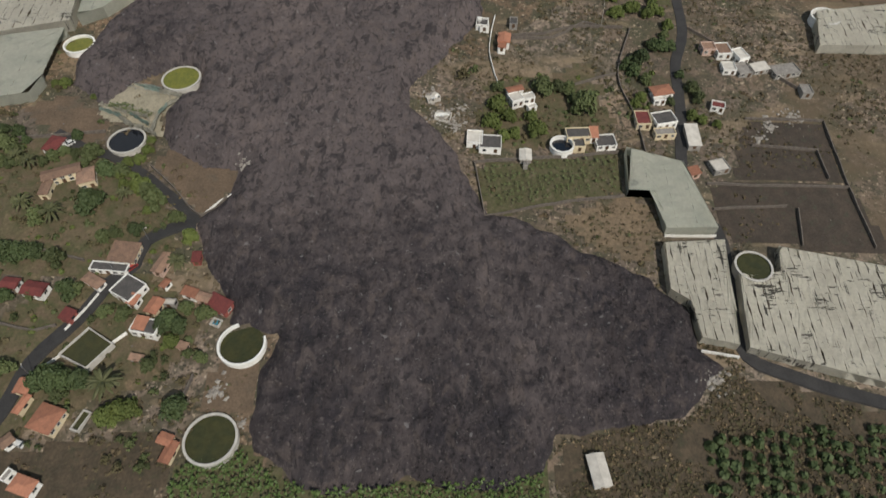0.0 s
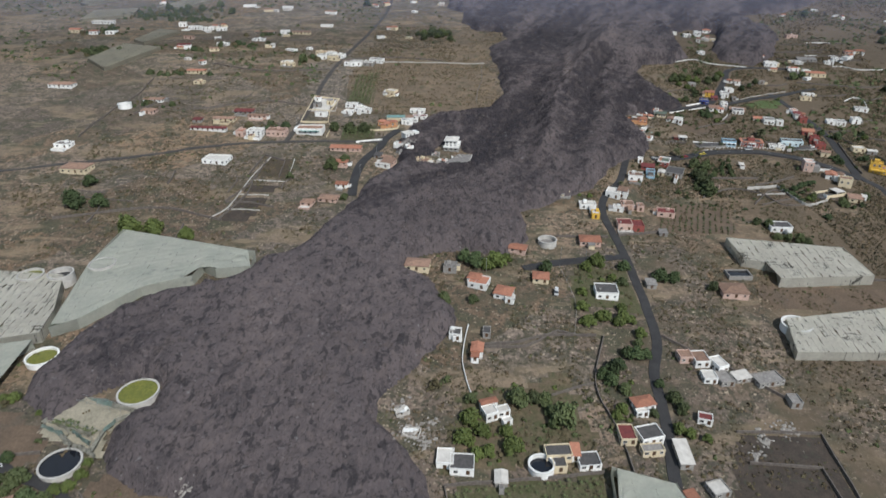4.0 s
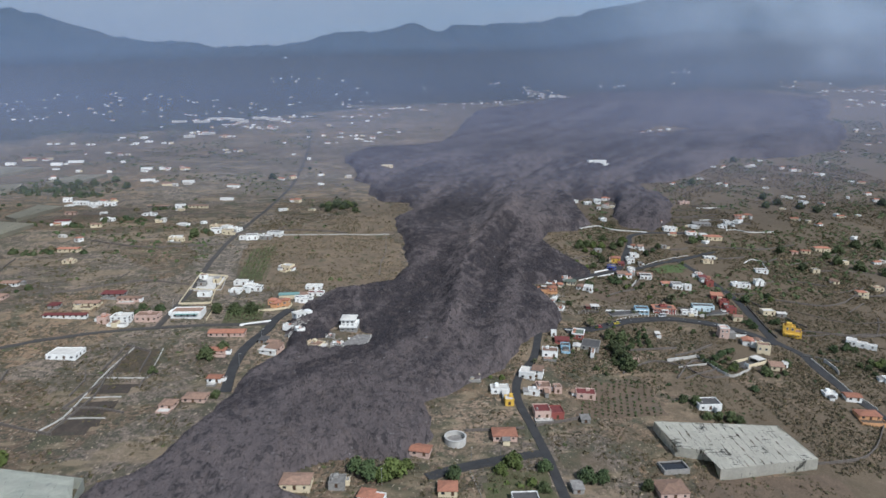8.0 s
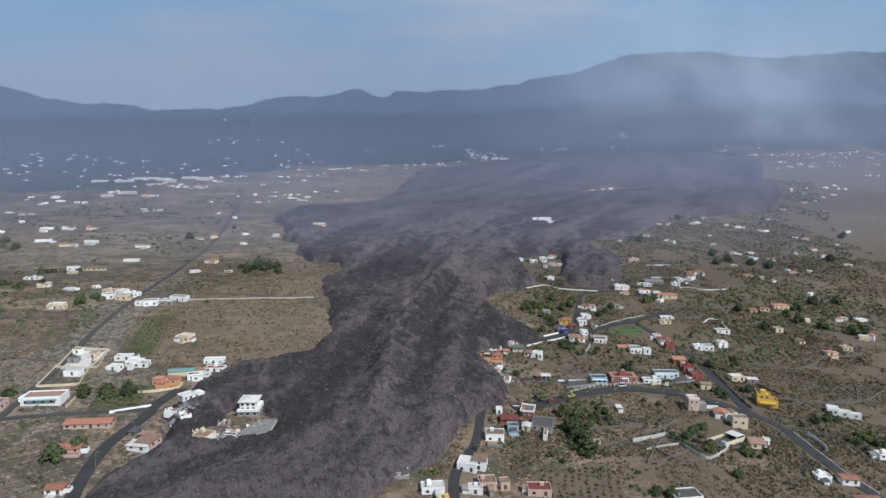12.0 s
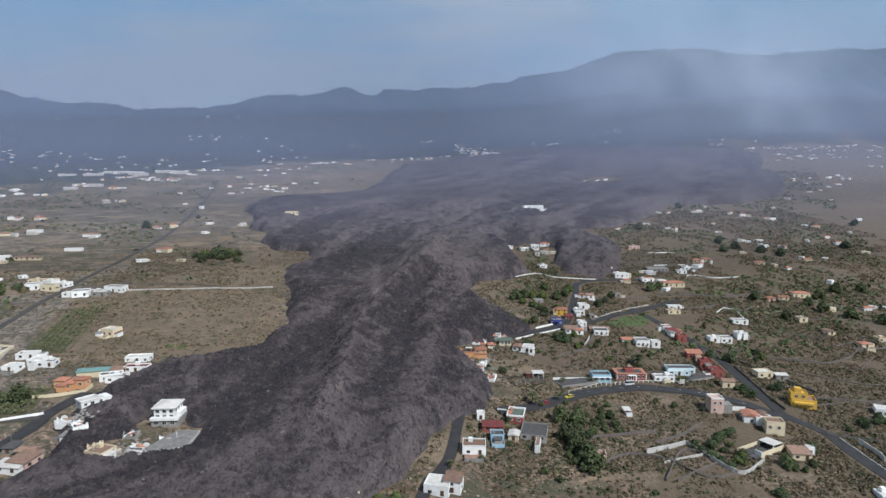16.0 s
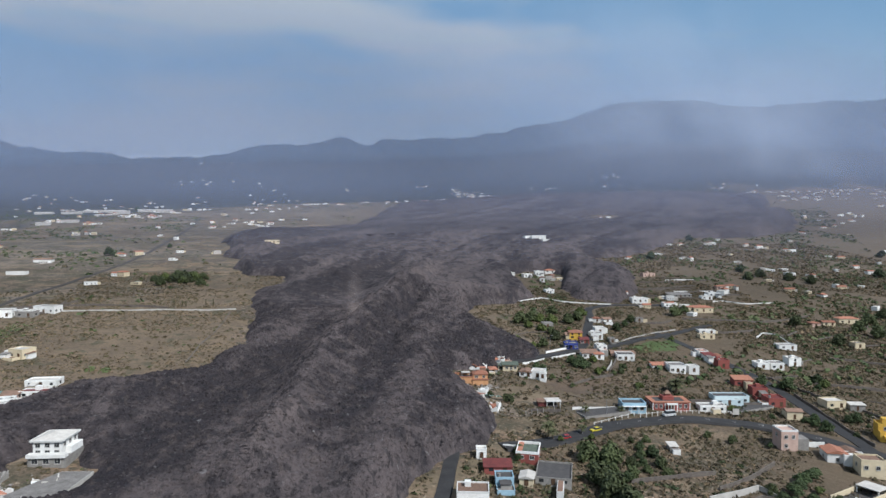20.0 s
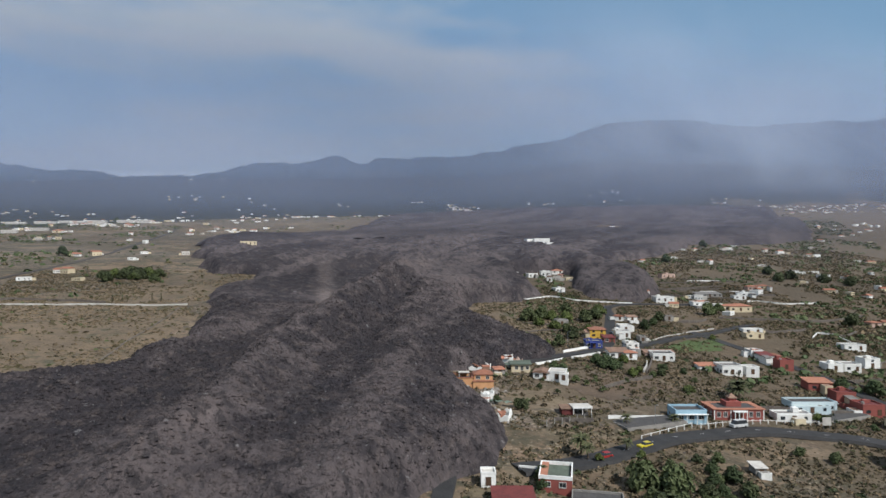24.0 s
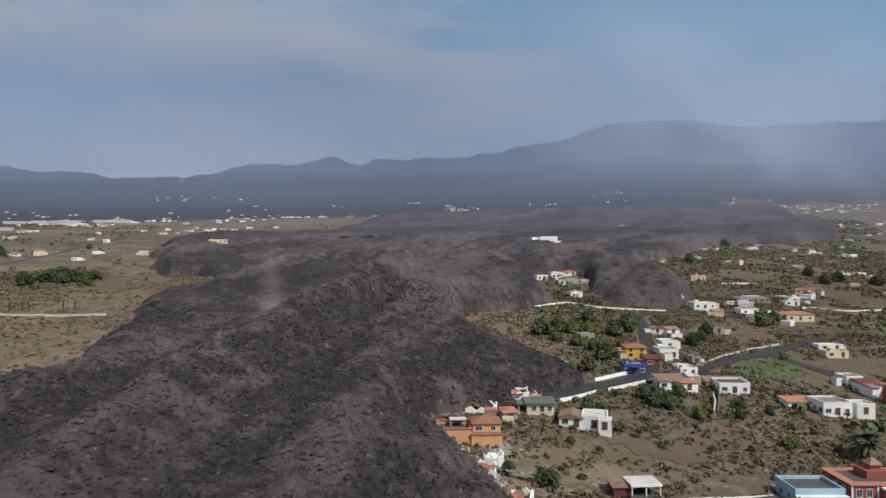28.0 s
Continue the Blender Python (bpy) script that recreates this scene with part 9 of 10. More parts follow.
def car(x, y, yaw, colour, kind="car", where="on the road"):
    ob = base(kind, x, y, yaw, float(land_height(x, y)) + 0.28)
    long_, wide, tall = (4.3, 1.75, 1.45) if kind == "car" else (5.2, 2.0, 2.3)
    bm = bmesh.new()
    prof = [(-0.5, 0.3), (-0.5, 0.72), (-0.47, 0.8), (-0.2, 0.86), (0.47, 0.88), (0.5, 0.7), (0.5, 0.3)] if kind == "car" else [(-0.5, 0.35), (-0.5, 1.1), (-0.46, 1.2), (0.5, 1.2), (0.5, 0.35)]
    sides = [[bm.verts.new((px * long_, s * wide / 2, pz)) for px, pz in prof] for s in (-1, 1)]
    bm.faces.new(sides[0]), bm.faces.new(sides[1][::-1])
    for i in range(len(prof)):
        j = (i + 1) % len(prof)
        bm.faces.new((sides[0][j], sides[0][i], sides[1][i], sides[1][j]))
    bmesh.ops.recalc_face_normals(bm, faces=bm.faces[:])
    part("body", (bm, PAINTS[colour]), ob)
    bm = bmesh.new()
    f, r, z0, z1 = (-0.22, 0.42, 0.84, tall) if kind == "car" else (-0.42, 0.49, 1.15, tall)
    v = [bm.verts.new(p) for p in ((f * long_, -wide * 0.46, z0), (r * long_, -wide * 0.46, z0), (r * long_, wide * 0.46, z0), (f * long_, wide * 0.46, z0),
                                   (f * long_ + 0.7, -wide * 0.38, z1 - 0.06), (r * long_ - 0.4, -wide * 0.38, z1 - 0.06), (r * long_ - 0.4, wide * 0.38, z1 - 0.06), (f * long_ + 0.7, wide * 0.38, z1 - 0.06))]
    for q in ((0, 3, 2, 1), (4, 5, 6, 7), (0, 1, 5, 4), (1, 2, 6, 5), (2, 3, 7, 6), (3, 0, 4, 7)):
        bm.faces.new([v[i] for i in q])
    part("cabin", (bm, GLASS), ob, "dark glass cabin")
    bm = bmesh.new()
    box(bm, f * long_ + 0.66, r * long_ - 0.36, -wide * 0.39, wide * 0.39, z1 - 0.07, z1)
    part("roof", (bm, PAINTS[colour]), ob)
    for sx in (-0.31, 0.31):
        for sy in (-1, 1):
            def make():
                b = bmesh.new()
                bmesh.ops.create_cone(b, cap_ends=True, segments=14, radius1=0.33, radius2=0.33, depth=0.22, matrix=Matrix.Rotation(radians(90), 4, "X"))
                return b, RUBBER
            part("wheel", stock(("wheel",), make), ob, m=pose(sx * long_, sy * (wide / 2 - 0.1), 0.33))
    return tagged(ob, f"{colour} {'small car' if kind == 'car' else 'delivery van'} parked {where}", kind)


car(197, 442.5, 14, "yellow")
car(183, 438.5, 8, "red")
car(234, 452.5, 4, "white", "van", "beside the road")
car(67, 278, 80, "white", "van", "on a dry plot")
car(-102, 119.5, 50, "red", where="between white houses")
car(-137, 170, 40, "white", where="in the garden")
car(-119, 63, -20, "white", where="beside the lane")


# ---- paint on the main road ----
marks = [o for o in scene.objects if o.name.startswith("road") and "wide curving" in o.get("label", "")][0]
pts = smooth_line(MAIN, 3.0)
for i in range(4, len(pts) - 2, 3):
    a, b = pts[i], pts[i].lerp(pts[i + 1], 0.6)
    s = Vector((-(b - a).y, (b - a).x)).normalized() * 0.09
    z = [max(float(land_height(q.x + n.x * k, q.y + n.y * k)) for n in (s * 38,) for k in (-1, 0, 1)) + 0.26 for q in (a, b)]
    me = mesh_from("road_line", [(a.x - s.x, a.y - s.y, z[0]), (b.x - s.x, b.y - s.y, z[1]), (b.x + s.x, b.y + s.y, z[1]), (a.x + s.x, a.y + s.y, z[0])], [(0, 1, 2, 3)], PAINT_WHITE)
    new("road_line", me).parent = marks
for k in range(5):
    x, y = 200.5 + 0.9 * k, 441.5 + 1.5 * k * 0.2
    z = max(float(land_height(x + i, y + j)) for i in (-3.5, 0, 3.5) for j in (-3.5, 0, 3.5)) + 0.27
    me = mesh_from("road_line", [(x - 0.25, y, z), (x + 0.25, y - 0.1, z), (x - 0.7, y + 3.6, z), (x - 1.2, y + 3.7, z)], [(0, 1, 2, 3)], PAINT_WHITE)
    new("road_line", me).parent = marks


# ---- street furniture ----
def street_lamp(x, y, yaw):
    ob = base("street_lamp", x, y, yaw)
    bm = bmesh.new()
    limb(bm, Vector((0, 0, -0.5)), Vector((0, 0, 6.5)), 0.11, 0.06, 8)
    part("pole", (bm, STEEL), ob)
    bm = bmesh.new()
    limb(bm, Vector((0, 0, 6.4)), Vector((0.9, 0, 6.8)), 0.05, 0.04, 6)
    part("arm", (bm, STEEL), ob)
    bm = bmesh.new()
    box(bm, 0.8, 1.5, -0.13, 0.13, 6.72, 6.88, 0.03)
    part("lamp_head", (bm, FLAT_PALE), ob)
    return tagged(ob, "grey steel street lamp beside the road", "street lamp", group="street lamps")


for x, y, a in ((21, 304, 90), (34, 294, 90), (74, 308, -90), (88, 311, -90), (-121, 82, 120), (-107, 118, -40), (-40, 395, 0), (-32, 425, 0), (208, 455, -90), (268, 452, -90), (222, 544, -60), (310, 430, 180), (-94, 470, 0), (-99, 130.5, 0)):
    street_lamp(x, y, a)


def rail_fence(line, gap, height, label, mat=None, rail=True):
    """Upright posts with a rail; every post is a part."""
    pts = smooth_line(line, gap)
    ob = base("fence", pts[0].x, pts[0].y, 0, 0)
    ob.matrix_basis = Matrix.Translation((pts[0].x, pts[0].y, gz(pts[0].x, pts[0].y)))
    z0 = gz(pts[0].x, pts[0].y)

    def make():
        b = bmesh.new()
        box(b, -0.11, 0.11, -0.11, 0.11, -0.5, height)
        return b, mat or WHITE
    for p in pts:
        part("post", stock(("post", height, (mat or WHITE).name), make), ob, m=pose(p.x - pts[0].x, p.y - pts[0].y, gz(p.x, p.y) - z0))
    if rail:
        for a, b in zip(pts, pts[1:]):
            bm = bmesh.new()
            limb(bm, Vector((a.x - pts[0].x, a.y - pts[0].y, gz(a.x, a.y) - z0 + height * 0.8)), Vector((b.x - pts[0].x, b.y - pts[0].y, gz(b.x, b.y) - z0 + height * 0.8)), 0.07, 0.07, 5)
            part("rail", (bm, mat or WHITE), ob)
    return tagged(ob, label, "fence")


rail_fence([(222, 453.5), (241, 455), (262, 452)], 2.4, 1.3, "white post fence along the forecourt")
rail_fence([(199, 447.5), (210, 451.5), (220, 455)], 3.0, 1.1, "white railing beside a ramp")
rail_fence([(176, 459), (192, 463)], 2.6, 1.6, "weathered post fence round a vegetable plot", GREY, False)
rail_fence([(72, 300), (75, 272), (71, 250)], 4.0, 1.0, "low post row along a dirt track", GREY)

sign = base("billboard", 262, 449, -14)
bm = bmesh.new()
box(bm, -1.3, 1.3, -0.08, 0.08, 1.2, 3.6)
part("panel", (bm, FLAT_PALE), sign)
for s in (-0.9, 0.9):
    bm = bmesh.new()
    limb(bm, Vector((s, 0.1, -0.4)), Vector((s, 0.1, 3.5)), 0.07, 0.07, 6)
    part("post", (bm, STEEL), sign)
tagged(sign, "blank pale roadside billboard on two steel posts", "billboard")


# ---- the damaged greenhouse in the lava ----
PALE_GROUND = material("pale_ground", (0.36, 0.32, 0.24), (0.27, 0.245, 0.18), size=5, fine=0.6)
field("field", [(-122.6, 203.7), (-113, 201.6), (-101, 196.5), (-107.9, 186), (-104, 173.4), (-113, 179), (-129.5, 183.8), (-131.6, 188)], PALE_GROUND, "pale levelled plot of a wrecked greenhouse", lift=0.5, rough_edge=0.3, step=1.5)
wreck = base("wrecked_greenhouse", -116, 191, -17)
NET_GREEN = material("torn_green_net", (0.24, 0.34, 0.30), (0.34, 0.4, 0.35), size=3, fine=0.5)
NET_PALE = material("torn_pale_net", (0.50, 0.48, 0.40), (0.38, 0.37, 0.31), size=2, fine=0.4)
for yy in (-7.5, -4, 6.5, 9.5):
    for xx in (-12, -7, -2, 3, 8):
        bm = bmesh.new()
        limb(bm, Vector((xx, yy, -1.2)), Vector((xx + 0.2, yy, 2.4)), 0.06, 0.05, 5)
        part("post", (bm, STEEL), wreck)
    bm = bmesh.new()
    limb(bm, Vector((-12, yy, 2.4)), Vector((9, yy, 2.5)), 0.05, 0.05, 5)
    part("rail", (bm, STEEL), wreck)


def torn_net(x0, y0, x1, y1, wide, mat):
    """A rumpled strip of netting that hangs along a line."""
    bm, n = bmesh.new(), max(4, int(math.hypot(x1 - x0, y1 - y0) / 1.2))
    d = Vector((x1 - x0, y1 - y0)).normalized()
    s = Vector((-d.y, d.x))
    rows = []
    for i in range(n + 1):
        p = Vector((x0, y0)).lerp(Vector((x1, y1)), i / n) + s * rng.uniform(-0.4, 0.4)
        k = wide * rng.uniform(0.45, 1.1)
        rows.append([bm.verts.new((p.x + s.x * k * e, p.y + s.y * k * e, z + rng.uniform(-0.3, 0.3))) for e, z in ((-0.5, 0.5), (0.0, 1.9), (0.5, 1.0))])
    for r0, r1 in zip(rows, rows[1:]):
        for i in range(2):
            bm.faces.new((r0[i], r0[i + 1], r1[i + 1], r1[i]))
    bmesh.ops.solidify(bm, geom=bm.faces[:], thickness=0.05)
    part("torn_net", (bm, mat), wreck)


for q in ((-9, 9.5, 2, 9.5, 3.0, NET_GREEN), (2, 9.5, 14, 9, 1.6, NET_PALE), (-14, -7, -3, -8.5, 1.6, NET_GREEN), (-15, 2, -9, 9, 1.2, NET_PALE), (-15, -6, -15, 1, 1.4, NET_PALE), (-4, -8.6, 4, -12, 1.8, NET_PALE),
          (4, -11, 15, -13, 1.6, NET_PALE), (9, -3, 12, -13, 1.8, NET_PALE), (9, 3, 13, 8, 1.6, NET_PALE), (-13, -4.8, 6, -5.6, 0.9, NET_PALE), (-1, -6, 9, -9, 1.2, NET_GREEN), (9, -3, 9.5, 4, 1.0, NET_GREEN)):
    torn_net(*q)
tagged(wreck, "wrecked greenhouse frame with torn pale green netting", "greenhouse")
wreck_plants = [(-126.6, 192.8), (-109.4, 186.5), (-109.6, 182.6), (-128.8, 187.8)]


# ---- planted rows ----
def rows_of(ring, gap_x, gap_y, jitter, make, skip=0.1, turn=0.0):
    xs, ys = [p[0] for p in ring], [p[1] for p in ring]
    c, s = math.cos(radians(turn)), math.sin(radians(turn))
    mx, my, span = (min(xs) + max(xs)) / 2, (min(ys) + max(ys)) / 2, max(max(xs) - min(xs), max(ys) - min(ys))
    pts = []
    for i in np.arange(-span, span, gap_x):
        for j in np.arange(-span, span, gap_y):
            x, y = mx + c * i - s * j + rng.uniform(-jitter, jitter), my + s * i + c * j + rng.uniform(-jitter, jitter)
            if rng.random() > skip:
                pts.append((x, y))
    d = signed_distance([p[0] for p in pts], [p[1] for p in pts], ring)
    for p, k in zip(pts, d):
        if k > 0.8:
            make(*p)




class Heap:
    """Gathers many small shapes into one mesh."""

    def __init__(self):
        self.v, self.f, self.m, self.n = [], [], [], 0

    def add(self, verts, faces, slot=0):
        self.v.append(np.asarray(verts, float))
        self.f += [tuple(i + self.n for i in f) for f in faces]
        self.m += [slot] * len(faces)
        self.n += len(verts)

    def make(self, name, mats, label, category):
        mats = mats if isinstance(mats, list) else [mats]
        me = mesh_from(name, np.concatenate(self.v), self.f, mats[0])
        for m in mats[1:]:
            me.materials.append(m)
        me.polygons.foreach_set("material_index", self.m)
        return tagged(new(name, me), label, category, kind="stuff")


def leaf_clump(heap, x, y, r, tall=0.8, n=26, slot=0, z=None):
    """A low crown of leaf blades on the ground."""
    z = float(land_height(x, y)) if z is None else z
    q = np.random.RandomState(int(abs(x * 37 + y * 91)) % 100000)
    d = q.normal(size=(n, 3))
    d[:, 2] = np.abs(d[:, 2])
    d /= np.linalg.norm(d, axis=1)[:, None]
    c = d * (0.55 + 0.5 * q.rand(n, 1)) * np.array([r, r, r * 1.5 * tall]) + np.array([x, y, z])
    s = r * (0.22 + 0.22 * q.rand(n, 1))
    u = np.cross(d, q.normal(size=(n, 3)))
    u /= np.linalg.norm(u, axis=1)[:, None] + 1e-9
    w = np.cross(d + 0.5 * q.normal(size=(n, 3)), u)
    verts = np.stack([c + u * s * 1.4, c + w * s, c - u * s * 1.2, c - w * s], 1).reshape(-1, 3)
    heap.add(verts, [(4 * i, 4 * i + 1, 4 * i + 2, 4 * i + 3) for i in range(n)], slot)


heap = Heap()
rows_of([(77, 69), (137, 75), (150, 40), (76, 36)], 3.9, 3.6, 0.5, lambda x, y: leaf_clump(heap, x, y, rng.uniform(1.0, 2.0), 0.95, 44), 0.16, -8)
heap.make("orchard_trees", LEAF_DARK, "rows of low dark green orchard trees", "trees")
heap = Heap()
rows_of([(133, 338), (150, 370), (184, 376), (183, 337)], 3.3, 3.3, 0.3, lambda x, y: leaf_clump(heap, x, y, rng.uniform(0.6, 1.0), 0.9, 20), 0.1, -20)
heap.make("young_trees", LEAF, "grid of small young trees in dark soil", "trees")


def banana(heap, x, y, size):
    z = gz(x, y)
    for k in range(7):
        a = rng.uniform(0, 6.28)
        d, s = np.array([math.cos(a), math.sin(a), 0]), np.array([-math.sin(a), math.cos(a), 0])
        up, w = rng.uniform(0.5, 1.2) * size, 0.28 * size
        p0 = np.array([x, y, z + 1.3 * size])
        p1 = p0 + d * 0.8 * size + np.array([0, 0, up])
        p2 = p0 + d * 1.7 * size + np.array([0, 0, up * 0.6])
        heap.add([p0, p1 - s * w, p1 + s * w, p2], [(0, 1, 2), (1, 3, 2)])


heap = Heap()
rows_of([(-76, 48), (-73, 59), (-57, 63), (-45, 55), (-35, 52), (29, 58), (32, 40), (-70, 36)], 2.3, 2.1, 0.5, lambda x, y: banana(heap, x, y, rng.uniform(0.7, 1.15)), 0.05, 12)
heap.make("banana_plants", material("banana_leaf", (0.075, 0.125, 0.03), (0.11, 0.16, 0.05), size=2, fine=0.5, rough=0.5), "rows of green banana plants at the lava's toe", "plants")
heap = Heap()
rows_of([(13, 168), (67, 175), (66, 158), (16, 147)], 2.4, 1.7, 0.5, lambda x, y: banana(heap, x, y, rng.uniform(0.35, 0.75)), 0.25, 8)
rows_of(wreck_plants, 1.6, 1.7, 0.4, lambda x, y: banana(heap, x, y, rng.uniform(0.6, 1.0)), 0.1, -18)
rows_of([(-64, 523), (-65, 590), (-43, 607), (-44, 519)], 3.0, 2.6, 0.5, lambda x, y: banana(heap, x, y, rng.uniform(0.7, 1.1)), 0.1)
rows_of([(-61, 473), (-37, 477), (-36, 450), (-59, 446)], 3.0, 2.6, 0.5, lambda x, y: banana(heap, x, y, rng.uniform(0.7, 1.1)), 0.1)
rows_of([(284, 550), (308, 560), (301, 548), (277, 536)], 1.6, 1.6, 0.4, lambda x, y: banana(heap, x, y, rng.uniform(0.3, 0.5)), 0.1)
heap.make("crop_plants", LEAF, "leafy green crop plants in plots", "plants")


heap = Heap()
for ring, gap in (([(-200, 175), (-150, 172), (-122, 164), (-92, 141), (-88, 128), (-100, 118), (-150, 112), (-200, 115)], 4.2), ([(-118, 118), (-98, 118), (-76, 104), (-80, 84), (-110, 72), (-122, 60), (-150, 60), (-140, 95)], 3.8),
                  ([(20, 215), (62, 222), (70, 180), (12, 176)], 3.6), ([(75, 268), (106, 268), (104, 300), (78, 300)], 3.4), ([(60, 225), (80, 220), (92, 250), (88, 190), (75, 190)], 3.0)):
    rows_of(ring, gap, gap, gap * 0.6, lambda x, y: leaf_clump(heap, x, y, rng.uniform(0.5, 1.5), 0.6, 22, rng.choice((0, 0, 1, 2, 2))) if line_distance(x, y, LANE) > 4 and lava_depth(np.array([x]), np.array([y]))[0] < -1 else None, 0.4)
heap.make("garden_shrubs", [LEAF, LEAF_LIGHT, OLIVE], "green and olive garden shrubs between the houses", "shrubs")

# ---- loose stones and scrub ----
def stones(name, spots, lo, hi, mat, label, category, lift=0.1, squash=0.7, seed=5, base_z=None):
    """Many rough lumps, each an uneven six-pointed shape."""
    r = np.random.RandomState(seed)
    pts = np.array(spots, float)
    n = len(pts)
    s = lo + (hi - lo) * r.rand(n) ** 2.5
    corners = np.array([(1, 0, 0), (0, 1, 0), (-1, 0, 0), (0, -1, 0), (0, 0, 1), (0, 0, -0.6)])
    verts = corners[None] * (0.65 + 0.7 * r.rand(n, 6, 1)) + 0.25 * (r.rand(n, 6, 3) - 0.5)
    verts[:, :, 2] *= squash
    a = r.rand(n) * 6.28
    c, d = np.cos(a)[:, None], np.sin(a)[:, None]
    vx, vy = verts[:, :, 0] * c - verts[:, :, 1] * d, verts[:, :, 0] * d + verts[:, :, 1] * c
    verts = np.stack([vx, vy, verts[:, :, 2]], -1) * s[:, None, None]
    z = base_z(pts[:, 0], pts[:, 1]) + lift * s
    verts += np.stack([pts[:, 0], pts[:, 1], z], -1)[:, None]
    tri = np.array([(0, 1, 4), (1, 2, 4), (2, 3, 4), (3, 0, 4), (1, 0, 5), (2, 1, 5), (3, 2, 5), (0, 3, 5)])
    faces = (tri[None] + 6 * np.arange(n)[:, None, None]).reshape(-1, 3)
    return tagged(new(name, mesh_from(name, verts.reshape(-1, 3), faces, mat)), label, category, kind="stuff")


def scatter(count, x0, x1, y0, y1, seed, keep):
    r = np.random.RandomState(seed)
    x, y = x0 + (x1 - x0) * r.rand(count), y0 + (y1 - y0) * r.rand(count)
    k = keep(x, y)
    return np.stack([x[k], y[k]], -1)


def off_lava(x, y):
    ok = lava_depth(x, y) < -1.0
    for line in ROADS:
        ok &= line_distance(x, y, line) > 4.0
    return ok


toned(stones("lava_blocks", scatter(75000, -10, 235, 300, 640, 17, lambda x, y: lava_depth(x, y) > 1.0), 0.2, 0.85, LAVA, "tumbled clinker blocks along the flow", "stones", base_z=lava_height, seed=15))
toned(stones("lava_blocks", scatter(26000, -90, 95, 50, 240, 22, lambda x, y: (lava_depth(x, y) > 1.0) & (wave(x, y, 14, 61) + 0.6 * wave(x, y, 5, 62) > 0.0)), 0.15, 0.55, LAVA, "loose clinker blocks near the toe of the flow", "stones", base_z=lava_height, seed=18))
toned(stones("lava_blocks", scatter(52000, -150, 240, 50, 560, 11, lambda x, y: (lava_depth(x, y) > 1.0) & (y > 150 + 130 * wave(x, y, 25, 59))), 0.2, 0.7, LAVA, "countless loose clinker blocks on the lava", "stones", base_z=lava_height))
bushy = lambda x, y: wave(x, y, 17, 91) + 0.6 * wave(x, y, 6, 92)
spots = scatter(90000, -240, 440, 45, 700, 12, lambda x, y: off_lava(x, y) & (bushy(x, y) > -0.05))
stones("scrub", spots[::2], 0.25, 1.0, SCRUB, "dry olive-brown scrub over the fields", "scrub", 0.2, 0.7, 6, land_height)


def leaf_field(name, spots, lo, hi, n, mats, shares, label, category, tall=0.42, seed=4):
    """Many low shrubs of leaf blades in one mesh; shares: how often each material occurs."""
    q = np.random.RandomState(seed)
    pts = np.array(spots, float)
    m = len(pts)
    r = (lo + (hi - lo) * q.rand(m) ** 2.2)[:, None, None]
    d = q.normal(size=(m, n, 3))
    d[:, :, 2] = np.abs(d[:, :, 2])
    d /= np.linalg.norm(d, axis=2)[:, :, None]
    z = land_height(pts[:, 0], pts[:, 1])
    c = d * (0.5 + 0.55 * q.rand(m, n, 1)) * r * np.array([1, 1, 1.5 * tall]) + np.stack([pts[:, 0], pts[:, 1], z], -1)[:, None]
    e = r * (0.20 + 0.22 * q.rand(m, n, 1))
    u = np.cross(d, q.normal(size=(m, n, 3)))
    u /= np.linalg.norm(u, axis=2)[:, :, None] + 1e-9
    w = np.cross(d + 0.5 * q.normal(size=(m, n, 3)), u)
    verts = np.stack([c + u * e * 1.4, c + w * e, c - u * e * 1.2, c - w * e], 2).reshape(-1, 3)
    me = mesh_from(name, verts, np.arange(len(verts)).reshape(-1, 4), mats[0])
    for k in mats[1:]:
        me.materials.append(k)
    slot = np.searchsorted(np.cumsum(shares) / sum(shares), q.rand(m)).clip(0, len(mats) - 1)
    me.polygons.foreach_set("material_index", np.repeat(slot, n).astype(np.int32))
    return tagged(new(name, me), label, category, kind="stuff")


DARK_SHRUB = material("dark_shrub", (0.052, 0.050, 0.030), (0.074, 0.064, 0.038), size=5, fine=0.5, rough=0.95)
STRAW_TUFT = material("straw_tuft", (0.29, 0.215, 0.130), (0.21, 0.155, 0.092), size=6, fine=0.5, rough=0.95)
leaf_field("shrubs", spots[1::3], 0.4, 1.4, 13, [SCRUB, LEAF, OLIVE], (0.5, 0.1, 0.4), "low olive and green shrubs over the fields", "shrubs", seed=31)
patchy = lambda x, y: wave(x, y, 40, 95) + 0.6 * wave(x, y, 13, 96)
leaf_field("shrubs", scatter(15000, 140, 520, 330, 760, 14, lambda x, y: off_lava(x, y) & (patchy(x, y) > 0.25)), 0.4, 1.5, 20, [LEAF_DARK, LEAF, OLIVE, SCRUB], (0.25, 0.25, 0.3, 0.2), "green bushes in the gullies of the hillside", "shrubs", seed=32)
leaf_field("dry_grass", scatter(64000, 140, 440, 380, 680, 15, lambda x, y: off_lava(x, y) & (patchy(x, y) + 0.5 * wave(x, y, 5, 99) > -0.35)), 0.3, 1.0, 9, [SCRUB, DARK_SHRUB, STRAW_TUFT, OLIVE], (0.40, 0.30, 0.17, 0.13), "tufts of dry brown grass and thistles on the hillside", "grass", 0.55, seed=33)
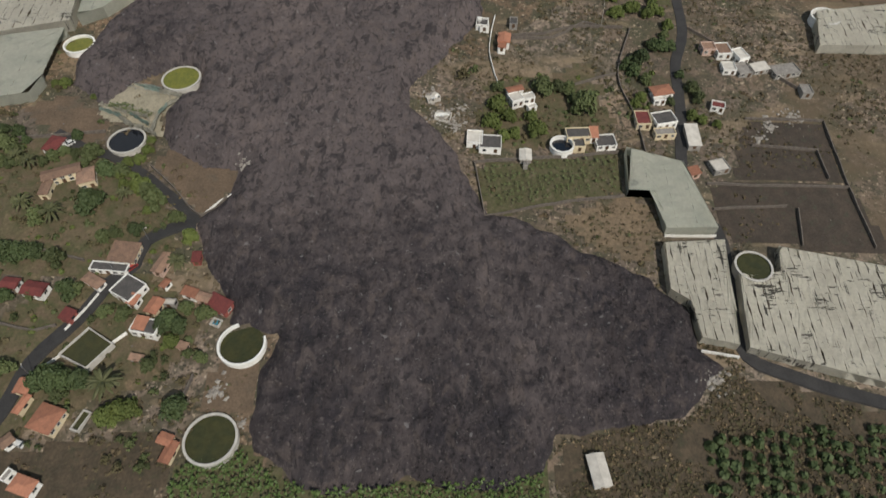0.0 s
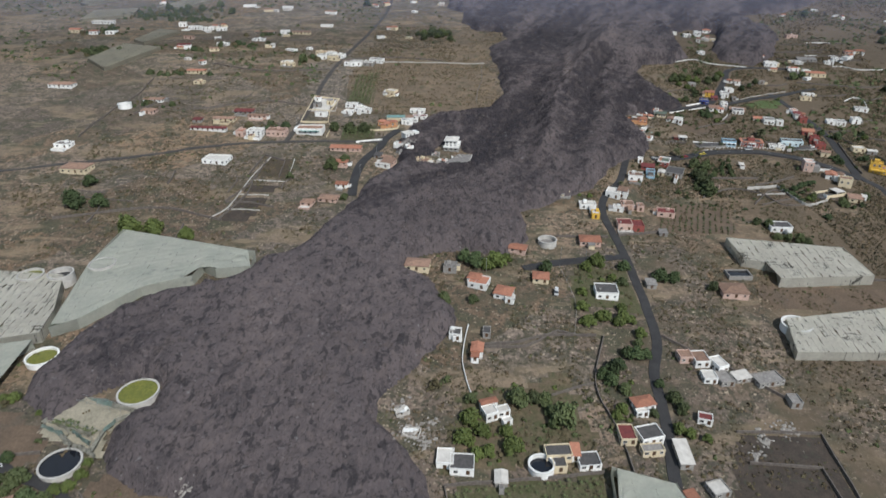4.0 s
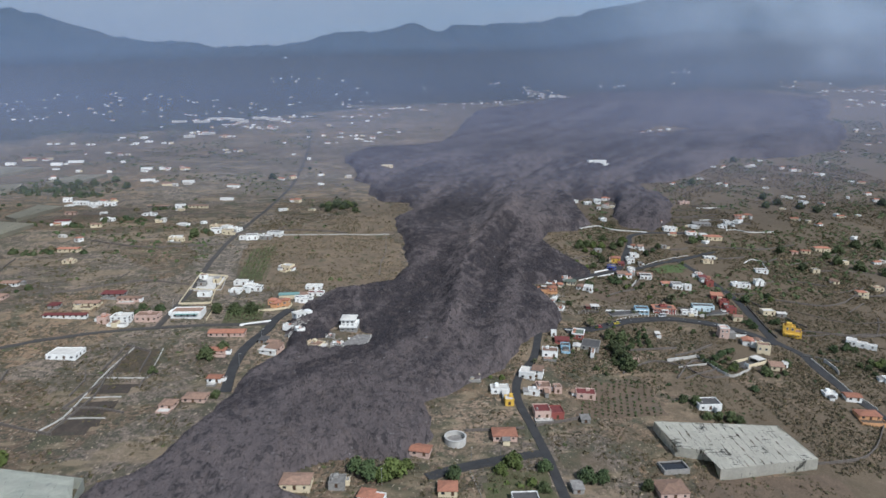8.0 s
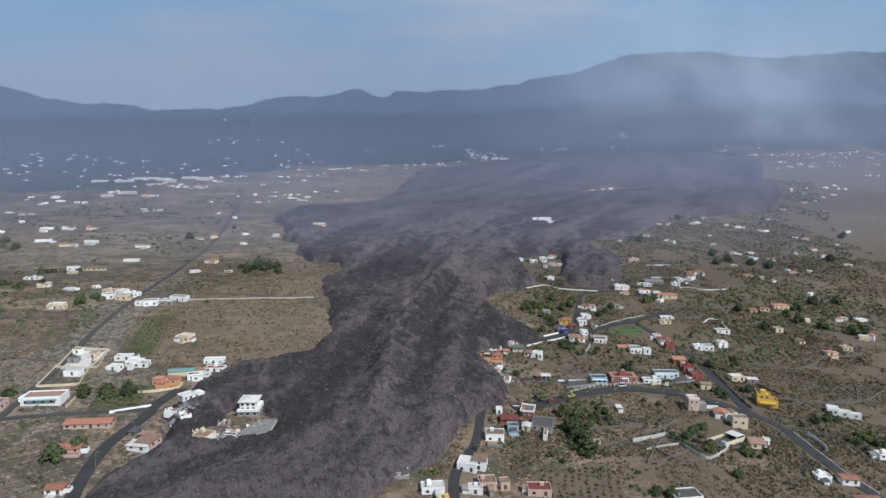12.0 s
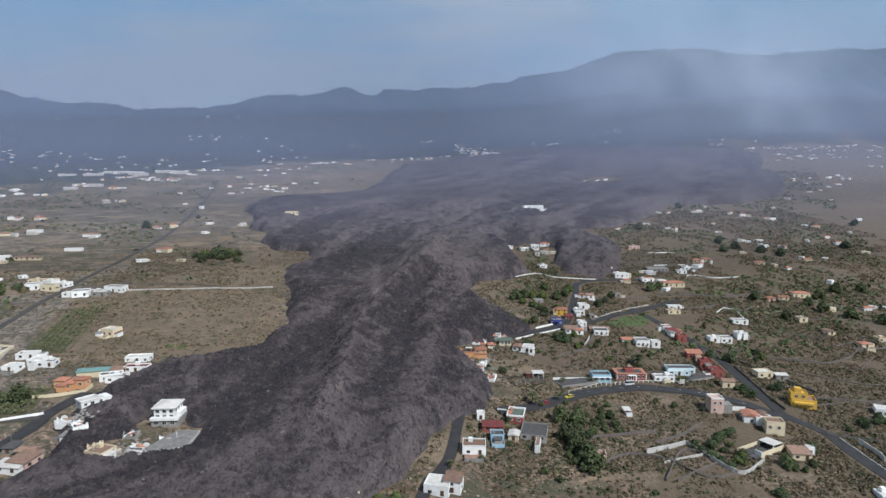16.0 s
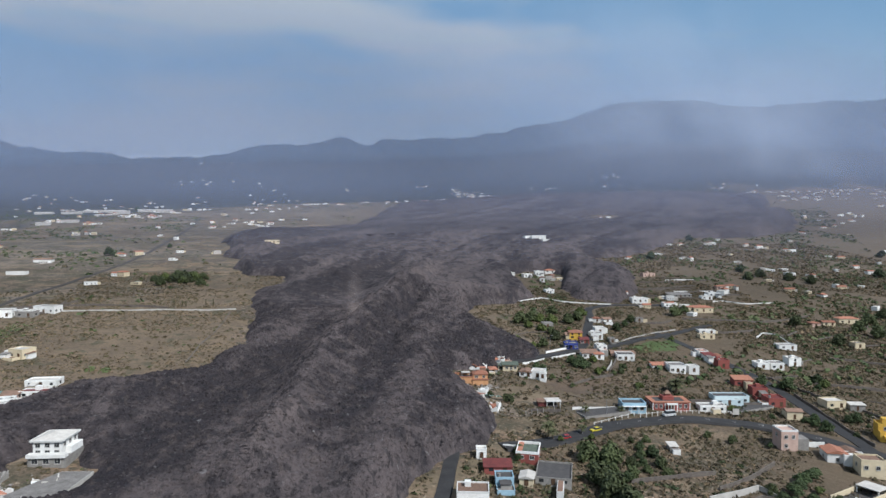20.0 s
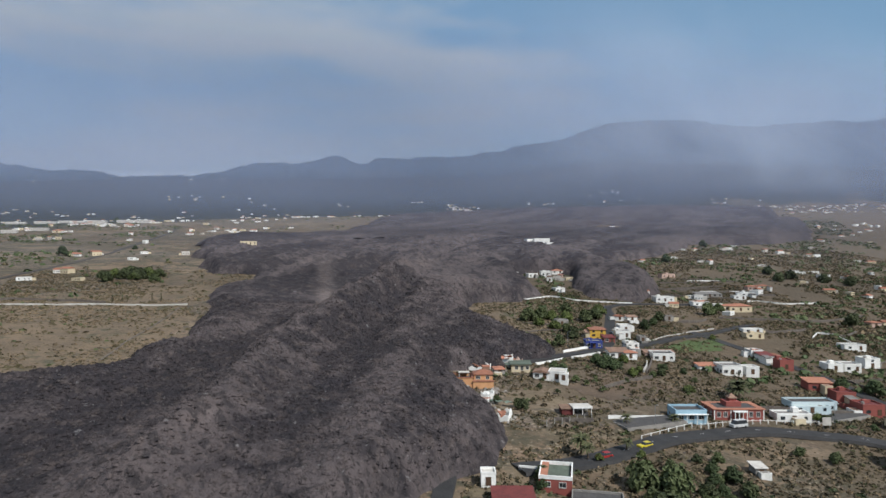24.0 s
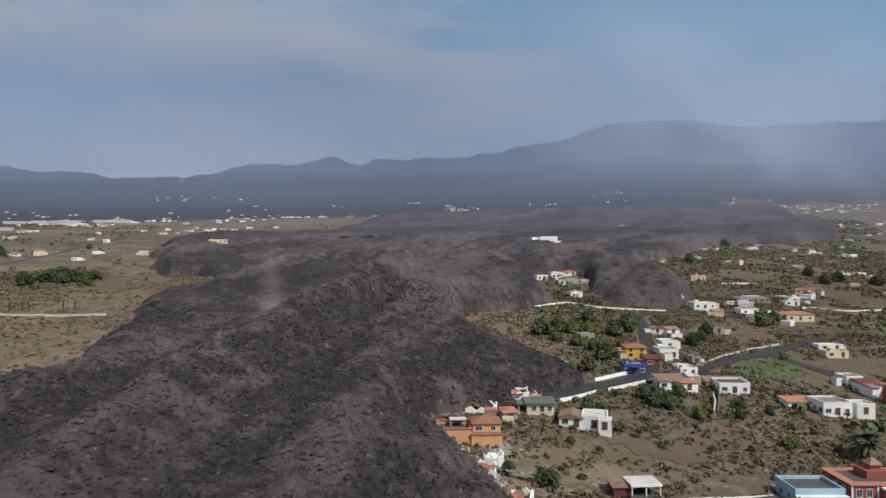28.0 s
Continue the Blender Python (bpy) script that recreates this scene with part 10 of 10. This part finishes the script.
leaf_field("dry_grass", scatter(30000, -60, 80, 500, 780, 16, lambda x, y: off_lava(x, y) & (wave(x, y, 24, 93) + 0.5 * wave(x, y, 7, 94) > -0.3)), 0.25, 0.9, 7, [SCRUB, STRAW_TUFT, OLIVE, DARK_SHRUB], (0.3, 0.4, 0.15, 0.15), "tufts of straw-coloured grass beside the lava", "grass", 0.45, seed=34)
leaf_field("dry_grass", scatter(60000, -240, 240, 45, 420, 17, lambda x, y: off_lava(x, y) & (bushy(x, y) > 0.1) & ((x > 0) | (y > 260))), 0.3, 1.0, 6, [SCRUB, DARK_SHRUB, OLIVE], (0.4, 0.3, 0.3), "tufts of dry brown grass over the lower fields", "grass", 0.5, seed=36)
leaf_field("dry_grass", scatter(17000, 32, 165, 46, 100, 23, lambda x, y: off_lava(x, y) & (bushy(x, y) > -0.5)), 0.3, 1.0, 7, [SCRUB, OLIVE, STRAW_TUFT, DARK_SHRUB], (0.35, 0.25, 0.15, 0.25), "matted brown grass and weeds round the orchard", "grass", 0.45, seed=37)
leaf_field("dry_grass", scatter(20000, 240, 470, 290, 390, 24, lambda x, y: off_lava(x, y) & (patchy(x, y) + 0.5 * wave(x, y, 5, 99) > -0.5)), 0.3, 1.1, 9, [SCRUB, DARK_SHRUB, STRAW_TUFT, OLIVE], (0.27, 0.38, 0.15, 0.2), "dry brown scrub below the straight road", "grass", 0.55, seed=38)
leaf_field("dry_grass", scatter(36000, 400, 760, 420, 950, 25, lambda x, y: off_lava(x, y) & (patchy(x, y) + 0.5 * wave(x, y, 9, 99) > -0.2)), 0.6, 1.8, 7, [SCRUB, DARK_SHRUB, STRAW_TUFT, OLIVE], (0.40, 0.17, 0.27, 0.16), "dry brown scrub over the upper hillside", "grass", 0.5, seed=39)
q = np.random.RandomState(52)
stand = np.concatenate([np.array([x, y]) + np.array([rx, ry]) * q.normal(size=(n, 2)) * 0.6 for x, y, rx, ry, n in WEST_STANDS])
leaf_field("far_trees", stand, 1.2, 3.6, 150, [LEAF, LEAF_DARK, OLIVE], (0.45, 0.35, 0.2), "garden trees among the western farms", "trees", 0.75, seed=40)
stones("field_stones", scatter(3500, -240, 440, 45, 620, 13, off_lava), 0.12, 0.45, STONE, "scattered grey field stones", "stones", 0.2, 0.7, 8, land_height)


def rubble(x, y, r, n, seed):
    rr = np.random.RandomState(seed)
    a, k = rr.rand(n) * 6.28, np.abs(rr.normal(size=n)) * r * 0.55
    return np.stack([x + k * np.cos(a), y + k * np.sin(a)], -1)


heaps = np.concatenate([rubble(126, 187, 4, 60, 16), rubble(0, 192, 7, 180, 1), rubble(5, 187, 5, 110, 14), rubble(-5, 203, 5, 90, 2), rubble(8, 196, 4, 50, 15), rubble(-67, 79, 5, 90, 3), rubble(86, 86, 5, 120, 4), rubble(10, 416, 9, 500, 5), rubble(163, 478, 4, 200, 6), rubble(166, 466, 3, 150, 7),
                        rubble(-13, 434, 6, 250, 8), rubble(170, 490, 4, 180, 9), rubble(-58, 70, 2, 40, 10), rubble(-73, 163, 3, 60, 11), rubble(144, 199, 6, 120, 12), rubble(132, 193, 5, 100, 13)])
stones("rubble", heaps, 0.15, 1.0, RUBBLE, "pale heaps of broken masonry and debris", "rubble", 0.2, 0.6, 9, lambda x, y: np.maximum(land_height(x, y), np.where(lava_depth(x, y) > 0, lava_height(x, y), -99)))

# ---- a far village under the smoke, scattered houses and trees beyond ----
far = Heap()


def far_house(x, y):
    """A small plain house far off: walls, roof slab or ridge roof, dark openings."""
    w, d, h, a = rng.uniform(3, 8.5), rng.uniform(3, 6), rng.choice((1.7, 2.1, 3.2)), rng.uniform(-0.6, 0.6)
    c, s, z = math.cos(a), math.sin(a), float(land_height(x, y))
    at = lambda px, py, pz: (x + c * px - s * py, y + s * px + c * py, z + pz)
    q = [at(px, py, pz) for pz in (-5, h) for px, py in ((-w / 2, -d / 2), (w / 2, -d / 2), (w / 2, d / 2), (-w / 2, d / 2))]
    far.add(q, [(0, 1, 5, 4), (1, 2, 6, 5), (2, 3, 7, 6), (3, 0, 4, 7), (4, 5, 6, 7)], rng.choice((0, 0, 0, 1, 3)))
    if rng.random() < 0.7:
        ex, ew, eh = rng.choice((-1, 1)) * (w / 2 + 1), rng.uniform(0.9, 1.8), h * rng.uniform(0.5, 0.9)
        q = [at(ex + px, py, pz) for pz in (-5, eh) for px, py in ((-ew, -ew), (ew, -ew), (ew, ew), (-ew, ew))]
        far.add(q, [(0, 1, 5, 4), (1, 2, 6, 5), (2, 3, 7, 6), (3, 0, 4, 7), (4, 5, 6, 7)], rng.choice((0, 1, 3, 3)))
    if rng.random() < 0.3:
        e = [at(px, py, h) for px, py in ((-w / 2 - .3, -d / 2 - .3), (w / 2 + .3, -d / 2 - .3), (w / 2 + .3, d / 2 + .3), (-w / 2 - .3, d / 2 + .3))] + [at(-w / 2, 0, h + 1.2), at(w / 2, 0, h + 1.2)]
        far.add(e, [(0, 1, 5, 4), (2, 3, 4, 5), (1, 2, 5), (3, 0, 4)], 2)
    else:
        far.add([at(px, py, h + 0.06) for px, py in ((-w / 2 + .3, -d / 2 + .3), (w / 2 - .3, -d / 2 + .3), (w / 2 - .3, d / 2 - .3), (-w / 2 + .3, d / 2 - .3))], [(0, 1, 2, 3)], 3)
    for k in (-0.3, 0.05, 0.32):
        far.add([at(k * w - 0.32, -d / 2 - 0.03, 0.6), at(k * w + 0.32, -d / 2 - 0.03, 0.6), at(k * w + 0.32, -d / 2 - 0.03, 1.3), at(k * w - 0.32, -d / 2 - 0.03, 1.3)], [(0, 1, 2, 3)], 4)


def clear(x, y, gap):
    return lava_depth(np.array([x]), np.array([y]))[0] < -gap and abs(x) < 0.8 * y + 100


def far_group(x, y, breadth):
    for i in range(max(1, round(breadth / 9))):
        far_house(x + rng.uniform(-0.5, 0.5) * breadth, y + rng.uniform(-6, 10))


# groups of houses beyond, each by its middle and breadth
for at in ((-126, 672, 29), (-62, 889, 24), (-165, 1119, 36), (-272, 1363, 64), (-228, 1315, 42), (-153, 1397, 34), (-258, 748, 32), (-237, 749, 21), (-244, 675, 15), (-238, 764, 15), (-156, 729, 11), (-164, 683, 9), (-39, 755, 17), (-56, 725, 11), (-20, 725, 7), (-19, 852, 7), (-404, 1138, 12), (-381, 1147, 12), (-339, 1119, 14), (-261, 956, 8), (-234, 954, 9), (-205, 951, 9), (-342, 952, 11), (-307, 948, 11)):
    far_group(*at)
for at in ((-226, 872, 10), (-179, 862, 9), (-192, 853, 7), (-123, 833, 10), (-233, 636, 9), (-230, 710, 12), (-355, 901, 9), (-439, 1076, 15), (-384, 989, 10), (-385, 1039, 13), (-315, 1029, 10), (-372, 1272, 16), (-354, 1290, 14), (-321, 1273, 12), (-524, 1296, 22), (-487, 1291, 17), (-446, 1275, 20), (-303, 1255, 10), (-419, 1315, 12), (23, 1240, 39), (50, 1199, 20), (-15, 1197, 22), (66, 936, 20), (375, 957, 18)):
    far_group(*at)
for at in ((357, 894, 9), (307, 731, 23), (326, 740, 10), (14, 891, 7), (-45, 1021, 8), (-22, 912, 9), (-74, 1076, 10), (-102, 1207, 10), (-68, 1273, 13), (-34, 1298, 13), (-2, 1322, 16), (-2, 1898, 28), (35, 1792, 15), (121, 1755, 38), (167, 1793, 15), (188, 1703, 11), (269, 1892, 16), (310, 1745, 12), (46, 1480, 12), (10, 1440, 12), (72, 1313, 11), (110, 1308, 11), (402, 1902, 13), (403, 1625, 11)):
    far_group(*at)
for at in ((360, 815, 11), (580, 1262, 16), (616, 1276, 30), (655, 1300, 30), (555, 968, 12), (560, 936, 22), (614, 934, 24), (656, 983, 11), (647, 915, 11), (666, 901, 18), (758, 960, 12), (690, 883, 21), (842, 1039, 10), (904, 1015, 12), (1114, 1198, 32), (1054, 1148, 15), (708, 842, 16), (483, 856, 10), (505, 831, 22), (438, 833, 7), (582, 860, 10), (544, 762, 18), (575, 769, 8), (581, 738, 15), (555, 694, 20)):
    far_group(*at)
for at in ((501, 674, 21), (513, 716, 10), (515, 659, 10), (668, 748, 15), (817, 871, 10), (677, 786, 12), (659, 714, 9), (453, 547, 10), (519, 619, 11), (491, 559, 15), (484, 521, 19), (513, 555, 11), (584, 687, 9), (728, 804, 12), (632, 766, 8), (558, 807, 9), (703, 1104, 8), (930, 1090, 10), (1017, 1135, 13), (991, 1191, 11), (1004, 1254, 14), (1052, 1217, 12), (366, 657, 20), (359, 634, 14)):
    far_group(*at)
for at in ((337, 624, 9), (427, 675, 14), (356, 611, 12), (339, 671, 9), (-330, 1576, 31), (-301, 1589, 36), (-246, 1478, 33), (-208, 1426, 39), (-171, 1406, 39), (-146, 1417, 26), (-130, 1488, 16), (-267, 1364, 27), (-226, 1315, 30), (-295, 1373, 21), (-181, 1142, 21), (0, 1262, 20), (24, 1286, 25), (49, 1238, 20), (138, 1767, 34), (-7, 2000, 23), (-410, 2140, 17), (-289, 2057, 26), (-171, 2030, 16), (-463, 2108, 16)):
    far_group(*at)
for at in ((-540, 2021, 12), (-381, 1332, 29), (-423, 1351, 10), (-244, 971, 7), (-217, 968, 7), (-263, 965, 5), (526, 2323, 32), (494, 2317, 16), (1339, 1623, 25), (1588, 1874, 37), (1603, 1817, 36), (1697, 1850, 37), (1800, 1889, 30), (1863, 1909, 27), (1783, 1764, 35), (1586, 1554, 22), (1358, 1534, 18), (1283, 1528, 18), (1370, 1360, 32), (1133, 1230, 19), (1091, 1214, 14), (996, 1162, 11), (969, 1094, 8), (1030, 1339, 10)):
    far_group(*at)
for at in ((1451, 1889, 19), (738, 1039, 9), (-728, 2244, 17), (-637, 2221, 14), (642, 2020, 16), (649, 1956, 15), (650, 1989, 9), (592, 2158, 17), (661, 1948, 15), (668, 2020, 16), (624, 2059, 12), (634, 2040, 9), (598, 2201, 13), (608, 2050, 16), (655, 2031, 22), (658, 2031, 12), (639, 2049, 9), (586, 2118, 9), (608, 2138, 22), (647, 1882, 8), (608, 2047, 13), (633, 2032, 16), (598, 2055, 16), (646, 1991, 21)):
    far_group(*at)
for at in ((667, 2005, 21), (619, 2103, 13), (606, 2172, 9), (609, 2067, 9), (589, 2138, 22), (616, 2093, 17), (660, 2007, 13), (611, 2075, 12), (648, 2044, 13), (676, 2014, 21), (650, 1989, 9), (589, 2126, 13), (615, 2057, 21), (600, 2223, 17), (598, 2062, 12), (601, 2080, 9), (648, 1899, 20), (615, 2083, 17), (633, 2032, 12), (595, 2103, 22), (653, 1973, 12), (587, 2096, 22), (599, 2154, 22), (640, 2012, 16)):
    far_group(*at)
for at in ((403, 1998, 10), (515, 1998, 16), (500, 1885, 10), (505, 1993, 10), (334, 1903, 14), (353, 1878, 10), (440, 1903, 10), (360, 1918, 10), (495, 1988, 15), (428, 1828, 9), (433, 1925, 7), (384, 1893, 10), (446, 1965, 15), (420, 1866, 10), (-14, 2369, 7), (-159, 2900, 12), (34, 2304, 15), (-648, 2301, 14), (3, 2091, 8), (-745, 2059, 12), (-375, 1732, 5), (-379, 1464, 9), (-267, 2900, 9), (-816, 2900, 9)):
    far_group(*at)
for at in ((-555, 2174, 8), (-184, 2437, 15), (-294, 2085, 8), (57, 2221, 7), (-642, 2184, 13), (-457, 1727, 6), (-179, 2160, 7), (-740, 2329, 9), (-535, 2086, 8), (-232, 1486, 6), (252, 2272, 10), (-139, 1509, 9), (-26, 2429, 10), (-527, 2220, 7), (197, 1679, 11), (-155, 1425, 9), (-32, 1412, 5), (-42, 2196, 7), (-775, 2329, 14), (1448, 1557, 12), (1332, 1523, 12), (1272, 1519, 12), (1345, 1559, 7), (1747, 1880, 14)):
    far_group(*at)
for at in ((1663, 1845, 14), (1942, 1886, 15), (1522, 1893, 21), (1681, 1799, 14), (1473, 1893, 15), (1414, 1831, 14), (1538, 1845, 10), (1562, 1877, 9), (1812, 1877, 15), (1646, 1769, 21), (1543, 1552, 8), (1462, 1894, 15), (1696, 1861, 14), (1842, 1906, 15), (1361, 1587, 18), (1518, 1893, 21), (1360, 1542, 18), (1728, 1891, 15), (1487, 1613, 20), (1457, 1557, 12), (1424, 1602, 19), (1538, 1875, 9), (1602, 1891, 15), (1514, 1647, 13)):
    far_group(*at)
for at in ((1949, 1914, 16), (1478, 1558, 12), (1680, 1841, 22), (1890, 1910, 10), (1582, 1887, 9), (1800, 1901, 22), (1663, 1887, 15), (1821, 1902, 9), (1330, 1621, 7), (1827, 1899, 16), (1700, 1775, 9), (611, 2043, 12), (600, 2008, 9), (574, 2053, 16), (651, 2096, 13), (615, 2135, 16), (634, 2035, 12), (679, 2018, 16), (636, 2031, 16), (588, 2170, 9), (622, 2015, 13), (600, 2014, 16), (593, 2094, 9), (642, 2049, 13)):
    far_group(*at)
for at in ((604, 2044, 9), (653, 2057, 9), (649, 2140, 17), (659, 2049, 13), (587, 1999, 16), (567, 2126, 9), (596, 1989, 12), (606, 2044, 9), (664, 2060, 9)):
    far_group(*at)

clusters = [(rng.uniform(-1500, -100), rng.uniform(1250, 2500), rng.uniform(30, 90)) for _ in range(24)] + [(rng.uniform(800, 2300), rng.uniform(1200, 2300), rng.uniform(30, 90)) for _ in range(16)] + [(rng.uniform(-150, 400), rng.uniform(1600, 2300), 50) for _ in range(4)]
for cx, cy, r in clusters:
    for _ in range(rng.randrange(3, 9)):
        x, y = rng.gauss(cx, r), rng.gauss(cy, r * 0.6)
        if clear(x, y, 15):
            far_house(x, y)
far.make("far_houses", [WHITE, CREAM, TILE, FLAT_PALE, GLASS], "scattered white houses far up the slope", "houses")
thick = lambda x, y: wave(x, y, 60, 97) + 0.5 * wave(x, y, 21, 98)
open_land = lambda x, y: (lava_depth(x, y) < -8) & (np.abs(x) < 0.8 * y + 100)
leaf_field("far_trees", np.concatenate([scatter(9000, -900, 1500, 520, 1950, 18, lambda x, y: open_land(x, y) & (thick(x, y) > np.where(x > 200, -0.05, 0.2))), scatter(9000, -700, -60, 560, 1500, 20, lambda x, y: open_land(x, y) & (thick(x, y) > 0.05)), scatter(32000, 240, 1300, 480, 1350, 19, lambda x, y: open_land(x, y) & (thick(x, y) > -0.12))]),
           0.8, 2.8, 12, [LEAF_DARK, LEAF, OLIVE], (0.5, 0.22, 0.28), "trees and bushes dotted over the far fields", "trees", 0.5, 35)
